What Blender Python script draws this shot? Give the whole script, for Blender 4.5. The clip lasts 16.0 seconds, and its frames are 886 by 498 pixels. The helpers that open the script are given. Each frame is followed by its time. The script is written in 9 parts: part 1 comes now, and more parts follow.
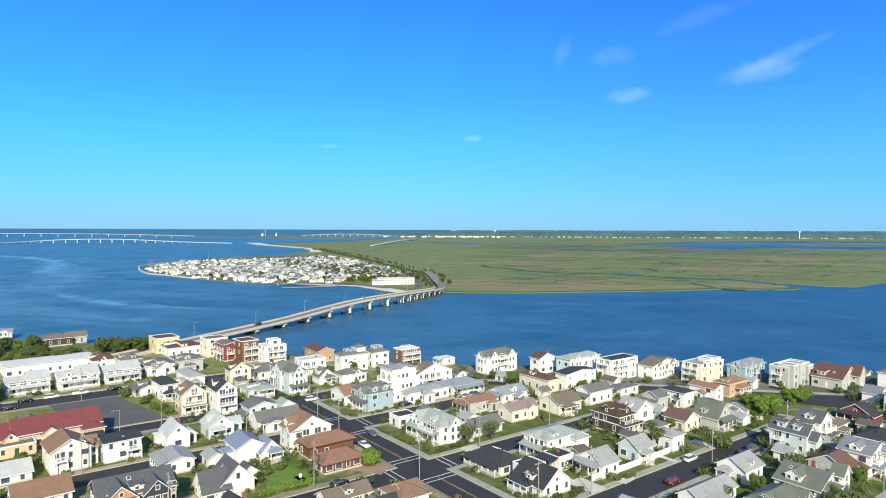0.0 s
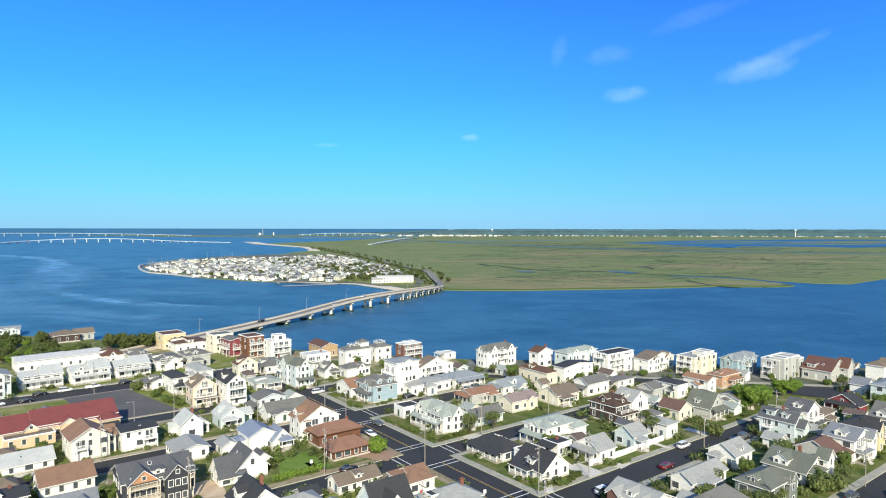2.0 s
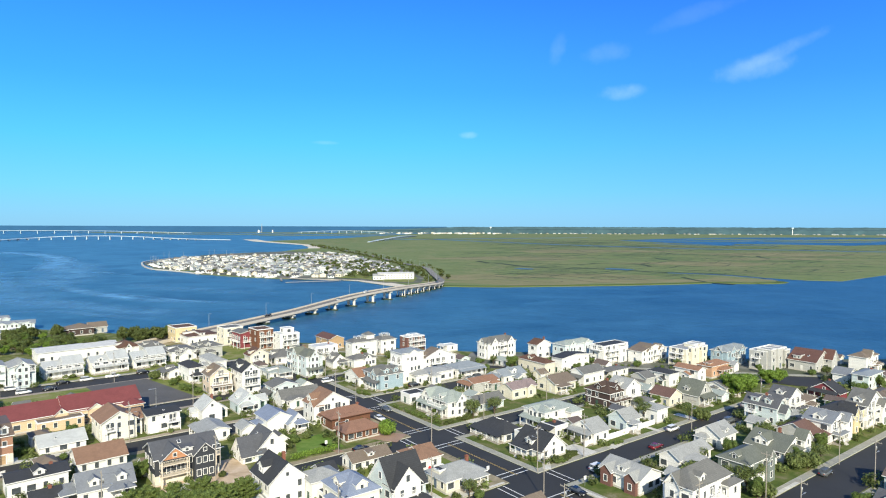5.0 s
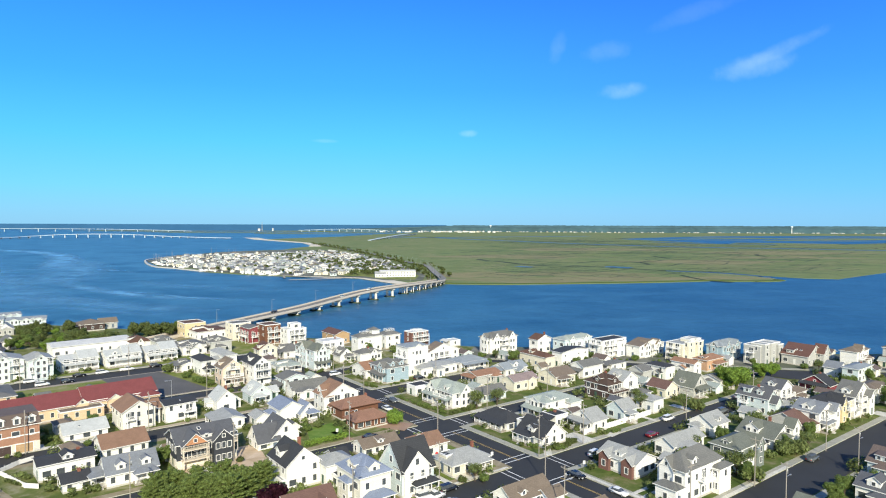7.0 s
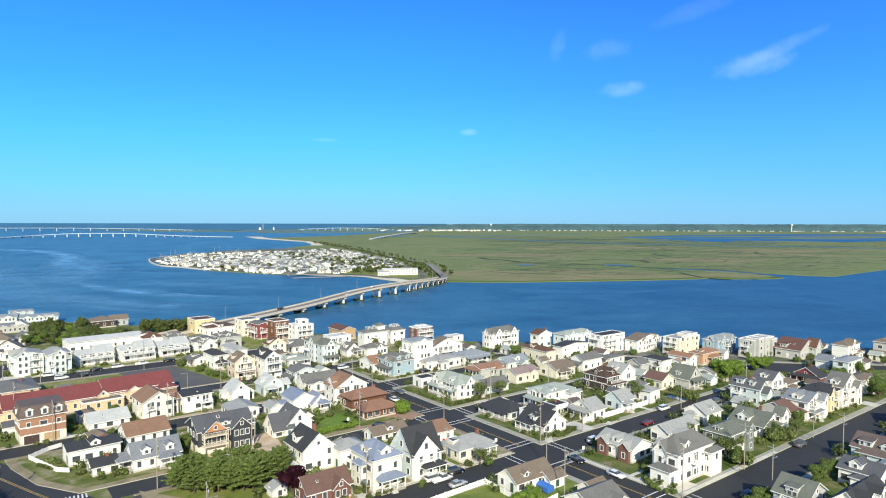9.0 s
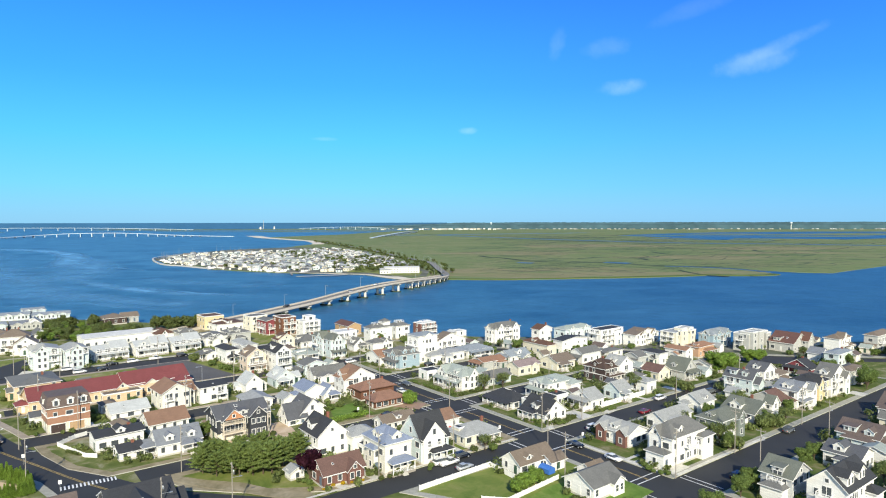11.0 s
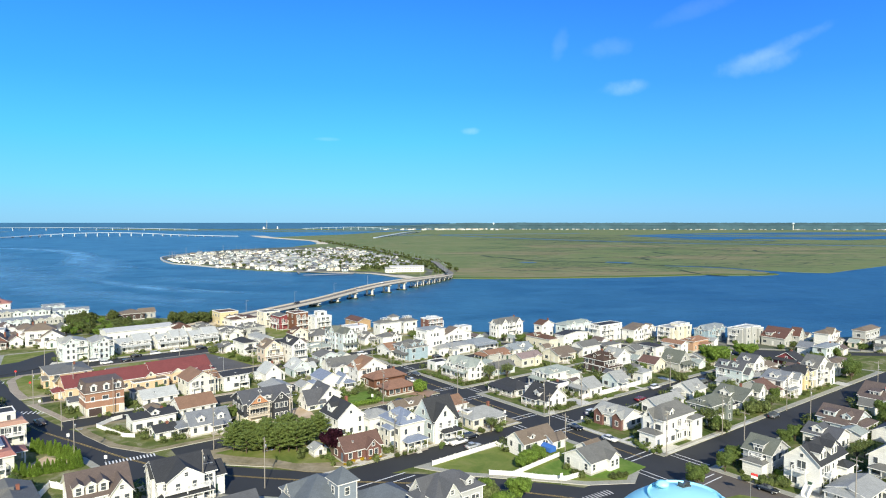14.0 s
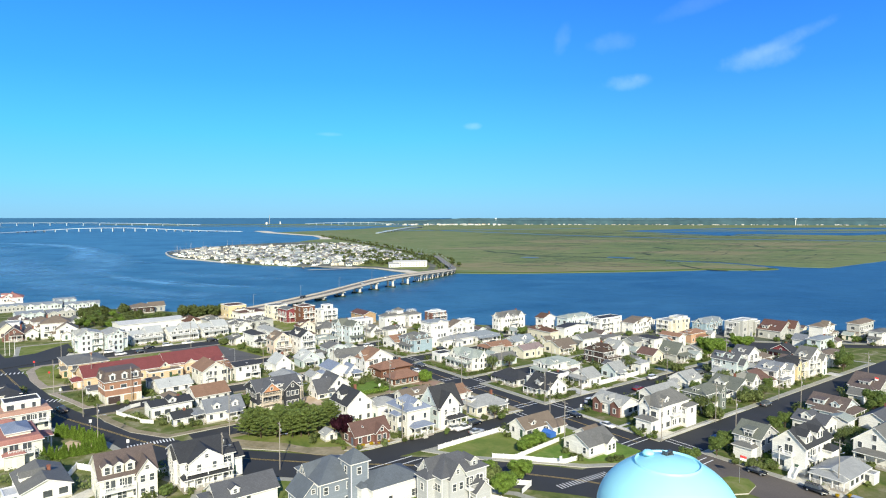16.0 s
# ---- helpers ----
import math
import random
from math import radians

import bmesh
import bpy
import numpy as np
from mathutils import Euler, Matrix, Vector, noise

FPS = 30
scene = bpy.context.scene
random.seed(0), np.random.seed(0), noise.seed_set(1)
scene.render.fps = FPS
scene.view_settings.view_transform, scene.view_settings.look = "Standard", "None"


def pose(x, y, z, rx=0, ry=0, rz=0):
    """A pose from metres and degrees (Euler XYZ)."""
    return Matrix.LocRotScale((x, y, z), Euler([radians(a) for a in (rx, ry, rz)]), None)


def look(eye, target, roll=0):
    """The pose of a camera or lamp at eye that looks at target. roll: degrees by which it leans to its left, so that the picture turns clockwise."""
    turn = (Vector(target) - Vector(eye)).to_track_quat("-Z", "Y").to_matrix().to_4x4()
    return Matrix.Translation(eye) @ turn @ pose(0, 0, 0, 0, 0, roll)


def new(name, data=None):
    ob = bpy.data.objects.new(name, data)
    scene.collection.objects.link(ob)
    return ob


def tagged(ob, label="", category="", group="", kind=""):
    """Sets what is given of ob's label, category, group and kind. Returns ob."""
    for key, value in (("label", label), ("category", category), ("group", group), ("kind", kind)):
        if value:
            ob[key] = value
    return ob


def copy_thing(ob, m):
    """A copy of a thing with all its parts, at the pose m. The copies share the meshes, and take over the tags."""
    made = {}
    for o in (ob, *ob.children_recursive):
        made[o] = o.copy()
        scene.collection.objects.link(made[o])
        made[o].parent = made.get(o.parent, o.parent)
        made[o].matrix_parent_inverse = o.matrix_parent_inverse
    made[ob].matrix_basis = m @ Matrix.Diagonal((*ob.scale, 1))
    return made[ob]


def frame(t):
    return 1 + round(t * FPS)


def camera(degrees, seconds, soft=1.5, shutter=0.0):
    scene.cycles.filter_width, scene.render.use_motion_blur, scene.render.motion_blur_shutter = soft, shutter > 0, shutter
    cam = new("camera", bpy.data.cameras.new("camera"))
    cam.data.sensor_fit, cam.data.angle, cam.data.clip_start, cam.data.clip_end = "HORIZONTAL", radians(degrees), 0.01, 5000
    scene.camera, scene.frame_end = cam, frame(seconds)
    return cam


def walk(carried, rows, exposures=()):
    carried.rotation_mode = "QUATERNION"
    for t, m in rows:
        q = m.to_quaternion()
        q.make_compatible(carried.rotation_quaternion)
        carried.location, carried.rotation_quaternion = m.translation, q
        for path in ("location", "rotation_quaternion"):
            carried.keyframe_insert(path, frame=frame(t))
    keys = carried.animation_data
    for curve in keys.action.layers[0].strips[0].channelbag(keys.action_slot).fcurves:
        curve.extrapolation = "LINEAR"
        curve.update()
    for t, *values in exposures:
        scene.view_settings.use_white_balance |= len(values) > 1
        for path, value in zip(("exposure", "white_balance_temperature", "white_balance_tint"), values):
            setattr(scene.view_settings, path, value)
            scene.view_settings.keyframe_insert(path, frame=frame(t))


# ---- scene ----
cam = camera(69.7, 16.0, soft=1.12)
PATH = [
    (0, (-0.376, -3.593, 61.403), (-0.374, -1.594, 61.335), 0.2),
    (0.5, (-0.812, -5.421, 61.303), (-0.807, -3.422, 61.234), 0.2),
    (1, (-1.081, -7.178, 61.141), (-1.075, -5.179, 61.072), 0.2),
    (1.5, (-1.611, -9.064, 61.02), (-1.603, -7.065, 60.95), 0.2),
    (2, (-2.117, -10.861, 60.893), (-2.106, -8.863, 60.822), 0.1),
    (2.5, (-2.468, -12.721, 60.784), (-2.456, -10.722, 60.711), 0.2),
    (3, (-2.858, -14.775, 60.631), (-2.845, -12.776, 60.559), 0.2),
    (3.5, (-3.152, -16.676, 60.605), (-3.138, -14.677, 60.53), 0.1),
    (4, (-3.49, -18.612, 60.676), (-3.475, -16.614, 60.599), 0.2),
    (6.3, (-5.309, -27.994, 60.719), (-5.291, -25.996, 60.638), 0.1),
    (6.5, (-5.537, -28.772, 60.719), (-5.52, -26.773, 60.636), 0.2),
    (7, (-5.923, -30.756, 60.617), (-5.906, -28.758, 60.534), 0.2),
    (7.5, (-6.316, -32.879, 60.62), (-6.298, -30.881, 60.535), 0.2),
    (8, (-6.75, -35.126, 60.551), (-6.732, -33.128, 60.466), 0.2),
    (8.5, (-7.206, -37.404, 60.541), (-7.189, -35.406, 60.455), 0.1),
    (9, (-7.578, -39.471, 60.55), (-7.562, -37.473, 60.463), 0.1),
    (11.3, (-9.552, -49.666, 60.37), (-9.536, -47.668, 60.279), -0.1),
    (11.5, (-9.738, -50.575, 60.363), (-9.724, -48.577, 60.275), 0.1),
    (12, (-10.073, -52.899, 60.331), (-10.062, -50.901, 60.242), 0.0),
    (12.5, (-10.4, -55.196, 60.342), (-10.391, -53.198, 60.252), 0.0),
    (13, (-10.932, -57.537, 60.223), (-10.921, -55.539, 60.134), 0.1),
    (13.5, (-11.241, -59.872, 60.177), (-11.23, -57.874, 60.088), 0.0),
    (14, (-11.573, -62.215, 60.133), (-11.564, -60.217, 60.043), 0.0),
    (14.5, (-11.892, -64.334, 60.154), (-11.883, -62.336, 60.063), 0.0),
    (15, (-12.18, -66.47, 60.124), (-12.174, -64.472, 60.029), 0.0),
    (15.5, (-12.396, -68.353, 60.186), (-12.391, -66.355, 60.086), -0.0),
    (16, (-12.402, -69.81, 60.299), (-12.4, -67.812, 60.194), -0.0),
]
walk(cam, [(t, look(eye, target, roll)) for t, eye, target, roll in PATH])

# ---- world, sun, exposure ----
SUN = Vector((0.09, -0.83, 0.5)).normalized()  # towards the sun
world = bpy.data.worlds.new("world")
scene.world = world
world.use_nodes = True
wn, wl = world.node_tree.nodes, world.node_tree.links
wn.clear()


def node(tree, kind, **values):
    n = tree.nodes.new(kind)
    for key, value in values.items():
        n.inputs[key.replace("_", " ")].default_value = value
    return n


sky = wn.new("ShaderNodeTexSky")
sky.sky_type, sky.sun_disc = "NISHITA", False
sky.sun_elevation, sky.sun_rotation = math.asin(SUN.z), math.atan2(SUN.x, SUN.y)
sky.altitude, sky.air_density, sky.dust_density, sky.ozone_density = 0, 1.0, 0.3, 2.5
where = wn.new("ShaderNodeTexCoord")
up = wn.new("ShaderNodeSeparateXYZ")
wl.new(where.outputs["Generated"], up.inputs[0])
# the clear air of the day: pale cyan at the horizon, deep azure above
azure = wn.new("ShaderNodeValToRGB")
steps = azure.color_ramp.elements
steps[0].position, steps[0].color = 0.0, (0.132, 0.455, 0.77, 1)
steps[1].position, steps[1].color = 1.0, (0.03, 0.16, 0.5, 1)
for at, colour in ((0.05, (0.074, 0.450, 0.85, 1)), (0.12, (0.040, 0.390, 0.88, 1)), (0.20, (0.018, 0.282, 0.87, 1)), (0.33, (0.009, 0.17, 0.84, 1))):
    steps.new(at).color = colour
wl.new(up.outputs["Z"], azure.inputs["Fac"])
# a purer cyan on the side of the inlet
cyan = wn.new("ShaderNodeValToRGB")
steps = cyan.color_ramp.elements
steps[0].position, steps[0].color = 0.0, (0.15, 0.48, 0.76, 1)
steps[1].position, steps[1].color = 1.0, (0.03, 0.16, 0.5, 1)
for at, colour in ((0.05, (0.088, 0.53, 0.86, 1)), (0.12, (0.040, 0.485, 0.90, 1)), (0.20, (0.019, 0.36, 0.88, 1)), (0.33, (0.011, 0.225, 0.84, 1))):
    steps.new(at).color = colour
wl.new(up.outputs["Z"], cyan.inputs["Fac"])
across = node(world.node_tree, "ShaderNodeMapRange")
across.interpolation_type = "SMOOTHSTEP"
for key, value in (("From Min", -0.15), ("From Max", 0.5), ("To Min", 0.0), ("To Max", 1.0)):
    across.inputs[key].default_value = value
wl.new(up.outputs["X"], across.inputs["Value"])
hue = node(world.node_tree, "ShaderNodeMix")
hue.data_type = "RGBA"
wl.new(across.outputs[0], hue.inputs["Factor"])
wl.new(cyan.outputs["Color"], hue.inputs["A"])
wl.new(azure.outputs["Color"], hue.inputs["B"])
lift = node(world.node_tree, "ShaderNodeVectorMath")
lift.operation, lift.inputs["Scale"].default_value = "SCALE", 9.0
wl.new(hue.outputs["Result"], lift.inputs[0])
tone = node(world.node_tree, "ShaderNodeMix")
tone.data_type = "RGBA"
# towards the sun and overhead the plain physical sky takes over
ahead = node(world.node_tree, "ShaderNodeMapRange")
ahead.interpolation_type = "SMOOTHSTEP"
for key, value in (("From Min", -0.25), ("From Max", 0.5), ("To Min", 0.0), ("To Max", 0.88)):
    ahead.inputs[key].default_value = value
wl.new(up.outputs["Y"], ahead.inputs["Value"])
wl.new(ahead.outputs[0], tone.inputs["Factor"])
wl.new(sky.outputs[0], tone.inputs["A"])
wl.new(lift.outputs[0], tone.inputs["B"])


def cloud(before, yaw, pitch, length, height, tilt, strength, seed):
    """A wisp of high cloud in one direction of the sky, with a torn edge."""
    tree = world.node_tree
    at = Vector((math.sin(radians(yaw)) * math.cos(radians(pitch)), math.cos(radians(yaw)) * math.cos(radians(pitch)), math.sin(radians(pitch))))
    turn = (Matrix.Rotation(radians(-yaw), 3, "Z") @ Matrix.Rotation(radians(pitch), 3, "X") @ Matrix.Rotation(radians(tilt), 3, "Y"))
    axes = [turn @ Vector((1, 0, 0)) / radians(length), turn @ Vector((0, 0, 1)) / radians(height)]
    wob = node(tree, "ShaderNodeTexNoise", Scale=26.0, Detail=6.0, Roughness=0.62)
    wob.noise_dimensions = "4D"
    wob.inputs["W"].default_value = seed
    wl.new(where.outputs["Generated"], wob.inputs["Vector"])
    total = None
    for axis in axes:
        dot = node(tree, "ShaderNodeVectorMath")
        dot.operation = "DOT_PRODUCT"
        dot.inputs[1].default_value = axis
        wl.new(where.outputs["Generated"], dot.inputs[0])
        off = node(tree, "ShaderNodeMath")
        off.operation, off.inputs[1].default_value = "SUBTRACT", axis.dot(at)
        wl.new(dot.outputs["Value"], off.inputs[0])
        sq = node(tree, "ShaderNodeMath")
        sq.operation = "MULTIPLY"
        wl.new(off.outputs[0], sq.inputs[0])
        wl.new(off.outputs[0], sq.inputs[1])
        if total is None:
            total = sq
        else:
            add = node(tree, "ShaderNodeMath")
            wl.new(total.outputs[0], add.inputs[0])
            wl.new(sq.outputs[0], add.inputs[1])
            total = add
    torn = node(tree, "ShaderNodeMath")
    torn.operation, torn.inputs[1].default_value = "MULTIPLY_ADD", 2.8
    wl.new(wob.outputs["Fac"], torn.inputs[0])
    wl.new(total.outputs[0], torn.inputs[2])
    edge = node(tree, "ShaderNodeMapRange")
    edge.interpolation_type = "SMOOTHSTEP"
    for key, value in (("From Min", 0.9), ("From Max", 2.75), ("To Min", strength), ("To Max", 0.0)):
        edge.inputs[key].default_value = value
    wl.new(torn.outputs[0], edge.inputs["Value"])
    mix = node(tree, "ShaderNodeMix")
    mix.data_type = "RGBA"
    wl.new(edge.outputs[0], mix.inputs["Factor"])
    wl.new(before, mix.inputs["A"])
    mix.inputs["B"].default_value = (6.6, 8.6, 11.5, 1)
    return mix.outputs["Result"]


top = tone.outputs["Result"]
top = cloud(top, 26.4, 12.5, 3.0, 1.0, -8, 0.16, 3.0)
top = cloud(top, 28.2, 13.5, 3.4, 0.6, -20, 0.13, 4.4)
top = cloud(top, 15.8, 11.2, 2.0, 0.75, -5, 0.21, 1.2)
top = cloud(top, 14.6, 14.5, 2.0, 0.9, -3, 0.085, 5.1)
top = cloud(top, 22.0, 17.0, 3.6, 0.7, -14, 0.05, 2.6)
top = cloud(top, 2.7, 7.9, 0.9, 0.36, 0, 0.22, 7.7)
top = cloud(top, -10.0, 7.1, 1.3, 0.2, 0, 0.12, 9.2)
top = cloud(top, 10.5, 14.9, 0.7, 1.4, 20, 0.08, 11.4)
back = node(world.node_tree, "ShaderNodeBackground", Strength=0.104)
wl.new(top, back.inputs["Color"])
wout = wn.new("ShaderNodeOutputWorld")
wl.new(back.outputs[0], wout.inputs["Surface"])

sun = new("sun", bpy.data.lights.new("sun", "SUN"))
scene.view_settings.exposure = 0.45
sun.data.energy, sun.data.angle, sun.data.color = 4.55, radians(0.53), (1.0, 0.935, 0.745)
sun.matrix_basis = look(SUN * 300, (0, 0, 0))

# ---- materials ----


def material(name, colour, rough=0.7, metal=0.0, vary=0.12, grain=2.0, patch=0.15, bump=0.0, pattern="", scale=1.0, island=0.0, spec=0.4):
    """A surface with a fine grain, wider patches and, by pattern, laps, shingles or slabs."""
    m = bpy.data.materials.new(name)
    m.use_nodes = True
    tree = m.node_tree
    nodes, links = tree.nodes, tree.links
    shader = nodes["Principled BSDF"]
    shader.inputs["Roughness"].default_value, shader.inputs["Metallic"].default_value = rough, metal
    shader.inputs["Specular IOR Level"].default_value = spec
    place = nodes.new("ShaderNodeTexCoord")
    fine = node(tree, "ShaderNodeTexNoise", Scale=grain, Detail=5.0, Roughness=0.6)
    wide = node(tree, "ShaderNodeTexNoise", Scale=patch, Detail=3.0, Roughness=0.55)
    for n in (fine, wide):
        links.new(place.outputs["Object"], n.inputs["Vector"])
    both = node(tree, "ShaderNodeMath")
    links.new(fine.outputs["Fac"], both.inputs[0])
    links.new(wide.outputs["Fac"], both.inputs[1])
    value = node(tree, "ShaderNodeMapRange")
    for key, v in (("From Min", 0.6), ("From Max", 1.4), ("To Min", 1 - vary), ("To Max", 1 + vary)):
        value.inputs[key].default_value = v
    links.new(both.outputs[0], value.inputs["Value"])
    level = value.outputs[0]
    height = fine.outputs["Fac"]
    if pattern:
        brick = nodes.new("ShaderNodeTexBrick")
        brick.inputs["Scale"].default_value = scale
        sizes = {"lap": (6.0, 0.16, 0.012), "shingle": (0.55, 0.28, 0.02), "slab": (1.5, 1.5, 0.05), "brick": (0.5, 0.18, 0.03)}[pattern]
        brick.inputs["Brick Width"].default_value, brick.inputs["Row Height"].default_value, brick.inputs["Mortar Size"].default_value = sizes
        brick.inputs["Color1"].default_value, brick.inputs["Color2"].default_value, brick.inputs["Mortar"].default_value = (1, 1, 1, 1), (0.86, 0.86, 0.86, 1), (0.72, 0.72, 0.72, 1)
        if pattern in ("lap", "brick"):
            split = nodes.new("ShaderNodeSeparateXYZ")
            join = nodes.new("ShaderNodeCombineXYZ")
            run = node(tree, "ShaderNodeMath")
            links.new(place.outputs["Object"], split.inputs[0])
            links.new(split.outputs[0], run.inputs[0])
            links.new(split.outputs[1], run.inputs[1])
            links.new(run.outputs[0], join.inputs[0])
            links.new(split.outputs[2], join.inputs[1])
            links.new(join.outputs[0], brick.inputs["Vector"])
        else:
            links.new(place.outputs["Object"], brick.inputs["Vector"])
        times = node(tree, "ShaderNodeMath")
        times.operation = "MULTIPLY"
        links.new(level, times.inputs[0])
        links.new(brick.outputs["Color"], times.inputs[1])
        level, height = times.outputs[0], brick.outputs["Color"]
    if island:
        geo = nodes.new("ShaderNodeNewGeometry")
        own = node(tree, "ShaderNodeMapRange")
        own.inputs["To Min"].default_value, own.inputs["To Max"].default_value = 1 - island, 1 + island
        links.new(geo.outputs["Random Per Island"], own.inputs["Value"])
        times = node(tree, "ShaderNodeMath")
        times.operation = "MULTIPLY"
        links.new(level, times.inputs[0])
        links.new(own.outputs[0], times.inputs[1])
        level = times.outputs[0]
    tint = node(tree, "ShaderNodeVectorMath")
    tint.operation = "SCALE"
    tint.inputs[0].default_value = colour
    links.new(level, tint.inputs["Scale"])
    links.new(tint.outputs[0], shader.inputs["Base Color"])
    if bump:
        rise = node(tree, "ShaderNodeBump", Strength=bump, Distance=0.05)
        links.new(height, rise.inputs["Height"])
        links.new(rise.outputs[0], shader.inputs["Normal"])
    return m


WALLS = {}
for key, colour in dict(white=(0.84, 0.83, 0.79), cream=(0.77, 0.72, 0.58), ivory=(0.82, 0.79, 0.68), yellow=(0.72, 0.60, 0.36), paleblue=(0.62, 0.70, 0.70), blue=(0.36, 0.47, 0.53), greyw=(0.50, 0.50, 0.47), tan=(0.50, 0.34, 0.19), red=(0.24, 0.055, 0.065), peach=(0.74, 0.55, 0.36), blush=(0.76, 0.61, 0.48), orange=(0.55, 0.27, 0.14), apricot=(0.58, 0.36, 0.23), black=(0.045, 0.05, 0.06), greengrey=(0.20, 0.23, 0.21), steel=(0.24, 0.28, 0.33), shingle=(0.52, 0.53, 0.53), darkbrown=(0.075, 0.05, 0.045)).items():
    WALLS[key] = material("siding " + key, colour, 0.75, vary=0.07, grain=3.0, patch=0.3, bump=0.25, pattern="lap")
for key, colour in dict(brick=(0.19, 0.085, 0.05), redbrick=(0.20, 0.10, 0.082), brickpeach=(0.42, 0.23, 0.15)).items():
    WALLS[key] = material("brickwork " + key, colour, 0.85, vary=0.15, grain=4.0, patch=0.3, bump=0.3, pattern="brick")
ROOFS = {}
for key, colour in dict(grey=(0.20, 0.20, 0.19), lgrey=(0.42, 0.43, 0.42), pale=(0.60, 0.62, 0.61), dark=(0.055, 0.058, 0.065), brown=(0.16, 0.085, 0.055), rust=(0.17, 0.086, 0.068), mint=(0.42, 0.47, 0.43), tan=(0.24, 0.19, 0.145), tanbrown=(0.32, 0.19, 0.125), bluegrey=(0.33, 0.37, 0.40), greengrey=(0.19, 0.205, 0.17), orange=(0.38, 0.21, 0.13), pinkgrey=(0.35, 0.27, 0.26), darkbrown=(0.10, 0.065, 0.05), redbrown=(0.19, 0.11, 0.09), red=(0.26, 0.072, 0.070), slate=(0.13, 0.135, 0.15), slateblue=(0.26, 0.28, 0.31), blueroof=(0.27, 0.32, 0.43), taupe=(0.17, 0.13, 0.115), clay=(0.32, 0.175, 0.12), redroof=(0.46, 0.215, 0.185), peachroof=(0.55, 0.33, 0.25), steelroof=(0.15, 0.175, 0.205), white=(0.72, 0.72, 0.70)).items():
    ROOFS[key] = material("shingles " + key, tuple(0.80 * c for c in colour), 0.85, vary=0.16, grain=5.0, patch=0.35, bump=0.35, pattern="shingle")
TRIM = material("white trim", (0.8, 0.79, 0.76), 0.6, vary=0.04)
GLASS = material("window glass", (0.07, 0.08, 0.09), 0.15, vary=0.3, patch=1.0, spec=0.7)
CONCRETE = material("concrete", (0.36, 0.352, 0.295), 0.9, vary=0.14, grain=3.0, patch=0.2, bump=0.2, pattern="slab")
NEWCRETE = material("pale new concrete", (0.60, 0.58, 0.52), 0.9, vary=0.12, grain=3.0, patch=0.2, bump=0.2, pattern="slab")
TANWALK = material("tan concrete", (0.36, 0.305, 0.24), 0.9, vary=0.14, grain=3.0, patch=0.2, bump=0.2, pattern="slab")
KERB = material("kerb concrete", (0.50, 0.48, 0.43), 0.9, vary=0.1)
ASPHALT = material("asphalt", (0.0325, 0.0343, 0.0362), 0.85, vary=0.28, grain=4.0, patch=0.06, bump=0.15)
BROWN_ASPHALT = material("brown asphalt", (0.115, 0.098, 0.085), 0.9, vary=0.25, grain=2.5, patch=0.08, bump=0.15)
OLD_ASPHALT = material("worn asphalt", (0.10, 0.096, 0.092), 0.9, vary=0.3, grain=2.5, patch=0.08, bump=0.15)


def ground_material(name, stops, scale, detail=7.0, rough=1.0):
    """Ground cover in drifts of several colours with fine tufts."""
    m = bpy.data.materials.new(name)
    m.use_nodes = True
    tree = m.node_tree
    nodes, links = tree.nodes, tree.links
    shader = nodes["Principled BSDF"]
    place = nodes.new("ShaderNodeTexCoord")
    stretch = nodes.new("ShaderNodeMapping")
    stretch.inputs["Scale"].default_value = scale
    links.new(place.outputs["Object"], stretch.inputs["Vector"])
    wide = node(tree, "ShaderNodeTexNoise", Scale=1.0, Detail=detail, Roughness=0.66, Distortion=0.5)
    links.new(stretch.outputs[0], wide.inputs["Vector"])
    ramp = nodes.new("ShaderNodeValToRGB")
    e = ramp.color_ramp.elements
    e[0].position, e[0].color = stops[0][0], (*stops[0][1], 1)
    e[1].position, e[1].color = stops[-1][0], (*stops[-1][1], 1)
    for at, colour in stops[1:-1]:
        e.new(at).color = (*colour, 1)
    links.new(wide.outputs["Fac"], ramp.inputs["Fac"])
    links.new(ramp.outputs[0], shader.inputs["Base Color"])
    shader.inputs["Roughness"].default_value, shader.inputs["Specular IOR Level"].default_value = rough, 0.12
    bump = node(tree, "ShaderNodeBump", Strength=0.6, Distance=0.08)
    links.new(wide.outputs["Fac"], bump.inputs["Height"])
    links.new(bump.outputs[0], shader.inputs["Normal"])
    return m


GRASS = ground_material("lawn", ((0.30, (0.086, 0.125, 0.026)), (0.44, (0.140, 0.178, 0.042)), (0.53, (0.181, 0.204, 0.060)), (0.60, (0.223, 0.220, 0.090)), (0.70, (0.288, 0.270, 0.155))), (0.12, 0.12, 1))
YARD = ground_material("patchy yard", ((0.30, (0.061, 0.088, 0.022)), (0.44, (0.103, 0.130, 0.036)), (0.52, (0.147, 0.162, 0.056)), (0.58, (0.216, 0.210, 0.115)), (0.70, (0.294, 0.290, 0.200))), (0.16, 0.16, 1))
FRESH = ground_material("fresh lawn", ((0.3, (0.100, 0.150, 0.032)), (0.5, (0.155, 0.195, 0.048)), (0.7, (0.215, 0.220, 0.075))), (0.2, 0.2, 1))
DEEP_YARD = ground_material("deep green yard", ((0.30, (0.046, 0.076, 0.018)), (0.44, (0.082, 0.116, 0.028)), (0.53, (0.115, 0.138, 0.042)), (0.60, (0.165, 0.160, 0.076)), (0.72, (0.270, 0.250, 0.170))), (0.16, 0.16, 1))
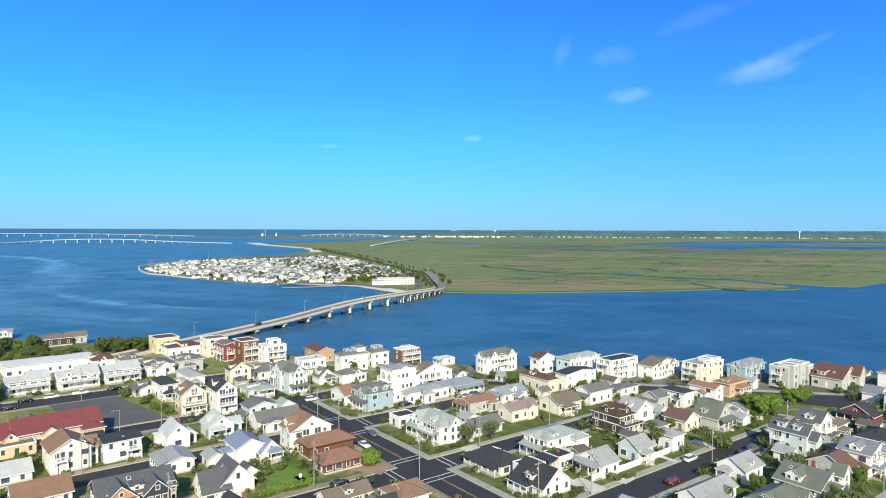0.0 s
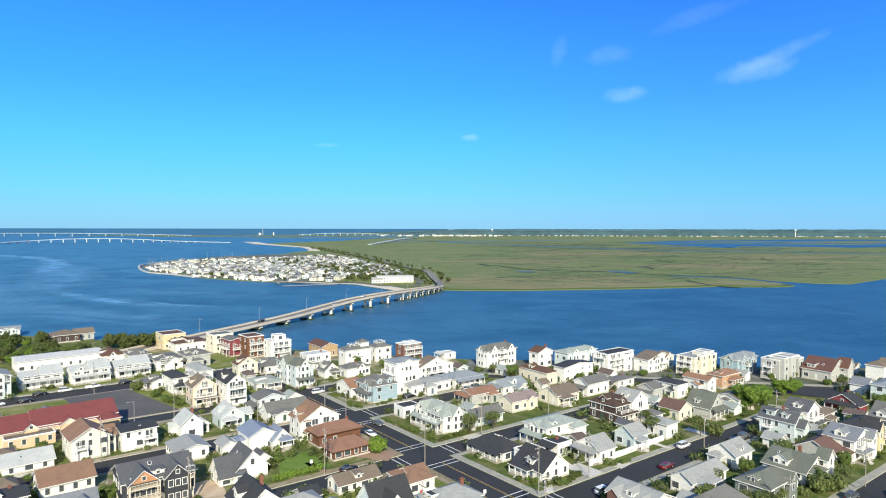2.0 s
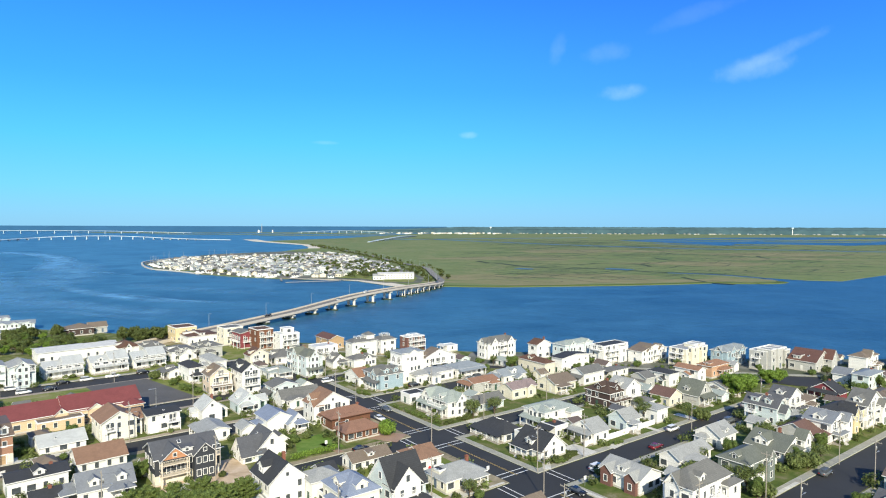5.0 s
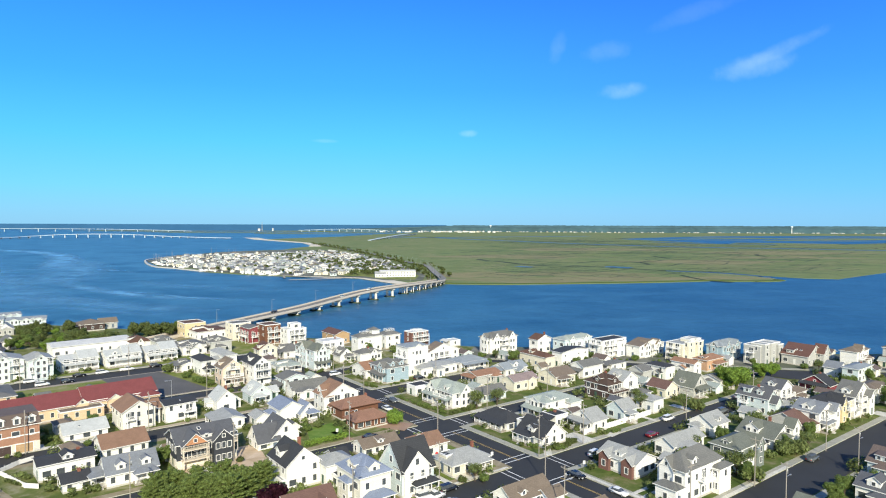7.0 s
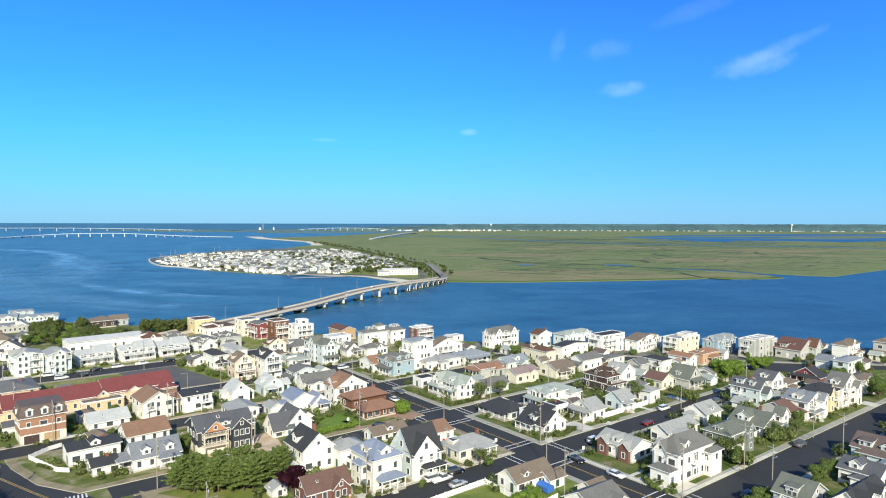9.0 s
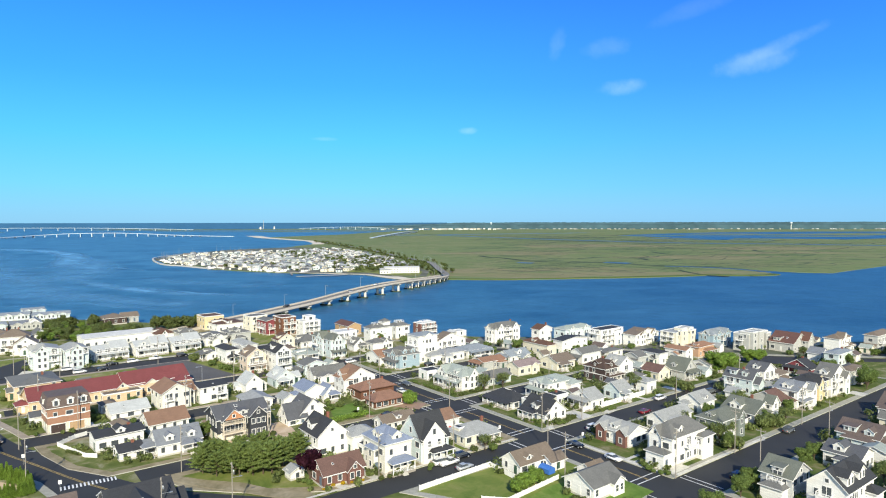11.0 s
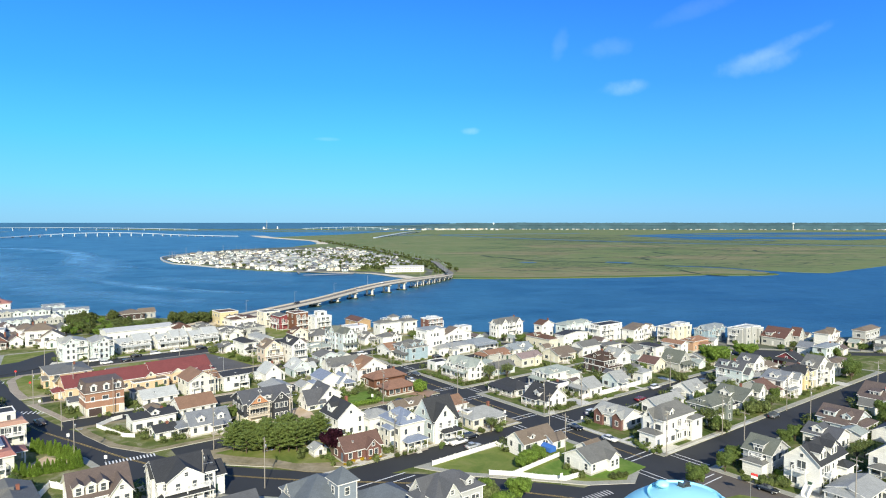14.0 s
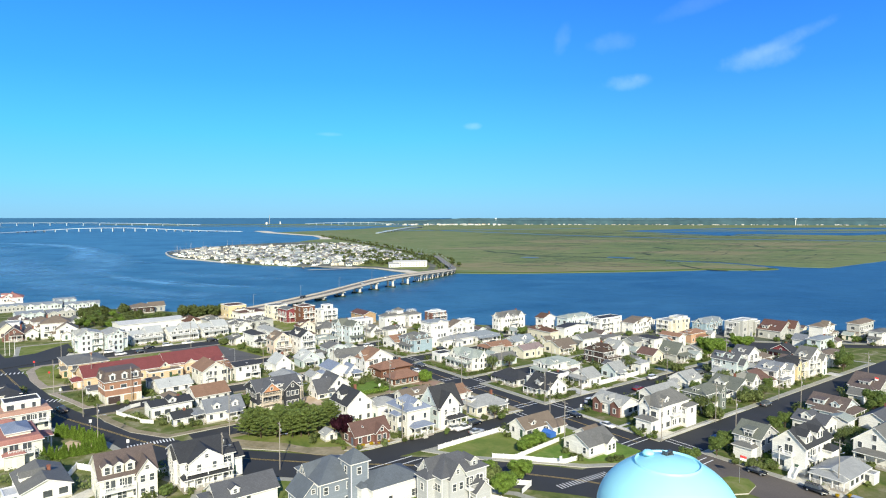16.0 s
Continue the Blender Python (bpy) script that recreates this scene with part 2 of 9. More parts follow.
BARE = ground_material("bare tan soil", ((0.3, (0.38, 0.29, 0.19)), (0.5, (0.52, 0.40, 0.28)), (0.7, (0.62, 0.50, 0.38))), (0.3, 0.3, 1))
SOIL = ground_material("sandy yard", ((0.3, (0.14, 0.14, 0.06)), (0.5, (0.26, 0.22, 0.13)), (0.72, (0.36, 0.31, 0.21))), (0.15, 0.15, 1))
PAINT_W = material("road paint white", (0.7, 0.7, 0.68), 0.7, vary=0.25, grain=6.0)
PAINT_Y = material("road paint yellow", (0.42, 0.30, 0.10), 0.7, vary=0.25, grain=6.0)
BRICK = material("chimney brick", (0.30, 0.12, 0.08), 0.9, vary=0.2, bump=0.3, pattern="brick")
RAW = material("new pale timber", (0.66, 0.58, 0.47), 0.8, vary=0.2, grain=6.0)
TIMBER = material("weathered timber", (0.32, 0.29, 0.25), 0.85, vary=0.25, grain=6.0)
METAL = material("galvanised metal", (0.45, 0.46, 0.47), 0.45, metal=0.6, vary=0.1)
BARK = material("bark", (0.11, 0.08, 0.055), 0.95, vary=0.3, grain=8.0, bump=0.5)
LEAVES = {}
for key, colour in dict(hedge=(0.25, 0.37, 0.070), green=(0.192, 0.262, 0.078), dark=(0.145, 0.18, 0.062), pine=(0.225, 0.290, 0.088), lime=(0.235, 0.345, 0.070), olive=(0.212, 0.258, 0.092), purple=(0.045, 0.012, 0.022), flower=(0.6, 0.42, 0.03)).items():
    LEAVES[key] = material("leaves " + key, colour, 0.7, vary=0.25, grain=3.0, patch=0.5, island=0.38, spec=0.12)
    # leaves let some light through
    tree = LEAVES[key].node_tree
    glow = tree.nodes.new("ShaderNodeBsdfTranslucent")
    blend = tree.nodes.new("ShaderNodeMixShader")
    blend.inputs["Fac"].default_value = 0.5
    shader = tree.nodes["Principled BSDF"]
    tree.links.new(shader.inputs["Base Color"].links[0].from_socket, glow.inputs["Color"])
    tree.links.new(shader.outputs[0], blend.inputs[1])
    tree.links.new(glow.outputs[0], blend.inputs[2])
    tree.links.new(blend.outputs[0], next(n for n in tree.nodes if n.type == "OUTPUT_MATERIAL").inputs["Surface"])


def water_material():
    m = bpy.data.materials.new("bay water")
    m.use_nodes = True
    tree = m.node_tree
    nodes, links = tree.nodes, tree.links
    shader = nodes["Principled BSDF"]
    place = nodes.new("ShaderNodeTexCoord")
    # wind lanes run across the bay
    lane = nodes.new("ShaderNodeMapping")
    lane.inputs["Scale"].default_value, lane.inputs["Rotation"].default_value = (0.014, 0.022, 1), (0, 0, radians(-14))
    links.new(place.outputs["Object"], lane.inputs["Vector"])
    streak = node(tree, "ShaderNodeTexNoise", Scale=1.0, Detail=9.0, Roughness=0.66, Distortion=0.9)
    links.new(lane.outputs[0], streak.inputs["Vector"])
    ramp = nodes.new("ShaderNodeValToRGB")
    ramp.color_ramp.elements[0].position, ramp.color_ramp.elements[0].color = 0.34, (0.014, 0.066, 0.135, 1)
    ramp.color_ramp.elements[1].position, ramp.color_ramp.elements[1].color = 0.80, (0.042, 0.135, 0.225, 1)
    links.new(streak.outputs["Fac"], ramp.inputs["Fac"])
    # sky sheen of the wind-ruffled inlet side, painted as a paler base colour
    split = nodes.new("ShaderNodeSeparateXYZ")
    links.new(place.outputs["Object"], split.inputs[0])
    sky_sheen = node(tree, "ShaderNodeMapRange")
    for key, v in (("From Min", 150.0), ("From Max", -520.0), ("To Min", 0.0), ("To Max", 0.62)):
        sky_sheen.inputs[key].default_value = v
    links.new(split.outputs[0], sky_sheen.inputs["Value"])
    rough = node(tree, "ShaderNodeMath")
    rough.operation = "MULTIPLY"
    fleck = nodes.new("ShaderNodeMapRange")
    fleck.inputs["From Min"].default_value, fleck.inputs["From Max"].default_value = 0.3, 0.62
    links.new(streak.outputs["Fac"], fleck.inputs["Value"])
    links.new(sky_sheen.outputs[0], rough.inputs[0])
    links.new(fleck.outputs[0], rough.inputs[1])
    mixed = node(tree, "ShaderNodeMix")
    mixed.data_type = "RGBA"
    mixed.inputs["B"].default_value = (0.085, 0.23, 0.36, 1)
    links.new(rough.outputs[0], mixed.inputs["Factor"])
    links.new(ramp.outputs[0], mixed.inputs["A"])
    comb = nodes.new("ShaderNodeMapping")
    comb.inputs["Scale"].default_value, comb.inputs["Rotation"].default_value = (0.075, 0.10, 1), (0, 0, radians(-10))
    links.new(place.outputs["Object"], comb.inputs["Vector"])
    ripple = node(tree, "ShaderNodeTexNoise", Scale=1.0, Detail=9.0, Roughness=0.78, Distortion=1.2)
    links.new(comb.outputs[0], ripple.inputs["Vector"])
    shade = node(tree, "ShaderNodeMapRange")
    for key, v in (("From Min", 0.3), ("From Max", 0.7), ("To Min", 0.72), ("To Max", 1.34)):
        shade.inputs[key].default_value = v
    links.new(ripple.outputs["Fac"], shade.inputs["Value"])
    graded = node(tree, "ShaderNodeVectorMath")
    graded.operation = "SCALE"
    links.new(mixed.outputs["Result"], graded.inputs[0])
    links.new(shade.outputs[0], graded.inputs["Scale"])
    links.new(graded.outputs[0], shader.inputs["Base Color"])
    shader.inputs["Roughness"].default_value, shader.inputs["Specular IOR Level"].default_value = 0.42, 0.22
    wave = node(tree, "ShaderNodeTexNoise", Scale=0.35, Detail=5.0, Roughness=0.62)
    links.new(place.outputs["Object"], wave.inputs["Vector"])
    bump = node(tree, "ShaderNodeBump", Strength=0.5, Distance=0.6)
    links.new(wave.outputs["Fac"], bump.inputs["Height"])
    links.new(bump.outputs[0], shader.inputs["Normal"])
    return m


MARSH = ground_material("salt marsh", ((0.28, (0.084, 0.127, 0.049)), (0.40, (0.130, 0.174, 0.068)), (0.47, (0.173, 0.206, 0.086)), (0.52, (0.138, 0.176, 0.068)), (0.57, (0.203, 0.212, 0.100)), (0.63, (0.162, 0.191, 0.079)), (0.72, (0.247, 0.216, 0.118))), (0.009, 0.009, 1), 14.0)
MEADOW = ground_material("brown marsh meadow", ((0.30, (0.161, 0.175, 0.077)), (0.46, (0.238, 0.212, 0.113)), (0.55, (0.192, 0.192, 0.091)), (0.70, (0.293, 0.238, 0.150))), (0.010, 0.012, 1), 14.0)
MUD = material("marsh mud", (0.050, 0.068, 0.045), 0.95, vary=0.25, grain=0.05, spec=0.1)
WATER = water_material()


def film_material():
    """Pale blue colour laid over the water, thinning out towards its edges."""
    m = material("pale water film", (0.16, 0.40, 0.63), 0.5, vary=0.2, grain=0.05, patch=0.01)
    tree = m.node_tree
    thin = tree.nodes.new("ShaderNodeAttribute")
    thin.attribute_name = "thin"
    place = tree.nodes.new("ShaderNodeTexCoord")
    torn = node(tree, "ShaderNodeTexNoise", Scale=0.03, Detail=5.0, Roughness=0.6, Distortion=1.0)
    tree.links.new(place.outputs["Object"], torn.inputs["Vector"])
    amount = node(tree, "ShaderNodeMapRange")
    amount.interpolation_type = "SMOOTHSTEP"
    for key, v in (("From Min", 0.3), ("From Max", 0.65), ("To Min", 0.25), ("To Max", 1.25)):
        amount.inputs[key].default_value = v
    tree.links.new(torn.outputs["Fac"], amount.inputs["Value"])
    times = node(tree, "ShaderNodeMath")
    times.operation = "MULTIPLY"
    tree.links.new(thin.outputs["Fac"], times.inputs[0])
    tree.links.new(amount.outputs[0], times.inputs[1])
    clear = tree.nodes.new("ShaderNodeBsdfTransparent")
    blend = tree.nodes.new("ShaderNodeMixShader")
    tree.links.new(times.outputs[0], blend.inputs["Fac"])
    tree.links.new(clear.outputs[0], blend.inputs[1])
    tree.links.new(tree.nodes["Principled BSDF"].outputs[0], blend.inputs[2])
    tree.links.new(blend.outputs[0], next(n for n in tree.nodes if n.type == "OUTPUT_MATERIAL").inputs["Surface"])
    return m


SWIRL = film_material()
LUSH = ground_material("watered lawn", ((0.3, (0.085, 0.155, 0.028)), (0.5, (0.13, 0.21, 0.042)), (0.7, (0.19, 0.24, 0.07))), (0.3, 0.3, 1))
GRAVEL = ground_material("grey gravel", ((0.3, (0.07, 0.09, 0.05)), (0.5, (0.13, 0.135, 0.11)), (0.7, (0.24, 0.235, 0.21))), (0.05, 0.05, 1))
SAND = material("beach sand", (0.60, 0.54, 0.43), 0.95, vary=0.15, grain=0.5, patch=0.02)
# distance haze is mixed into the colours of the next four materials
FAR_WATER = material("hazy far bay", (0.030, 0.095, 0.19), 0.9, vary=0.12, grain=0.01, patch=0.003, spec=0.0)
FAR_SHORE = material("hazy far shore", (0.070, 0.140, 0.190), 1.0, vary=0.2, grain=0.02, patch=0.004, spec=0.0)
HAZY_PALE = material("haze-tinted bridge concrete", (0.50, 0.58, 0.64), 0.9, vary=0.06)
HAZY_WOODS = material("hazy distant woods", (0.058, 0.108, 0.128), 1.0, vary=0.35, grain=0.02, patch=0.004, spec=0.0)

# ---- mesh helpers ----


def part(name, bm, mats, parent=None, label=""):
    mesh = bpy.data.meshes.new(name)
    bm.to_mesh(mesh)
    bm.free()
    for m in mats if isinstance(mats, (list, tuple)) else [mats]:
        mesh.materials.append(m)
    ob = new(name, mesh)
    ob.parent = parent
    return tagged(ob, label)


def shared(name, mesh, parent, m):
    ob = new(name, mesh)
    ob.parent = parent
    ob.matrix_basis = m
    return ob


def mesh_of(name, bm, mats):
    mesh = bpy.data.meshes.new(name)
    bm.to_mesh(mesh)
    bm.free()
    for m in mats:
        mesh.materials.append(m)
    return mesh


def thing(name, m, label, category, group="", kind=""):
    root = new(name)
    root.matrix_basis = m
    root.empty_display_size = 0.3
    return tagged(root, label, category, group, kind)


def poly(bm, points, mi=0):
    f = bm.faces.new([bm.verts.new(p) for p in points])
    f.material_index = mi
    return f


def box(bm, x0, x1, y0, y1, z0, z1, mi=0):
    v = [bm.verts.new(p) for p in ((x0, y0, z0), (x1, y0, z0), (x1, y1, z0), (x0, y1, z0), (x0, y0, z1), (x1, y0, z1), (x1, y1, z1), (x0, y1, z1))]
    for f in ((0, 3, 2, 1), (4, 5, 6, 7), (0, 1, 5, 4), (1, 2, 6, 5), (2, 3, 7, 6), (3, 0, 4, 7)):
        bm.faces.new([v[i] for i in f]).material_index = mi


def prism(bm, section, a, b, place, mi=0):
    """A convex section of (p, q) points run from a to b; place(s, p, q) gives the corner."""
    ends = [[bm.verts.new(place(s, p, q)) for p, q in section] for s in (a, b)]
    n = len(section)
    for i in range(n):
        bm.faces.new((ends[0][i], ends[0][(i + 1) % n], ends[1][(i + 1) % n], ends[1][i])).material_index = mi
    bm.faces.new(ends[0][::-1]).material_index = mi
    bm.faces.new(ends[1]).material_index = mi


def sheet(name, outline, z, depth, mats, label="", category="", kind="structure", skirt=0):
    """A level slab with the given outline, its top at z."""
    bm = bmesh.new()
    upper = [bm.verts.new((x, y, z)) for x, y in outline]
    lower = [bm.verts.new((x, y, z - depth)) for x, y in outline]
    face = bm.faces.new(upper)
    for i in range(len(outline)):
        j = (i + 1) % len(outline)
        bm.faces.new((upper[i], lower[i], lower[j], upper[j])).material_index = skirt
    bmesh.ops.recalc_face_normals(bm, faces=bm.faces)
    if face.normal.z < 0:
        bmesh.ops.reverse_faces(bm, faces=bm.faces)
    bmesh.ops.triangulate(bm, faces=[f for f in bm.faces if len(f.verts) > 4])
    return tagged(part(name, bm, mats), label, category, kind=kind)


GRID = radians(37)
CU, SU = math.cos(GRID), math.sin(GRID)


def uv(u, v):
    """The street grid: u runs up the side streets towards the bay, v along the avenue."""
    return u * CU + v * SU, u * SU - v * CU


def smooth(points, steps=8):
    """Points of a smooth line through the given ones."""
    out = []
    p = [Vector(q) for q in points]
    for i in range(len(p) - 1):
        a, b, c, d = p[max(i - 1, 0)], p[i], p[i + 1], p[min(i + 2, len(p) - 1)]
        for k in range(steps):
            t = k / steps
            out.append(0.5 * (2 * b + (c - a) * t + (2 * a - 5 * b + 4 * c - d) * t * t + (3 * b - a - 3 * c + d) * t ** 3))
    out.append(p[-1])
    return out


def ribbon(bm, line, left, right, z, mi=0, thick=0.0):
    """A band along a line, from left to right of it; with thickness a slab."""
    rows = []
    for i, p in enumerate(line):
        way = (line[min(i + 1, len(line) - 1)] - line[max(i - 1, 0)]).to_2d().normalized()
        side = Vector((-way.y, way.x))
        h = z + (p.z if len(p) > 2 else 0)
        a, b = p.to_2d() + side * left, p.to_2d() + side * right
        row = [bm.verts.new((a.x, a.y, h)), bm.verts.new((b.x, b.y, h))]
        if thick:
            row += [bm.verts.new((b.x, b.y, h - thick)), bm.verts.new((a.x, a.y, h - thick))]
        rows.append(row)
    for r, s in zip(rows, rows[1:]):
        n = len(r)
        for i in range(n if n > 2 else 1):
            j = (i + 1) % n
            bm.faces.new((r[i], r[j], s[j], s[i])).material_index = mi
    if thick:
        bm.faces.new(rows[0][::-1])
        bm.faces.new(rows[-1])


def inset(points, by):
    """A polygon moved inwards (points run counter-clockwise)."""
    out = []
    n = len(points)
    for i in range(n):
        a, b, c = Vector(points[i - 1]), Vector(points[i]), Vector(points[(i + 1) % n])
        d1, d2 = (b - a).normalized(), (c - b).normalized()
        n1, n2 = Vector((-d1.y, d1.x)), Vector((-d2.y, d2.x))
        m = (n1 + n2).normalized()
        out.append(tuple(b + m * (by / max(0.35, m.dot(n1)))))
    return out


def area(points):
    return sum(a[0] * b[1] - b[0] * a[1] for a, b in zip(points, points[1:] + points[:1])) / 2

# ---- land, water, streets ----
sheet("water", [(-5200, -1500), (5200, -1500), (5200, 5200), (-5200, 5200)], -1.2, 3.0, WATER, "wind-streaked blue bay water reaching the horizon", "water")
SHORE = [(-900, 520), (-700, 470), (-420, 392), (-300, 356), (-237, 342), (-190, 330), (-150, 318), (-100, 308), (-60, 297), (-20, 286), (10, 279), (40, 277), (70, 272), (105, 266), (140, 262), (175, 262), (230, 262), (330, 290), (520, 366), (900, 480)]
sheet("ground", [(900, -700), *SHORE[::-1], (-900, -700)], -0.03, 1.6, [YARD, KERB], "grass and sandy ground of the barrier island", "ground", skirt=1)

ROADS = 0


def road(line, half, label, mat=ASPHALT, z=0.0):
    global ROADS
    ROADS += 1
    bm = bmesh.new()
    ribbon(bm, line, -half, half, z + 0.002 * ROADS)
    return tagged(part("road", bm, mat), label, "road", kind="structure")


BLVD = smooth([(-330, 330), (-262, 255), (-178, 166), (-137, 124), (-109, 105), (-78, 88), (-46, 81), (-16, 79), (8, 74.5), (30, 66), (60, 42), (110, -10)], 10)
road(BLVD, 7.2, "dark asphalt boulevard curving past the corner houses")
road([Vector(uv(89.75, -262)), Vector(uv(89.75, -120)), Vector(uv(89.75, 40))], 4.75, "dark asphalt avenue with a centre line")
road([Vector(uv(-4, -128.2)), Vector(uv(170, -128.2))], 3.7, "dark asphalt side street between two blocks")
road([Vector(uv(20, -87.3)), Vector(uv(212, -87.3))], 4.1, "dark asphalt side street with parked cars")
road([Vector(uv(90, -40)), Vector(uv(90, 40))], 7.5, "worn grey-brown asphalt by the water tower", BROWN_ASPHALT)
road([Vector(uv(60, -44.8)), Vector(uv(280, -44.8))], 5.2, "dark asphalt side street shaded by trees")
road([Vector(uv(-24, -170.8)), Vector(uv(160, -170.8)), Vector(uv(172, -176))], 4.3, "dark asphalt side street between clapboard houses")
road([Vector(uv(-26, -206.3)), Vector(uv(80, -205.8)), Vector(uv(120, -209)), Vector(uv(150, -212))], 4.0, "dark asphalt side street behind the parking lot")
road([Vector(uv(-110, -256.5)), Vector(uv(50, -256.5)), Vector(uv(112, -262))], 5.2, "dark asphalt street in front of row houses")
road([Vector(p) for p in ((18, 247), (60, 243), (112, 231), (160, 222), (215, 218), (300, 240))], 3.6, "narrow dark road along the bayfront houses")
road([Vector(p) for p in ((-160, 236), (-178, 262), (-205, 300))], 4.0, "dark asphalt lane leading to the bay")
road([Vector(p) for p in ((-62, 74), (-38, 66), (-30, 40), (-28, 0))], 4.0, "dark asphalt lane between the corner houses")


VERGE = ground_material("worn sandy verge", ((0.3, (0.17, 0.15, 0.085)), (0.5, (0.27, 0.23, 0.15)), (0.7, (0.36, 0.31, 0.22))), (0.25, 0.25, 1))


def block(outline, label, lawn=GRASS, walk=1.5, pave=CONCRETE):
    """A town block: kerb and pavement round it, the yards inside."""
    if area(outline) < 0:
        outline = outline[::-1]
    rim = sheet("pavement", outline, 0.13, 0.3, [pave, KERB], {CONCRETE: "concrete pavement with a kerb round the block", TANWALK: "tan concrete pavement with a kerb round the block", VERGE: "worn sandy verge with a kerb round the block"}[pave], "pavement", skirt=1)
    sheet("lawn", inset(outline, 0.5 + walk), 0.175, 0.1, lawn, label, "lawn")
    return rim


def uvs(*points):
    return [uv(*p) for p in points]


block(uvs((-21.5, -166.2), (85, -166.2), (85, -132.2), (-9.5, -132.2), (-16.5, -143.3), (-20.5, -158)), "grass yards between white clapboard houses", YARD, 1.8, VERGE)
block(uvs((0, -124.2), (3, -113), (16, -100.5), (30, -91.7), (85, -91.7), (85, -124.2)), "grass yards behind the corner pines", GRASS, 2.2, VERGE)
block(uvs((-30.5, -202), (85, -202), (85, -175.4), (-23.5, -175.4), (-25.4, -183.4)), "grass yards beside the brick building", YARD, 1.5, TANWALK)
block(uvs((-30, -251), (85, -251), (85, -210.4), (-32, -210.4), (-34, -226), (-34, -243)), "lawn round the long red-roofed building", GRASS, 2.2, TANWALK)
block(uvs((-34, -300), (100, -300), (100, -262.4), (-38, -262.4)), "grass in front of the row houses")
block([uv(40, -82.9), (-6, 85), (8, 82.6), (22, 79.5), (33, 80.5), uv(85, -50), uv(85, -82.9)], "fenced lawn on the triangular corner block", FRESH)
block(uvs((94.7, -165.8), (176, -165.8), (180, -150), (182, -132.2), (94.7, -132.2)), "yards between bayside cottages", DEEP_YARD)
block(uvs((94.7, -124.2), (196, -124.2), (208, -108), (214, -91.7), (94.7, -91.7)), "yards of clapboard houses on the side street", DEEP_YARD)
block(uvs((94.7, -82.9), (222, -82.9), (240, -66), (244, -50.2), (94.7, -50.2)), "yards of tall houses under street trees", DEEP_YARD)
block(uvs((96, -39.2), (270, -39.2), (270, 30), (96, 30)), "sandy yards with shrubs near the water tower", DEEP_YARD)
block(uvs((94.7, -202), (140, -204), (140, -175.6), (94.7, -175.6)), "yards near the bay with low cottages", YARD)
block(uvs((94.7, -270), (120, -266), (140, -230), (140, -214), (94.7, -211)), "yards near the foot of the bridge", YARD)
block([(-69, 76), (-66, 62), (-36, 60), (-36, 68), (-42, 73)], "small planted traffic island with grass")
block([(-24, 72), (4, 66), (14, 58), (20, 30), (-20, 30)], "yards of shingled corner houses", YARD)
block([(-161, 141.6), (-145, 128.8), (-124.4, 108.9), (-114.7, 103.7), (-101, 96.6), (-91, 88), (-84, 79), (-72, 72), (-70, 30), (-190, 30), (-200, 90)], "hedged yards beside the boulevard", YARD)
sheet("yard", [(8, 262), (14, 249), (60, 246.8), (112, 235), (160, 226), (205, 224), (230, 240), (230, 260), (175, 260), (140, 260), (105, 264), (70, 270), (40, 275), (12, 276)], 0.1, 0.2, GRAVEL, "grey gravel yards of the bayfront houses", "yard")
sheet("yard", [(-150, 315), (-100, 305), (-60, 294), (-20, 283), (6, 276), (8, 262), (-20, 262), (-60, 268), (-110, 278), (-150, 300)], 0.1, 0.2, SOIL, "sandy gravel yards near the bridge foot", "yard")
sheet("lawn", [(-41, 142.6), (-44, 153.5), (-36.5, 160), (-29.5, 148.5)], 0.2, 0.1, LUSH, "bright green watered garden lawn", "lawn")
sheet("yard", [(-70.5, 120), (-66, 112.6), (-62, 112.6), (-57, 116), (-48.8, 118.4), (-48, 127), (-52, 135), (-57, 140), (-62, 136), (-70, 128)], 0.183, 0.1, BARE, "bare tan soil round the black house", "yard")
sheet("road", [(112, 231), (127, 228), (152, 223.5), (149.5, 213.5), (142, 211), (132, 214), (124, 219), (114, 223)], 0.19, 0.1, ASPHALT, "dark asphalt lane behind the bayfront houses", "road")
sheet("lawn", [(9.5, 86.2), (20, 84), (30.5, 82.8), (38.5, 90), (33, 97), (20.5, 95.8), (16, 93)], 0.19, 0.1, LUSH, "bright green garden lawn round the grey-roofed house", "lawn")
sheet("road", [(-199.8, 188.9), (-196.3, 197.0), (-190.1, 205.6), (-188.8, 227.3), (-178.9, 214.8), (-171.4, 201.2), (-176.9, 188.9), (-184.1, 179.4), (-187.8, 172.4)], 0.19, 0.1, ASPHALT, "asphalt road curving past the lawn", "road")
sheet("verge", [(-74.3, 100.9), (-63.2, 97.3), (-54.1, 95.7), (-47.8, 92.7), (-37.6, 90.5), (-35.6, 86.6), (-43.8, 87.4), (-52.8, 90.5), (-61.8, 93.1), (-71.8, 97.3)], 0.19, 0.1, VERGE, "sandy bare verge between the pines and the boulevard", "verge")
sheet("parking_lot", uvs((20, -250), (41, -250), (49, -211.5), (24, -211.5)), 0.19, 0.1, OLD_ASPHALT, "empty worn asphalt parking lot beside the red roof", "parking lot")


def mark(points, half, mat, label, z=0.05):
    bm = bmesh.new()
    ribbon(bm, [Vector(p) for p in points], -half, half, z)
    return tagged(part("road_marking", bm, mat), label, "road marking", kind="structure")


for off in (-0.16, 0.16):
    for a, b in ((-200, -178), (-163, -134), (-121, -94), (-80, -53)):
        mark(uvs((89.75 + off, a), (89.75 + off, b)), 0.07, PAINT_Y, "double yellow centre line along the avenue")
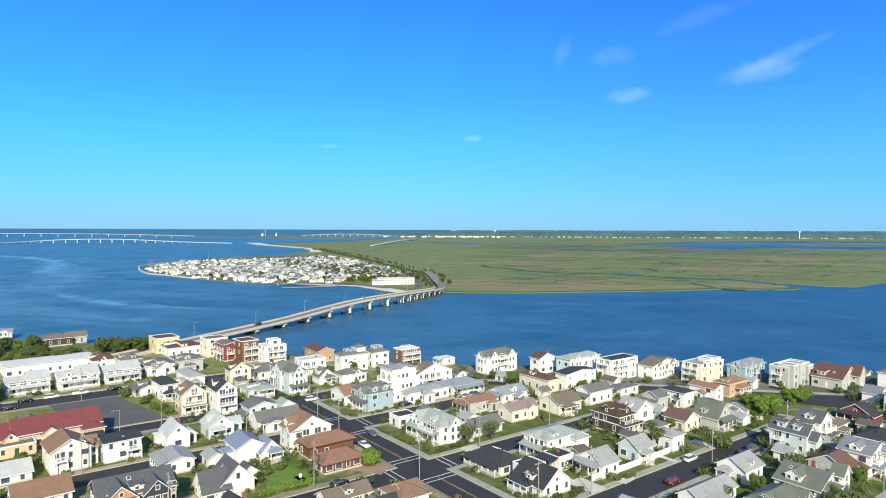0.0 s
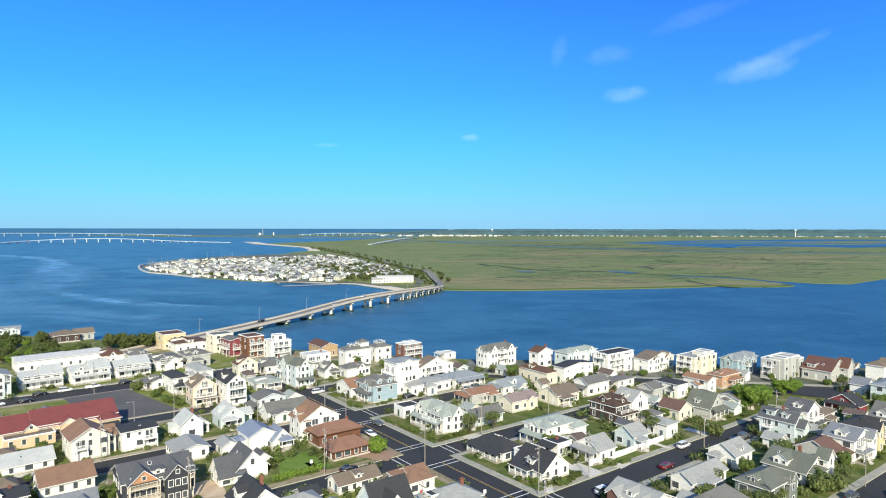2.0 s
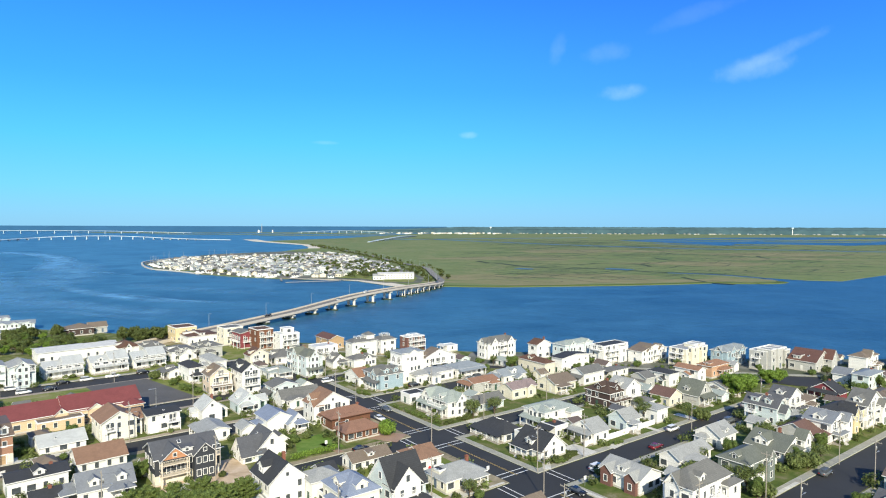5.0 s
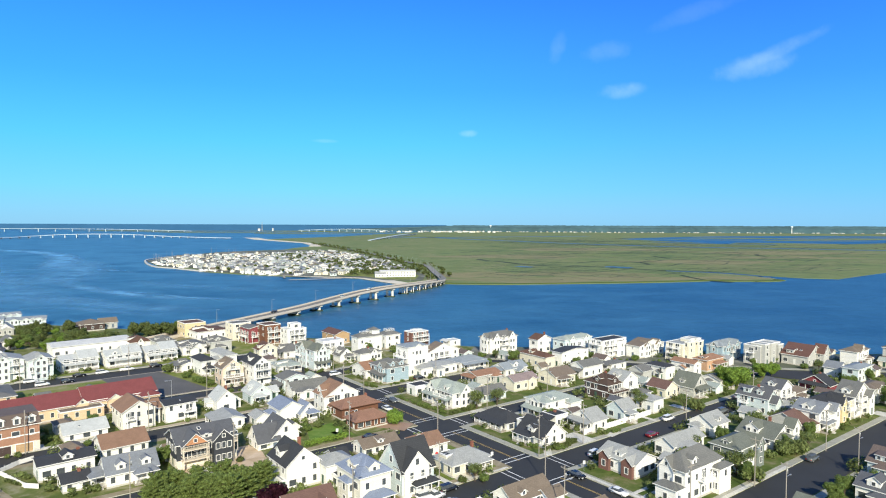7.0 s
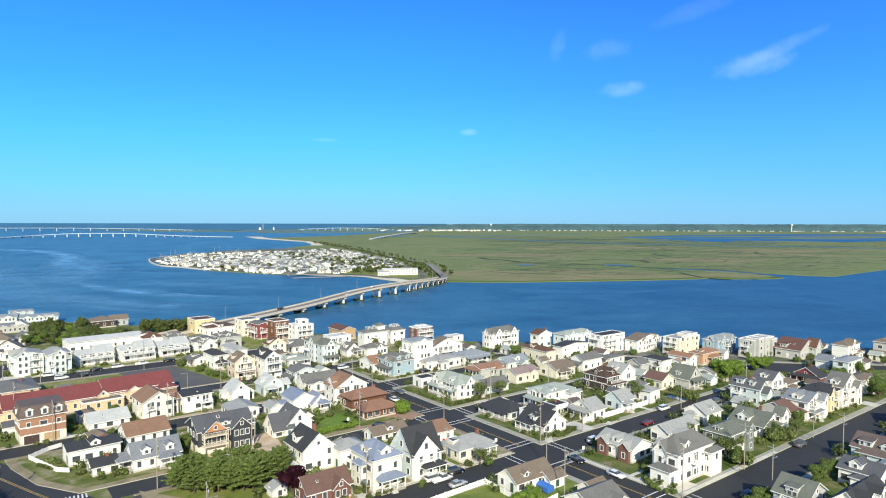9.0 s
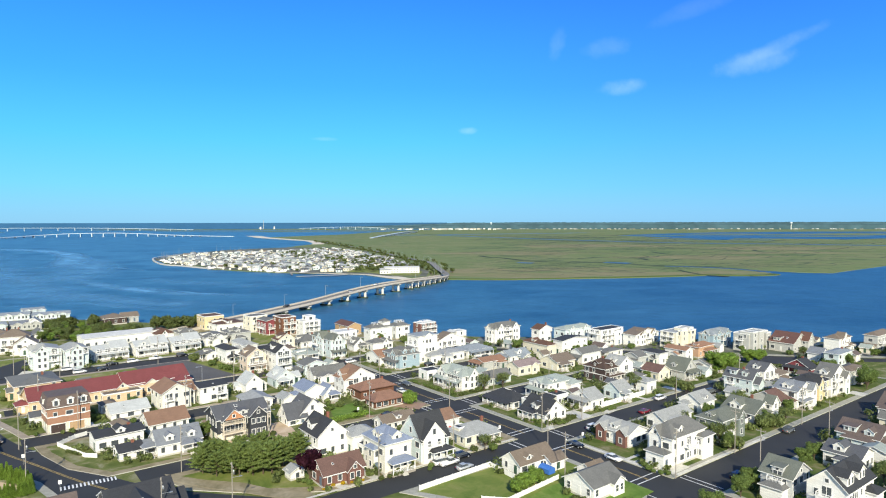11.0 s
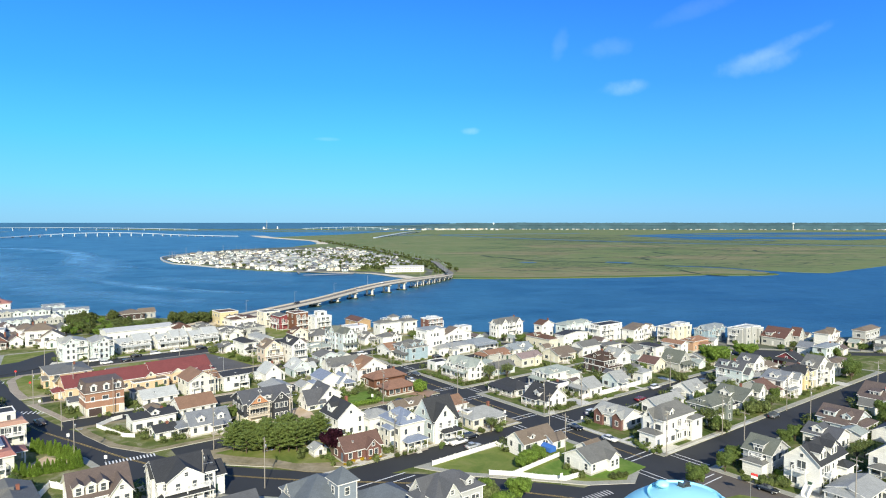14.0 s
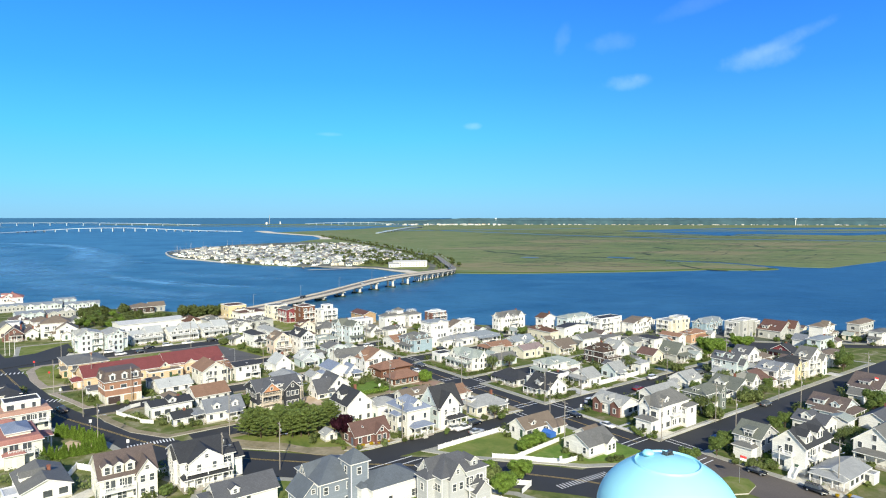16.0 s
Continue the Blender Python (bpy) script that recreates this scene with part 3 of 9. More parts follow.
# the boulevard's centre line keeps to the far side of its middle
middle = []
for i in range(2, 92):
    way = (BLVD[i + 1] - BLVD[i - 1]).to_2d().normalized()
    middle.append(BLVD[i].to_2d() + Vector((-way.y, way.x)) * (2.0 if i < 62 else 2.0 - 1.6 * (i - 62) / 30))
for off in (-0.2, 0.2):
    bm = bmesh.new()
    ribbon(bm, middle, off - 0.08, off + 0.08, 0.055)
    tagged(part("road_marking", bm, PAINT_Y), "double yellow centre line along the boulevard", "road marking", kind="structure")
for v in (-178.2, -163.5, -134.6, -121.8, -94.6, -80.4, -53.2, -36.4):
    for k in (0, 1.9):
        mark(uvs((85.3, v + (k if v in (-163.5, -121.8, -80.4, -36.4) else -k)), (94.3, v + (k if v in (-163.5, -121.8, -80.4, -36.4) else -k))), 0.14, PAINT_W, "white crosswalk line across the avenue")
for u in (82.6, 96.8):
    for v, half in ((-170.8, 3.9), (-128.2, 3.4), (-87.3, 3.8), (-44.8, 4.8)):
        for k in (0, 1.8):
            mark(uvs((u + (k if u > 90 else -k), v - half), (u + (k if u > 90 else -k), v + half)), 0.13, PAINT_W, "white crosswalk line across the side street")


def zebra(x, y, ang, length, count, half=0.2, reach=1.5):
    for i in range(count):
        bm = bmesh.new()
        box(bm, -half, half, -reach, reach, 0.052, 0.06)
        ob = part("road_marking", bm, PAINT_W)
        s = (i + 0.5) / count * length
        ob.matrix_basis = pose(x + math.cos(radians(ang)) * s, y + math.sin(radians(ang)) * s, 0, 0, 0, ang)
        tagged(ob, "white zebra bar of a crosswalk", "road marking", kind="structure")


zebra(-94.6, 92.8, 33, 11.8, 15, 0.17, 1.15)
zebra(-150, 133, 10, 15, 11)
zebra(-184, 167, 24, 15, 11)
zebra(13.3, 68.4, 31, 15.3, 17, 0.13, 1.05)
for a, b in (((-36, 74), (-20, 87)), ((-33.5, 72.6), (-17.5, 85.4))):
    mark((a, b), 0.16, PAINT_W, "white crosswalk line across the boulevard")

# ---- houses ----


def window_mesh(name, w, h):
    """One moulded frame: outer and inner ring, front and back."""
    bm = bmesh.new()
    f = 0.11
    rings = []
    for y, a in ((0.02, f), (-0.08, f), (-0.08, 0.0), (0.02, 0.0)):
        rings.append([bm.verts.new((sx * (w / 2 + a), y, sz * (h / 2 + a))) for sx, sz in ((-1, -1), (1, -1), (1, 1), (-1, 1))])
    for k in range(4):
        r, s = rings[k], rings[(k + 1) % 4]
        for i in range(4):
            bm.faces.new((r[i], r[(i + 1) % 4], s[(i + 1) % 4], s[i]))
    bmesh.ops.recalc_face_normals(bm, faces=bm.faces)
    box(bm, -w / 2, w / 2, -0.05, -0.028, -0.035, 0.035)
    if w > 1.3:
        box(bm, -0.05, 0.05, -0.055, -0.028, -h / 2, h / 2)
    return mesh_of(name, bm, [TRIM])


def pane_mesh(name, w, h):
    bm = bmesh.new()
    box(bm, -w / 2, w / 2, -0.03, 0.015, -h / 2, h / 2)
    return mesh_of(name, bm, [GLASS])


def simple_window(w, h):
    """Frame and pane in one piece, for houses farther off."""
    bm = bmesh.new()
    f = 0.11
    rings = []
    for y, a in ((0.02, f), (-0.08, f), (-0.08, 0.0), (-0.02, 0.0)):
        rings.append([bm.verts.new((sx * (w / 2 + a), y, sz * (h / 2 + a))) for sx, sz in ((-1, -1), (1, -1), (1, 1), (-1, 1))])
    for k in range(3):
        r, s = rings[k], rings[k + 1]
        for i in range(4):
            bm.faces.new((r[i], r[(i + 1) % 4], s[(i + 1) % 4], s[i]))
    bm.faces.new(rings[3]).material_index = 1
    bmesh.ops.recalc_face_normals(bm, faces=bm.faces)
    return mesh_of("window", bm, [TRIM, GLASS])


SASH = {k: (window_mesh("window", *k), pane_mesh("pane", *k)) for k in ((0.9, 1.4), (1.7, 1.4), (0.7, 0.8), (2.3, 1.9), (1.3, 1.5))}
PLAIN = {k: simple_window(*k) for k in SASH}
NEAR = True
FAR = 0.0
SPOTS = []
DOOR_MATS = [material("door " + n, c, 0.5, vary=0.08) for n, c in (("dark green", (0.05, 0.10, 0.07)), ("white", (0.75, 0.74, 0.7)), ("slate blue", (0.12, 0.16, 0.21)))]


def door_mesh(i):
    bm = bmesh.new()
    box(bm, -0.48, 0.48, -0.05, 0.02, 0, 2.05)
    for x in (-0.22, 0.22):
        for z in (0.25, 1.15):
            box(bm, x - 0.15, x + 0.15, -0.07, -0.05, z, z + 0.65)
    return mesh_of("door", bm, [DOOR_MATS[i]])


DOORS = [door_mesh(i) for i in range(3)]


def garage_mesh():
    bm = bmesh.new()
    for k in range(4):
        box(bm, -1.25, 1.25, -0.05 - 0.008 * (k % 2), 0.02, 0.02 + 0.52 * k, 0.5 + 0.52 * k)
    return mesh_of("garage_door", bm, [TRIM])


GARAGE = garage_mesh()


def slider_mesh():
    """A glazed sliding door in a white frame."""
    bm = bmesh.new()
    box(bm, -0.9, 0.9, -0.02, 0.02, -1.0, 1.05, 1)
    for x0, x1, z0, z1 in ((-1.0, 1.0, 1.05, 1.17), (-1.0, -0.9, -1.0, 1.05), (0.9, 1.0, -1.0, 1.05), (-0.05, 0.05, -1.0, 1.05)):
        box(bm, x0, x1, -0.06, 0.02, z0, z1)
    return mesh_of("balcony_door", bm, [TRIM, GLASS])


SLIDER = slider_mesh()


def window(parent, m, size=(0.9, 1.4)):
    if not NEAR:
        return shared("window", PLAIN[size], parent, m)
    sash, pane = SASH[size]
    w = shared("window", sash, parent, m)
    shared("pane", pane, w, Matrix.Identity(4))
    return w


def roof_mesh(bm, kind, w, d, e, rise, over):
    """Roofs over the plan 0..w by 0..d with eaves at e."""
    th = 0.2
    if kind in ("gu", "gv"):
        span, run = (d, w) if kind == "gu" else (w, d)
        put = (lambda s, p, q: (s, p, q)) if kind == "gu" else (lambda s, p, q: (p, s, q))
        drop = rise / (span / 2) * over
        for sgn in (0, 1):
            a, b = (-over, span / 2) if sgn == 0 else (span + over, span / 2)
            prism(bm, [(a, e - drop), (b, e + rise), (b, e + rise + th), (a, e - drop + th)], -over, run + over, put, 1)
        bm.normal_update()
        bmesh.ops.recalc_face_normals(bm, faces=bm.faces)
        for f in bm.faces:
            if f.normal.z > 0.2:
                f.material_index = 0
    elif kind in ("hip", "mansard"):
        k = min(w, d) / 2 + over if kind == "hip" else 1.5
        x0, x1, y0, y1 = -over, w + over, -over, d + over
        if kind == "mansard":
            k = 0.75
        lo = [bm.verts.new(p) for p in ((x0, y0, e), (x1, y0, e), (x1, y1, e), (x0, y1, e))]
        up = [bm.verts.new((v.co.x, v.co.y, e + th)) for v in lo]
        bm.faces.new(lo[::-1]).material_index = 1
        for i in range(4):
            bm.faces.new((lo[i], lo[(i + 1) % 4], up[(i + 1) % 4], up[i])).material_index = 1
        z = e + th + rise
        if kind == "mansard":
            t = [bm.verts.new(p) for p in ((x0 + k, y0 + k, z), (x1 - k, y0 + k, z), (x1 - k, y1 - k, z), (x0 + k, y1 - k, z))]
            bm.faces.new(t)
            for i in range(4):
                bm.faces.new((up[i], up[(i + 1) % 4], t[(i + 1) % 4], t[i]))
        elif w >= d:
            a, b = bm.verts.new((x0 + k, d / 2, z)), bm.verts.new((max(x1 - k, x0 + k + 0.05), d / 2, z))
            for f in ((up[0], up[1], b, a), (up[1], up[2], b), (up[2], up[3], a, b), (up[3], up[0], a)):
                bm.faces.new(f)
        else:
            a, b = bm.verts.new((w / 2, y0 + k, z)), bm.verts.new((w / 2, max(y1 - k, y0 + k + 0.05), z))
            for f in ((up[0], up[1], a), (up[1], up[2], b, a), (up[2], up[3], b), (up[3], up[0], a, b)):
                bm.faces.new(f)
    else:
        box(bm, 0.22, w - 0.22, 0.22, d - 0.22, e - 0.2, e + 0.05)


WALL_WORDS = dict(white="white clapboard", cream="cream stucco", ivory="ivory clapboard", yellow="yellow clapboard", paleblue="pale blue clapboard", blue="blue clapboard", greyw="grey shingled", tan="tan timber-sided", red="deep red", peach="peach stucco", orange="orange stucco", apricot="apricot stucco", blush="pale peach clapboard", black="black and orange", greengrey="grey-green", steel="steel-blue", shingle="grey shingled", darkbrown="dark brown", brick="brown brick", redbrick="red brick", brickpeach="peach brick")
ROOF_WORDS = dict(grey="grey", lgrey="light grey", pale="pale grey", dark="charcoal", brown="brown", rust="rust-red", mint="pale green-grey", tan="tan", tanbrown="terracotta", bluegrey="blue-grey", greengrey="moss-grey", orange="orange", pinkgrey="pinkish grey", darkbrown="dark brown", redbrown="reddish brown", red="dark red", slate="slate-grey", slateblue="slate-blue", blueroof="blue", taupe="taupe", clay="clay-brown", redroof="salmon-red", peachroof="peach", steelroof="dark grey", white="white")
KIND_WORDS = dict(hip="hip roof", gu="gable roof", gv="gable roof", flat="flat roof", mansard="mansard roof")
COUNT = 0


def face_list(w, d, roof):
    return {"r": (0, 0, 0, w, roof == "gv"), "l": (0, d, -90, d, roof == "gu"), "b": (w, d, 180, w, roof == "gv"), "e": (w, 0, 90, d, roof == "gu")}


def mass(root, w, d, e, roof, rise, wall, shade, storeys, rnd, extras="", at=None):
    """One volume of a house: body, foundation, roof, windows and doors. at: its corner within the house."""
    place = pose(*(at or (0, 0)), 0)
    made = []
    bm = bmesh.new()
    box(bm, 0, w, 0, d, -0.2, e)
    if roof == "gu":
        for s in (0, w):
            poly(bm, ((s, 0, e), (s, d, e), (s, d / 2, e + rise)))
    if roof == "gv":
        for s in (0, d):
            poly(bm, ((0, s, e), (w, s, e), (w / 2, s, e + rise)))
    made.append(part("body" if not at else "wing", bm, WALLS[wall], root))
    if not at:
        bm = bmesh.new()
        box(bm, -0.05, w + 0.05, -0.05, d + 0.05, -0.3, 0.45)
        made.append(part("foundation", bm, KERB, root))
    bm = bmesh.new()
    roof_mesh(bm, roof, w, d, e, rise, 0.75 if shade == "clay" else 0.45)
    bmesh.ops.recalc_face_normals(bm, faces=bm.faces)
    made.append(part("roof" if not at else "wing_roof", bm, [ROOFS[shade], WALLS[wall] if shade == "clay" else TRIM], root))
    if NEAR and wall not in ("white", "brick", "redbrick", "brickpeach"):
        bm = bmesh.new()
        for x0, y0 in ((-0.03, -0.03), (w - 0.13, -0.03), (-0.03, d - 0.13), (w - 0.13, d - 0.13)):
            box(bm, x0, x0 + 0.16, y0, y0 + 0.16, 0.45, e - 0.02)
        made.append(part("corner_boards", bm, TRIM, root))
    if roof == "flat":
        bm = bmesh.new()
        for x0, x1, y0, y1 in ((-0.08, w + 0.08, -0.08, 0.2), (-0.08, w + 0.08, d - 0.2, d + 0.08), (-0.08, 0.2, 0.2, d - 0.2), (w - 0.2, w + 0.08, 0.2, d - 0.2)):
            box(bm, x0, x1, y0, y1, e - 0.12, e + 0.22)
        made.append(part("parapet", bm, TRIM, root))
    for ob in made:
        ob.matrix_basis = place
    for key, (fx, fy, turn, length, gable) in face_list(w, d, roof).items():
        base = place @ pose(fx, fy, 0, 0, 0, turn)
        n = (0 if length < 5 and e < 3 and "g" in extras and key == "r" else 1) and max(1, int((length - 0.6) / ((2.35 if FAR < 190 else 2.8 if FAR < 235 else 3.3) if key in "rl" else 6.5)))
        if key in "be" and FAR > 175:
            continue
        for s in range(storeys):
            sill = 1.75 + s * (e - 0.3) / storeys
            if sill + 0.85 > e:
                sill = e - 0.95
            for i in range(n):
                px = length * (i + 0.5) / n + rnd.uniform(-0.15, 0.15)
                if rnd.random() < 0.13:
                    continue
                if s == 0 and key in "rl" and i == n // 2 and (key == "l") == ("pl" in extras or "pr" not in extras):
                    shared("door", DOORS[rnd.randrange(3)], root, base @ pose(px, 0, 0.3))
                    continue
                size = rnd.choice(((0.9, 1.4), (0.9, 1.4), (1.7, 1.4))) if length / n > 2.6 else (0.9, 1.4)
                if s and rnd.random() < 0.1:
                    size = (0.7, 0.8)
                window(root, base @ pose(px, 0, sill), size)
        if gable and rise > 2.4:
            window(root, base @ pose(length / 2, 0, e + rise * 0.34), (0.9, 1.4) if rise > 3.6 else (0.7, 0.8))


def roof_height(roof, w, d, e, rise, x, y):
    """The height of a roof over a point of the plan."""
    over = 0.42
    gu, gv = min(y, d - y), min(x, w - x)
    if roof == "gu":
        return e + 0.2 + rise * gu / (d / 2)
    if roof == "gv":
        return e + 0.2 + rise * gv / (w / 2)
    if roof == "hip":
        return e + 0.2 + rise * (min(gu, gv) + over) / (min(w, d) / 2 + over)
    return e + 0.05


def fine_work(root, word, w, d, e, roof, rise, wall, shade, storeys):
    """Dormers D, gabled bays X, porches P, balconies B, garages G and O, outside stairs J, skylights S, wall bands Z, each with its sizes."""
    f = word[3:].split(",") if word[0] not in "SZ" else word[1:].split(",")
    if word[0] == "Z":
        z0, z1 = float(f[0]), float(f[1])
        bm = bmesh.new()
        for x0, x1, y0, y1 in ((-0.04, w + 0.04, -0.04, 0.02), (-0.04, w + 0.04, d - 0.02, d + 0.04), (-0.04, 0.02, 0.02, d - 0.02), (w - 0.02, w + 0.04, 0.02, d - 0.02)):
            box(bm, x0, x1, y0, y1, z0, z1)
        part("wall_band", bm, TRIM if f[2] == "trim" else WALLS[f[2]], root)
        return
    if word[0] == "S":
        x, y = float(f[0]), float(f[1])
        step = 0.3
        gx = (roof_height(roof, w, d, e, rise, x + step, y) - roof_height(roof, w, d, e, rise, x - step, y)) / (2 * step)
        gy = (roof_height(roof, w, d, e, rise, x, y + step) - roof_height(roof, w, d, e, rise, x, y - step)) / (2 * step)
        size = float(f[2]) if len(f) > 2 else 0.6
        bm = bmesh.new()
        box(bm, -size, size, -size * 0.8, size * 0.8, -0.1, 0.1)
        box(bm, -size * 0.82, size * 0.82, -size * 0.62, size * 0.62, 0.1, 0.13, 1)
        up = Vector((-gx, -gy, 1)).normalized()
        ob = part("skylight", bm, [TRIM, GLASS], root)
        ob.matrix_basis = Matrix.Translation((x, y, roof_height(roof, w, d, e, rise, x, y))) @ up.to_track_quat("Z", "X").to_matrix().to_4x4()
        return
    side = word[1]
    fx, fy, turn, length, gable = face_list(w, d, roof)[side]
    base = pose(fx, fy, 0, 0, 0, turn)
    half = {"gu": d, "gv": w, "hip": min(w, d), "mansard": 1.5, "flat": 2}[roof] / 2
    slope = max(rise, 0.3) / half
    if word[0] == "D":
        at, dw, dh = float(f[0]) * length, float(f[1]), float(f[2])
        shed = "shed" in f
        back = 0.5 if roof != "mansard" else -0.32
        z0 = e + 0.15 + back * slope if roof != "mansard" else e + 0.55
        top = dh if shed else dh + dw * 0.36
        deep = min(top / slope + 0.2, half * 1.0)
        bm = bmesh.new()
        ring = [(at - dw / 2, z0 - 0.4), (at + dw / 2, z0 - 0.4), (at + dw / 2, z0 + dh), (at - dw / 2, z0 + dh)]
        if not shed:
            ring.insert(3, (at, z0 + top))
        prism(bm, ring, back, back + deep, lambda s, p, q: (p, s, q))
        bmesh.ops.recalc_face_normals(bm, faces=bm.faces)
        dorm = part("dormer", bm, WALLS[wall if wall not in ("brick", "brickpeach", "black") else "white"], root)
        dorm.matrix_basis = base
        bm = bmesh.new()
        if shed:
            prism(bm, [(back - 0.3, z0 + dh - 0.02), (back + deep + 0.4, z0 + dh + 0.3), (back + deep + 0.4, z0 + dh + 0.42), (back - 0.3, z0 + dh + 0.12)], at - dw / 2 - 0.2, at + dw / 2 + 0.2, lambda s, p, q: (s, p, q))
        else:
            for sg in (-1, 1):
                prism(bm, [(at + sg * (dw / 2 + 0.22), z0 + dh - 0.14), (at, z0 + top + 0.02), (at, z0 + top + 0.15), (at + sg * (dw / 2 + 0.22), z0 + dh)], back - 0.25, back + deep + 0.3, lambda s, p, q: (p, s, q), 1)
        bmesh.ops.recalc_face_normals(bm, faces=bm.faces)
        for face in bm.faces:
            face.material_index = 0 if face.normal.z > 0.3 else 1
        part("dormer_roof", bm, [ROOFS[shade], TRIM], dorm)
        size = (0.7, 0.8) if dh < 1.6 else (0.9, 1.4)
        n = max(1, int(dw / 1.5))
        for i in range(n):
            window(dorm, pose(at + (i - (n - 1) / 2) * dw / n, back, z0 + max(dh * 0.52, size[1] / 2 + 0.15)), size)
    elif word[0] == "X":
        at, gw, gr = float(f[0]) * length, float(f[1]), float(f[2])
        proj = float(f[3]) if len(f) > 3 else 0.4
        tint = f[4] if len(f) > 4 and f[4] in WALLS else wall
        hung = "n" in f
        ge = next((float(q[1:]) for q in f if q[0] == "e" and q[1:2].isdigit()), e)
        bm = bmesh.new()
        box(bm, at - gw / 2, at + gw / 2, -proj, 0.3, ge - 0.3 if hung else 0, ge)
        prism(bm, [(at - gw / 2, ge), (at + gw / 2, ge), (at, ge + gr)], -proj, 0.4, lambda s, p, q: (p, s, q), 1)
        bmesh.ops.recalc_face_normals(bm, faces=bm.faces)
        bay = part("gabled_bay", bm, [WALLS[tint if "full" in f else wall], WALLS[tint]], root)
        bay.matrix_basis = base
        bm = bmesh.new()
        deep = min(gr / slope + 0.6, (d if side == "r" else w) / 2) if roof != "flat" else 3.0
        for sg in (-1, 1):
            drop = 0.4 * gr / (gw / 2)
            prism(bm, [(at + sg * (gw / 2 + 0.4), ge - drop), (at, ge + gr), (at, ge + gr + 0.18), (at + sg * (gw / 2 + 0.4), ge - drop + 0.18)], -proj - 0.4, max(deep, 0.6), lambda s, p, q: (p, s, q), 1)
        bmesh.ops.recalc_face_normals(bm, faces=bm.faces)
        for face in bm.faces:
            face.material_index = 0 if face.normal.z > 0.2 else 1
        part("bay_roof", bm, [ROOFS[shade], TRIM], bay)
        if hung:
            for sg in (-1, 1):
                bm = bmesh.new()
                box(bm, at + sg * (gw / 2 - 0.15) - 0.11, at + sg * (gw / 2 - 0.15) + 0.11, -proj + 0.02, -proj + 0.24, 0, ge - 0.3)
                part("post", bm, RAW if wall == "black" else TRIM, bay)
        else:
            n = 3 if "big" in f else 2 if gw > 3.4 else 1
            for s in range(storeys):
                for i in range(n):
                    window(bay, pose(at + (i - (n - 1) / 2) * gw * (0.3 if n == 3 else 0.45), -proj, min(1.75 + s * (ge - 0.3) / storeys, ge - 0.95)), (0.9, 1.4))
        if gr > 1.5:
            window(bay, pose(at, -proj, ge + gr * 0.36), (0.9, 1.4) if gr > 3 else (0.7, 0.8))
    elif word[0] == "P":
        a, b = float(f[0]) * length, float(f[1]) * length
        depth = float(f[2]) if len(f) > 2 else 2.2
        high = float(f[3]) if len(f) > 3 else 2.8
        bm = bmesh.new()
        box(bm, a, b, -depth, -0.06, 0.0, 0.55)
        part("porch_deck", bm, TIMBER, root).matrix_basis = base
        bm = bmesh.new()
        lo = [bm.verts.new(q) for q in ((a - 0.25, -depth - 0.3, high), (b + 0.25, -depth - 0.3, high), (b + 0.25, -0.01, high), (a - 0.25, -0.01, high))]
        up = [bm.verts.new((v.co.x, v.co.y, high + 0.18)) for v in lo]
        k = min(1.4, (b - a) * 0.3)
        hi = [bm.verts.new(q) for q in ((a + k, -0.01, high + 1.05), (b - k, -0.01, high + 1.05))]
        bm.faces.new(lo[::-1]).material_index = 1
        for i in range(4):
            bm.faces.new((lo[i], lo[(i + 1) % 4], up[(i + 1) % 4], up[i])).material_index = 1
        for q in ((up[0], up[1], hi[1], hi[0]), (up[1], up[2], hi[1]), (up[3], up[0], hi[0]), (up[2], up[3], hi[0], hi[1])):
            bm.faces.new(q)
        bmesh.ops.recalc_face_normals(bm, faces=bm.faces)
        part("porch_roof", bm, [ROOFS[shade], TRIM], root).matrix_basis = base
        n = max(2, int((b - a) / 2.0) + 1)
        for i in range(n):
            px = a + 0.15 + (b - a - 0.3) * i / (n - 1)
            bm = bmesh.new()
            box(bm, px - 0.1, px + 0.1, -depth + 0.02, -depth + 0.22, 0.55, high + 0.02)
            part("post", bm, TRIM, root).matrix_basis = base
        bm = bmesh.new()
        box(bm, a + 0.2, b - 0.2, -depth + 0.08, -depth + 0.16, 1.38, 1.46)
        for i in range(int((b - a) / 0.25) - 1):
            box(bm, a + 0.3 + i * 0.25, a + 0.38 + i * 0.25, -depth + 0.1, -depth + 0.14, 0.55, 1.38)
        part("railing", bm, TRIM, root).matrix_basis = base
        bm = bmesh.new()
        mid = (a + b) / 2
        for i in range(3):
            box(bm, mid - 0.7, mid + 0.7, -depth - 0.3 * (3 - i), -depth - 0.3 * (2 - i), 0.0, 0.17 * (i + 1))
        part("steps", bm, KERB, root).matrix_basis = base
    elif word[0] == "B":
        a, b, zb = float(f[0]) * length, float(f[1]) * length, float(f[2])
        depth = float(f[3]) if len(f) > 3 else 1.6
        bm = bmesh.new()
        box(bm, a, b, -depth, -0.01, zb - 0.2, zb)
        part("balcony", bm, RAW if wall == "black" else TRIM, root).matrix_basis = base
        bm = bmesh.new()
        box(bm, a, b, -depth, -depth + 0.08, zb + 0.92, zb + 1.02)
        for x0 in (a, b - 0.08):
            box(bm, x0, x0 + 0.08, -depth + 0.08, -0.01, zb + 0.92, zb + 1.02)
        for i in range(int((b - a) / 0.3)):
            box(bm, a + 0.1 + i * 0.3, a + 0.17 + i * 0.3, -depth + 0.02, -depth + 0.06, zb, zb + 0.92)
        part("railing", bm, RAW if wall == "black" else TRIM, root).matrix_basis = base
        n = max(2, int((b - a) / 3.2) + 1)
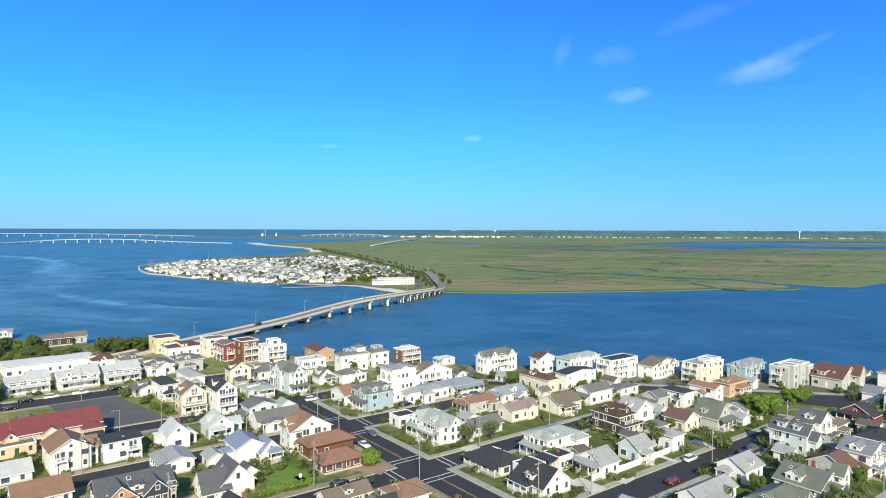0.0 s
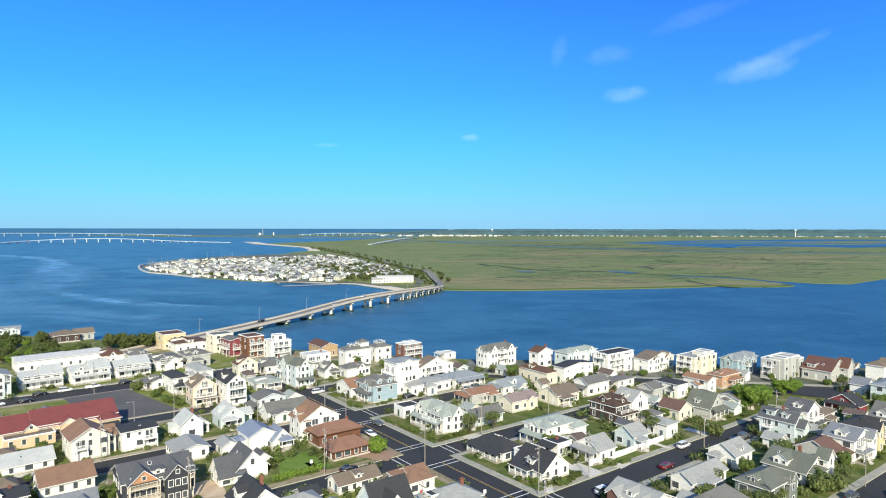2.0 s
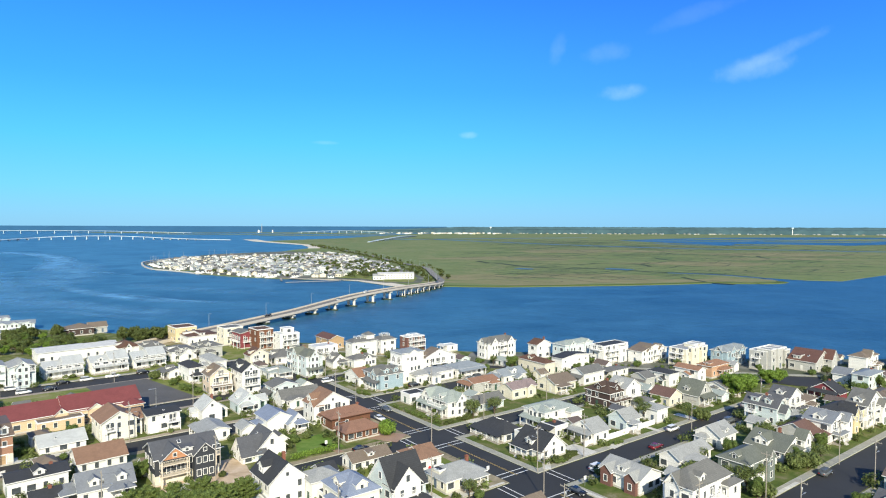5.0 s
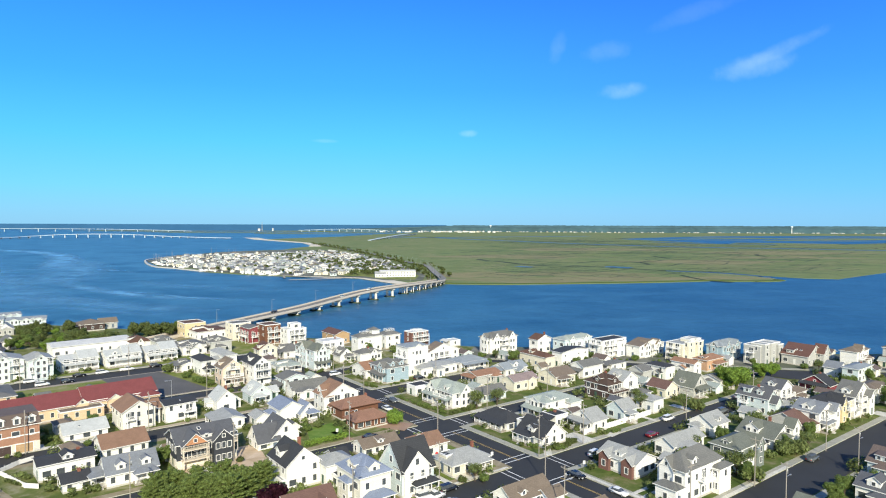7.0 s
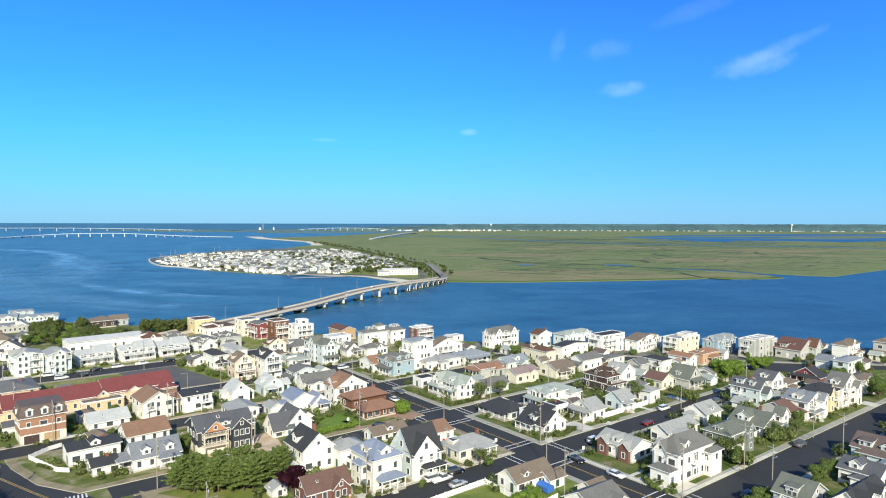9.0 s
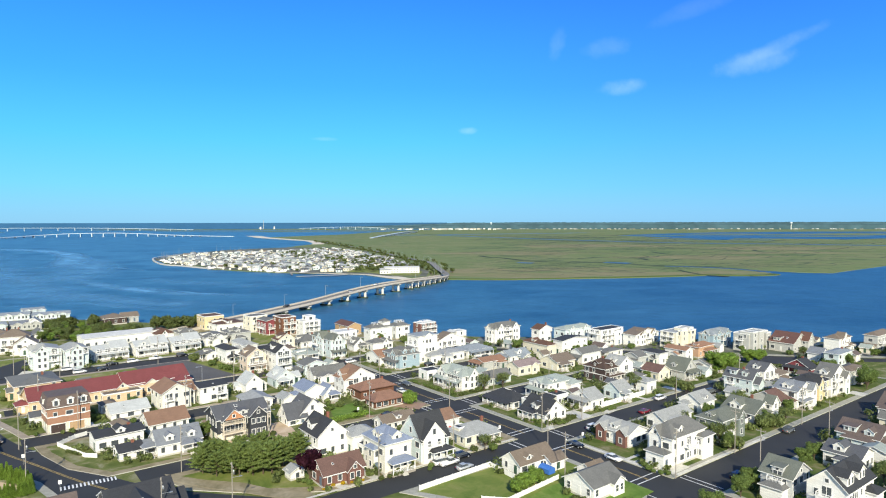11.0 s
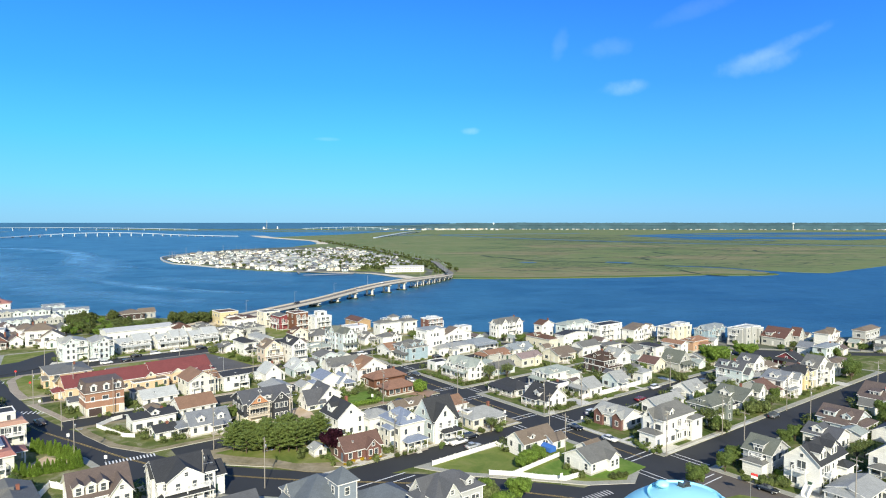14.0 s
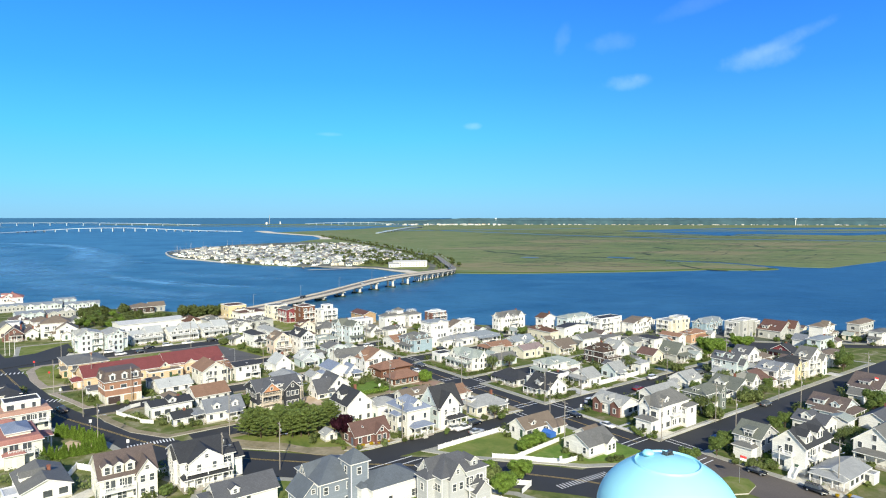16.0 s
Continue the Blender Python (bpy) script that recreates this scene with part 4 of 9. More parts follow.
        for i in range(n):
            px = a + 0.12 + (b - a - 0.24) * i / (n - 1)
            bm = bmesh.new()
            box(bm, px - 0.09, px + 0.09, -depth + 0.01, -depth + 0.19, 0 if zb < 3.6 else zb - 2.6, zb + 1.0)
            part("post", bm, RAW if wall == "black" else TRIM, root).matrix_basis = base
        for i in range(max(1, int((b - a) / 2.6))):
            shared("balcony_door", SLIDER, root, base @ pose(a + (b - a) * (i + 0.5) / max(1, int((b - a) / 2.6)), -0.01, zb + 1.0))
    elif word[0] == "G":
        shared("garage_door", GARAGE, root, base @ pose(float(f[0]) * length, -0.06, 0.0))
    elif word[0] == "O":
        # the darkbrown panel paints the shade of an open garage; tan is timber
        at, ow, oh = float(f[0]) * length, float(f[1]), float(f[2])
        bm = bmesh.new()
        for k in range(4):
            box(bm, at - ow / 2, at + ow / 2, -0.09, -0.03, oh * k / 4 + 0.02, oh * (k + 1) / 4 - 0.02)
        box(bm, at - ow / 2, at + ow / 2, -0.06, -0.02, 0, oh)
        leaf = part("garage_door", bm, WALLS[f[3]], root, "wide timber garage door")
        leaf.matrix_basis = base
        bm = bmesh.new()
        for x0, x1, z0, z1 in ((-ow / 2 - 0.16, -ow / 2, 0, oh), (ow / 2, ow / 2 + 0.16, 0, oh), (-ow / 2 - 0.16, ow / 2 + 0.16, oh, oh + 0.18)):
            box(bm, at + x0, at + x1, -0.14, -0.03, z0, z1)
        part("door_frame", bm, TRIM, leaf)
    elif word[0] == "J":
        at, zj = float(f[0]) * length, float(f[1])
        bm = bmesh.new()
        n = int(zj / 0.18)
        for i in range(n):
            box(bm, at - 0.7, at + 0.7, -0.28 * (n - i) - 1.2, -0.28 * (n - i - 1) - 1.2, max(0, 0.18 * i - 0.3), 0.18 * (i + 1))
        box(bm, at - 0.7, at + 0.7, -1.2, -0.02, zj - 0.25, zj)
        for sg in (-0.7, 0.62):
            prism(bm, [(-1.2 - 0.28 * n, 0.2), (-1.2, zj), (-1.2, zj + 1.0), (-1.2 - 0.28 * n, 1.1)], at + sg, at + sg + 0.08, lambda s, p, q: (s, p, q))
        part("outside_stairs", bm, TRIM, root, "white outside staircase with solid railings").matrix_basis = base


def house(x, y, ang, w, d, e, roof, rise, wall, shade, extras="", z=0.16, name="house"):
    """A house with its near corner at (x, y): w along its bay-side wall, d along its street-side wall, eaves at e.
    extras: words for porches (pl, pr), chimneys (c), decks (k), garages (g), wings (w) and the finer work."""
    global COUNT, NEAR, FAR
    COUNT += 1
    FAR = math.hypot(x + 5, y + 30)
    NEAR = FAR < 125
    SPOTS.append((x, y, ang, w, d))
    rnd = random.Random(COUNT)
    storeys = max(1, min(3, int((e + 0.7) / 2.75)))
    words = f"{WALL_WORDS[wall]} {('', 'one-storey ', 'two-storey ', 'three-storey ')[storeys]}house with {ROOF_WORDS[shade]} {KIND_WORDS[roof]}"
    if name == "garage":
        words = f"small {WALL_WORDS[wall]} garage with {ROOF_WORDS[shade]} roof behind a house"
    root = thing(name, pose(x, y, z, 0, 0, ang), words, name, "houses of the town" if name == "house" else "garages behind the houses")
    mass(root, w, d, e, roof, rise, wall, shade, storeys, rnd, extras)
    # faces: foot of the wall, heading, length, gable
    faces = face_list(w, d, roof)
    for word in extras.split():
        if word[0] == "w":
            # a wing: corner, plan, eaves, roof, rise, colours
            f = word[1:].split(",")
            mass(root, float(f[2]), float(f[3]), float(f[4]), f[5], float(f[6]), f[7] if len(f) > 7 else wall, f[8] if len(f) > 8 else shade, max(1, int((float(f[4]) + 0.7) / 2.75)), rnd, "pr", (float(f[0]), float(f[1])))
            continue
        if word[0] in "DXPBGOJSZ":
            fine_work(root, word, w, d, e, roof, rise, wall, shade, storeys)
            continue
        kind, side = word[0], word[1:2]
        fx, fy, turn, length, gable = faces.get(side, faces["r"])
        base = pose(fx, fy, 0, 0, 0, turn)
        if kind == "p":
            depth, high = 2.0, min(2.9, e - 0.2)
            bm = bmesh.new()
            box(bm, 0.2, length - 0.2, -depth, -0.06, 0.0, 0.5)
            part("porch_deck", bm, TIMBER, root).matrix_basis = base
            bm = bmesh.new()
            prism(bm, [(-depth - 0.3, high), (-0.01, high + 0.75), (-0.01, high + 0.9), (-depth - 0.3, high + 0.15)], 0.0, length, lambda s, p, q: (s, p, q))
            part("porch_roof", bm, ROOFS[shade], root).matrix_basis = base
            count = max(2, int(length / 2.4) + 1)
            for i in range(count):
                bm = bmesh.new()
                px = 0.35 + (length - 0.7) * i / (count - 1)
                box(bm, px - 0.09, px + 0.09, -depth + 0.05, -depth + 0.23, 0.5, high + 0.05)
                part("post", bm, TRIM, root).matrix_basis = base
            bm = bmesh.new()
            box(bm, 0.35, length - 0.35, -depth + 0.1, -depth + 0.16, 1.3, 1.38)
            box(bm, 0.35, length - 0.35, -depth + 0.1, -depth + 0.16, 0.62, 0.68)
            for i in range(int(length / 0.28)):
                box(bm, 0.4 + i * 0.28, 0.46 + i * 0.28, -depth + 0.11, -depth + 0.15, 0.68, 1.3)
            part("railing", bm, TRIM, root).matrix_basis = base
            bm = bmesh.new()
            for i in range(3):
                box(bm, length / 2 - 0.7, length / 2 + 0.7, -depth - 0.3 * (3 - i), -depth - 0.3 * (2 - i), 0.0, 0.17 * (i + 1) - 0.02)
            part("steps", bm, KERB, root).matrix_basis = base
        elif kind == "k":
            # roof deck or balcony rail
            bm = bmesh.new()
            z0 = e + rise * 0.75
            for a, b, c, f in ((w * 0.25, w * 0.75, d * 0.3, d * 0.3 + 0.08), (w * 0.25, w * 0.75, d * 0.7, d * 0.7 + 0.08), (w * 0.25, w * 0.25 + 0.08, d * 0.3, d * 0.7), (w * 0.75, w * 0.75 + 0.08, d * 0.3, d * 0.7)):
                box(bm, a, b, c, f, z0 + 0.95, z0 + 1.05)
                box(bm, a, b, c, f, z0 + 0.3, z0 + 0.4)
            for px in (0.25, 0.42, 0.58, 0.75):
                for py in (0.3, 0.7):
                    box(bm, w * px - 0.06, w * px + 0.06, d * py - 0.06, d * py + 0.06, z0 - 0.2, z0 + 1.05)
            box(bm, w * 0.25, w * 0.75, d * 0.3, d * 0.7, z0 - 0.3, z0)
            part("roof_deck", bm, TRIM, root)
        elif kind == "c":
            px, py = w * rnd.uniform(0.5, 0.85), d * rnd.uniform(0.45, 0.6)
            bm = bmesh.new()
            top = e + rise + 0.45
            box(bm, px - 0.32, px + 0.32, py - 0.32, py + 0.32, e - 0.5, top)
            box(bm, px - 0.4, px + 0.4, py - 0.4, py + 0.4, top, top + 0.12)
            for o in (-0.14, 0.14):
                box(bm, px + o - 0.08, px + o + 0.08, py - 0.08, py + 0.08, top + 0.12, top + 0.3)
            part("chimney", bm, BRICK, root)
        elif kind == "g":
            shared("garage_door", GARAGE, root, base @ pose(min(2.0, length * 0.3), -0.02, 0.0))
    return root


# the town, from the bayfront to the boulevard
house(-137.2, 299.4, 41, 10.8, 11.7, 7.3, "flat", 0, "yellow", "brown", "Pr,0.30,0.95 w3.9,-2.4,3.4,2.8,3.4,flat,1.0")
house(-127.7, 291.6, 41, 15.2, 14.0, 4.2, "hip", 0.7, "white", "brown", "Dl,0.37,1.7,1.1,shed Dr,0.47,2.6,1.1,shed")
house(-110.1, 291.9, 41, 9.9, 9.0, 8.5, "flat", 0, "cream", "grey", "Pr,0.30,0.95 Br,0.10,0.60,4.5")
house(-99.0, 283.3, 41, 7.3, 10.8, 7.5, "gv", 0.8, "red", "grey", "Bl,.1,.9,3.3 Br,.1,.9,3.3")
house(-90.2, 279.9, 41, 8.2, 10.0, 9.7, "flat", 0, "brick", "brown", "Br,.1,.9,3.2 Br,.1,.9,6.2")
house(-78.6, 276.5, 37, 9.9, 8.2, 8.2, "flat", 0, "white", "white", "Br,.1,.9,3 Br,.1,.9,5.6 w3,2,5,5,10.4,flat,0")
house(-56.3, 281.6, 37, 8.0, 14.0, 4.9, "gv", 1.6, "tan", "rust")
house(-42.3, 260.7, 37, 12.6, 6.4, 7.1, "hip", 1.7, "white", "grey", "w2,-2,7,3,4,flat,0 k w8,1,4,4,9.6,hip,1.4")
house(-30.5, 271.6, 37, 8.2, 7.3, 6.4, "hip", 2, "white", "grey", "k")
house(-18.2, 271.8, 37, 9.9, 6.4, 7.7, "flat", 0, "redbrick", "white", "k Br,.05,.95,3.2 Br,.05,.95,5.6")
house(0.3, 276.6, 37, 6.4, 5.5, 2.8, "flat", 0, "white", "white", "pl")
house(18.4, 259.5, 37, 17.0, 7.3, 7.0, "hip", 2.4, "white", "grey", "Xl,.5,4,2.2,.5 Xr,.2,4,2.4,.8 Xr,.78,4,2.4,.8 c Br,.35,.65,3.4 Br,.35,.65,5.8")
house(40.3, 259.8, 37, 9.0, 5.5, 6.6, "gv", 1.9, "white", "brown", "c")
house(51.7, 254.0, 37, 18.7, 7.3, 7.4, "hip", 1.3, "paleblue", "mint", "Xr,.25,4,1.6,.6 Xr,.78,4,1.6,.6 Br,.4,.65,3.6")
house(67.8, 250.4, 37, 17.0, 7.3, 7.7, "flat", 0, "white", "dark", "Br,.1,.5,3.0 Br,.1,.5,5.4 w9,-1.6,6,1.8,6.8,flat,0 Bl,.1,.9,6")
house(84.4, 250.6, 37, 18.7, 7.0, 5.4, "gv", 2.2, "white", "tan", "Xr,.3,4,1.9,.6 Xr,.75,4,1.9,.6 Br,.4,.65,3.2")
house(101.6, 245.3, 37, 17.0, 8.2, 7.4, "flat", 0, "cream", "lgrey", "Bl,.1,.9,3.0 Bl,.1,.9,5.4 w2,-1.6,4.4,1.8,8.3,flat,0 w10,-1.4,4,1.6,7.8,flat,0 w7.2,0.6,3.2,5,8.6,flat,0 w12.5,1,4,6,8.3,flat,0")
house(119.1, 245.5, 37, 16.1, 7.3, 6.3, "hip", 2, "blue", "bluegrey", "Xl,.5,3.4,2,.4 Xr,.25,3.6,2.2,.7 Xr,.72,3.6,2.2,.7 Br,.4,.6,3.3")
house(132.1, 237.8, 37, 17.8, 7.3, 8.0, "flat", 0, "greyw", "lgrey", "w0.6,-1.6,4.4,6.0,8.9,flat,0 w5.4,-0.5,1.8,1.4,7.4,flat,0,white w7.2,-1.2,4.6,6.4,8.6,flat,0 w12.6,-1.8,4.6,5.6,7.5,flat,0 w16,1,2.6,5,6.6,flat,0 Bl,.2,.7,5.0")
house(150.7, 234.7, 37, 14.3, 10.8, 4.2, "gv", 4, "greyw", "rust", "Dl,.3,3,1.4,shed w8,-3,5.5,4,5.2,gv,3.4 S3,6,.5 S3,4,.5")
house(170.5, 233.2, 37, 13.0, 6.4, 6.4, "hip", 1.7, "white", "tan", "Pr,0.30,0.95 Dr,0.63,2.8,0.8 w6.3,-2.2,4.3,2.8,3.4,hip,1.0 Br,0.10,0.60,3.5 Xr,0.34,4.3,1.8,0.5")
house(189.4, 235.5, 37, 17.8, 5.5, 7.4, "hip", 1.5, "greyw", "tan", "pl Br,0.10,0.60,4.0")
house(191.1, 222.0, 37, 14.0, 5.5, 5.8, "hip", 0.8, "white", "grey", "pl Xr,0.36,4.6,1.0,0.5")
house(-120.1, 253.6, 41, 10.8, 14.0, 4.2, "hip", 1.5, "white", "grey", "Dl,0.51,2.1,1.0,shed Dr,0.50,2.7,1.0,shed w2.7,-2.1,3.8,2.8,3.2,gv,1.0 w-1.6,4.3,2.4,4.3,3.2,hip,0.9 Br,0.10,0.60,2.9 Xr,0.64,3.6,1.0,0.5")
house(-109.8, 259.8, 41, 9.9, 12.0, 5.0, "hip", 1.9, "greyw", "grey", "pl Dl,0.64,1.7,1.0 Dr,0.36,2.3,1.0 w1.9,-2.5,4.2,2.8,3.0,hip,1.0")
house(-82.9, 242.9, 37, 8.2, 6.4, 5.1, "gv", 2.6, "cream", "brown", "Dl,0.62,2.7,1.2,shed Br,0.10,0.60,2.9")
house(-73.5, 248.5, 37, 10.8, 10.0, 2.9, "hip", 2.7, "white", "grey", "pl c Dl,0.40,2.0,1.4")
house(-56.1, 226.5, 37, 7.3, 17.8, 7.9, "hip", 2, "paleblue", "greengrey", "pr Xl,.5,5,2.6,0.6 Xr,.5,4,2.4,0.6 c Bl,.1,.4,4.4")
house(-57.5, 254.5, 37, 10.8, 7.3, 6.5, "flat", 0, "white", "white", "c w5.2,-2.2,4.1,2.8,3.4,hip,1.0 Br,0.10,0.60,3.5")
house(-47.7, 240.7, 37, 6.4, 6.4, 3.1, "gv", 2.7, "white", "grey", "Pr,0.30,0.95 Dl,0.47,2.8,1.4")
house(-39.1, 241.7, 37, 10.8, 6.4, 3.5, "hip", 1.7, "white", "grey", "c Dr,0.62,2.0,0.8,shed Xr,0.62,3.6,1.8,0.5")
house(-17.5, 215.8, 37, 9.9, 8.2, 11.5, "hip", 0.7, "white", "bluegrey", "pl Bl,.05,.95,3.9 Bl,.05,.95,7.4 Xr,.5,3.8,1.1,.4")
house(-10.1, 235.2, 37, 17.0, 5.5, 5.4, "gv", 3.3, "white", "tan", "Br,.2,.7,3 Dl,.5,2.2,0.9")
house(-12.1, 213.7, 37, 17.8, 8.2, 3.7, "hip", 0.8, "white", "lgrey", "w6,-2,4,2.4,3,hip,.8")
house(3.7, 224.9, 37, 13.4, 9.0, 3.5, "hip", 1.7, "white", "bluegrey", "pr")
house(-24.8, 205.6, 37, 9.9, 12.0, 5.6, "hip", 2.4, "blue", "grey", "pl Dr,.3,2,1.3 Dr,.7,2,1.3 Xl,.7,4,2,0.5")
house(-33.3, 212.1, 37, 5.5, 10.8, 3.5, "gu", 2.2, "white", "orange")
house(-84.6, 200.7, 37, 7.9, 8.2, 6.6, "gv", 2.9, "blush", "tan", "Pr,.05,.95,2.0,2.8 Br,.05,.95,3.5 Br,.2,.8,6.2,1.2 Dl,.4,2.2,1.2")
house(-73.1, 200.6, 37, 6.4, 11.7, 8.0, "gv", 2.6, "white", "dark", "Br,.05,.95,3.3 Br,.05,.95,6.2 Dl,.5,2.2,1.4")
house(-108.3, 222.8, 41, 5.5, 8.2, 2.9, "gv", 0.9, "white", "grey", "pl Dl,0.42,1.7,0.8")
house(-98.2, 217.0, 41, 5.5, 11.7, 5.6, "hip", 1.5, "white", "dark", "Pr,.05,.95")
house(-95.1, 234.1, 41, 5.5, 15.2, 4.3, "hip", 1.5, "white", "lgrey", "Pr,0.05,0.60 w-1.9,3.1,2.4,6.7,2.6,gu,0.9")
house(-68.8, 221.0, 37, 9.0, 9.9, 2.8, "hip", 1.0, "white", "mint", "Pr,0.30,0.95 Dl,0.61,2.4,0.9,shed")
house(-59.7, 190.8, 37, 9.0, 7.3, 5.1, "gv", 1.5, "paleblue", "grey", "pl w2.1,-2.4,2.7,2.8,3.2,flat,1.0")
house(-40.9, 166.9, 37, 11.7, 8.2, 5.7, "gv", 3.4, "white", "tanbrown", "Pr,.05,.95 Dl,.4,3.4,1.0 Br,.2,.8,3.6 Xl,.8,3,1.4,.4")
house(-29.3, 151.4, 37, 10.6, 6.1, 2.5, "hip", 2.2, "brick", "clay")
house(-34.9, 161.1, 37, 12.9, 6.4, 3.5, "hip", 2.1, "brick", "clay", "c")
house(-13.4, 187.9, 37, 6.4, 5.5, 3.5, "flat", 0, "white", "dark")
house(-1.0, 173.0, 37, 8.5, 14.3, 4.9, "hip", 2.6, "white", "mint", "pl Xr,.6,4.4,2.5,0.8 Xl,.25,4.5,2.5,0.5 Dl,.7,1.8,1.0 Bl,.4,.9,3.4")
house(5.0, 177.8, 37, 5.5, 5.5, 2.7, "flat", 0, "white", "lgrey", "Pr,0.05,0.60 c")
house(8.5, 179.3, 37, 11.7, 5.5, 2.8, "gu", 1.9, "paleblue", "grey")
house(8.9, 202.7, 37, 11.7, 7.3, 3.5, "gu", 1.1, "greyw", "orange", "pl w7,-1.8,4,2,2.8,hip,.8")
house(20.7, 214.8, 37, 11.7, 7.3, 3.2, "gu", 1.9, "white", "bluegrey", "pl Dr,0.51,2.3,1.1 w4.7,-2.6,5.0,2.8,2.5,gv,1.0")
house(21.6, 193.9, 37, 11.7, 6.5, 3.7, "gu", 1.6, "cream", "pinkgrey", "Xr,.7,3,0.9,.8")
house(38.9, 230.0, 37, 5.5, 15.2, 4.6, "hip", 1.5, "cream", "brown", "Dl,.4,2,1")
house(46.1, 232.5, 37, 17.0, 5.5, 6.2, "gv", 1.0, "white", "dark")
house(37.9, 201.8, 37, 10.8, 9.0, 3.6, "gu", 2.1, "cream", "tan", "Pr,0.05,0.60")
house(50.8, 213.8, 37, 11.7, 6.4, 4.5, "gu", 1.8, "white", "grey", "pl")
house(51.9, 182.3, 37, 9.0, 9.9, 5.2, "hip", 2.9, "darkbrown", "darkbrown", "Dl,.5,2.6,1.4 Dr,.5,2.6,1.4 c Pr,.02,.98 Br,.1,.9,3.3 Z2.9,3.2,trim")
house(58.3, 186.0, 37, 8.2, 7.3, 6.2, "gv", 2.5, "white", "lgrey", "Dl,.5,2.4,1.0 Br,.2,.8,3.4")
house(64.7, 224.9, 37, 9.9, 5.5, 2.9, "hip", 0.8, "white", "grey", "pl c")
house(71.8, 206.6, 37, 5.5, 6.4, 4.6, "gu", 1.6, "greyw", "grey", "pl")
house(81.8, 210.7, 37, 6.4, 9.0, 5.0, "hip", 1.0, "white", "dark", "w-1.4,1.5,2.4,2.9,3.0,gu,0.9")
house(72.6, 185.1, 37, 7.3, 7.3, 3.5, "gv", 2.1, "cream", "redbrown")
house(83.0, 186.7, 37, 8.0, 8.2, 3.6, "gv", 4.1, "greyw", "greengrey", "Dl,.4,1.8,1.1 pr")
house(95.5, 217.8, 37, 5.5, 9.9, 4.8, "gv", 1.1, "white", "orange", "w-1.6,2.9,2.4,4.2,2.9,gu,0.9")
house(104.0, 225.4, 37, 12.6, 6.4, 4.5, "hip", 1.5, "apricot", "orange", "Pr,0.30,0.95 Dl,0.63,2.7,0.7,shed")
house(97.4, 198.2, 37, 6.4, 8.2, 3.1, "gu", 1.5, "white", "grey", "Pr,0.30,0.95 w-2.0,2.9,2.4,2.6,2.5,hip,0.9")
house(50.8, 159.8, 37, 6.4, 6.4, 3.6, "gu", 2.3, "paleblue", "lgrey", "Pr,0.05,0.60")
house(62.7, 168.2, 37, 5.5, 6.4, 4.1, "hip", 1.1, "white", "lgrey")
house(38.8, 149.4, 37, 6.4, 8.2, 3.4, "gu", 2.5, "white", "lgrey", "pl")
house(27.2, 161.2, 37, 13.0, 8.6, 5.3, "hip", 1.6, "white", "mint", "pl w9,-2.2,5,3,4.4,hip,1 Dr,.3,2,0.7,shed Xl,.5,3.6,1.2,0.4")
house(14.2, 150.7, 37, 7.6, 12.4, 2.3, "hip", 2.4, "white", "dark", "pl S4,6,.9 S5,4,.4")
house(22.4, 137.3, 37, 9.1, 10.0, 2.6, "gv", 3.5, "white", "dark", "Pl,.05,.7,2.2,2.5 Dl,.5,2.4,1.2 w3,8,6,5,4.2,flat,0")
house(28.9, 153.6, 37, 5.5, 5.5, 3.7, "flat", 0.0, "white", "dark", "pl c")
house(-136.6, 148.4, 41, 48.7, 13.0, 3.8, "gu", 3, "peach", "red", "w20,-4.2,12,4.4,3.0,flat,0,peach,tan w-3,2,3.2,4.6,2.4,hip,1.2,peach,red w27.5,0.3,21.4,12.4,4.3,gu,3.1,peach,red Xr,.55,3.6,1.6,0.6,cream Xr,.74,4.4,1.5,1.0,cream w43.5,-3.6,5.4,5,3.6,hip,1.3,peach,red")
house(-123.2, 164.9, 41, 10.8, 11.7, 3.1, "flat", 0, "yellow", "tan", "pl w1.5,-2.5,4.0,2.8,2.5,gv,1.0")
house(-150.2, 162.2, 41, 13.4, 18.0, 4.8, "hip", 1.6, "peach", "grey", "Pr,0.05,0.60 c w2.9,-1.6,5.1,2.8,2.9,hip,1.0 w-1.7,2.2,2.4,5.8,2.9,gu,0.9")
house(-155.6, 221.5, 41, 13.4, 10.0, 4.5, "gu", 1.6, "white", "pale", "pr w6.7,0.05,6.6,9.9,5.1,gu,2.4 Br,.03,.97,3.0,1.8")
house(-142.1, 230.2, 41, 13.4, 10.0, 4.8, "gu", 1.7, "white", "pale", "pr w6.7,0.05,6.6,9.9,5.4,gu,2.4 Br,.03,.97,3.0,1.8 Dr,.25,1.8,0.8")
house(-130.4, 240.5, 41, 12.6, 10.0, 4.4, "gu", 2.0, "white", "pale", "pr w6.2,0.05,6.3,9.9,5.0,gu,2.4 Br,.03,.97,3.0,1.8")
house(-175.5, 249.3, 41, 31.9, 14.0, 4.6, "gu", 1.0, "white", "white", "")
house(-148.9, 265.5, 41, 9.0, 12.0, 3.6, "hip", 2.4, "white", "brown", "Dl,0.50,2.3,1.2,shed Xr,0.45,3.0,1.8,0.5")
house(-135.9, 263.6, 41, 8.2, 10.0, 4.3, "hip", 2.2, "greyw", "grey", "Pr,0.05,0.60 Dl,0.52,2.2,1.1 Dr,0.62,1.7,1.1,shed w1.8,-2.4,2.9,2.8,2.6,gv,1.0")
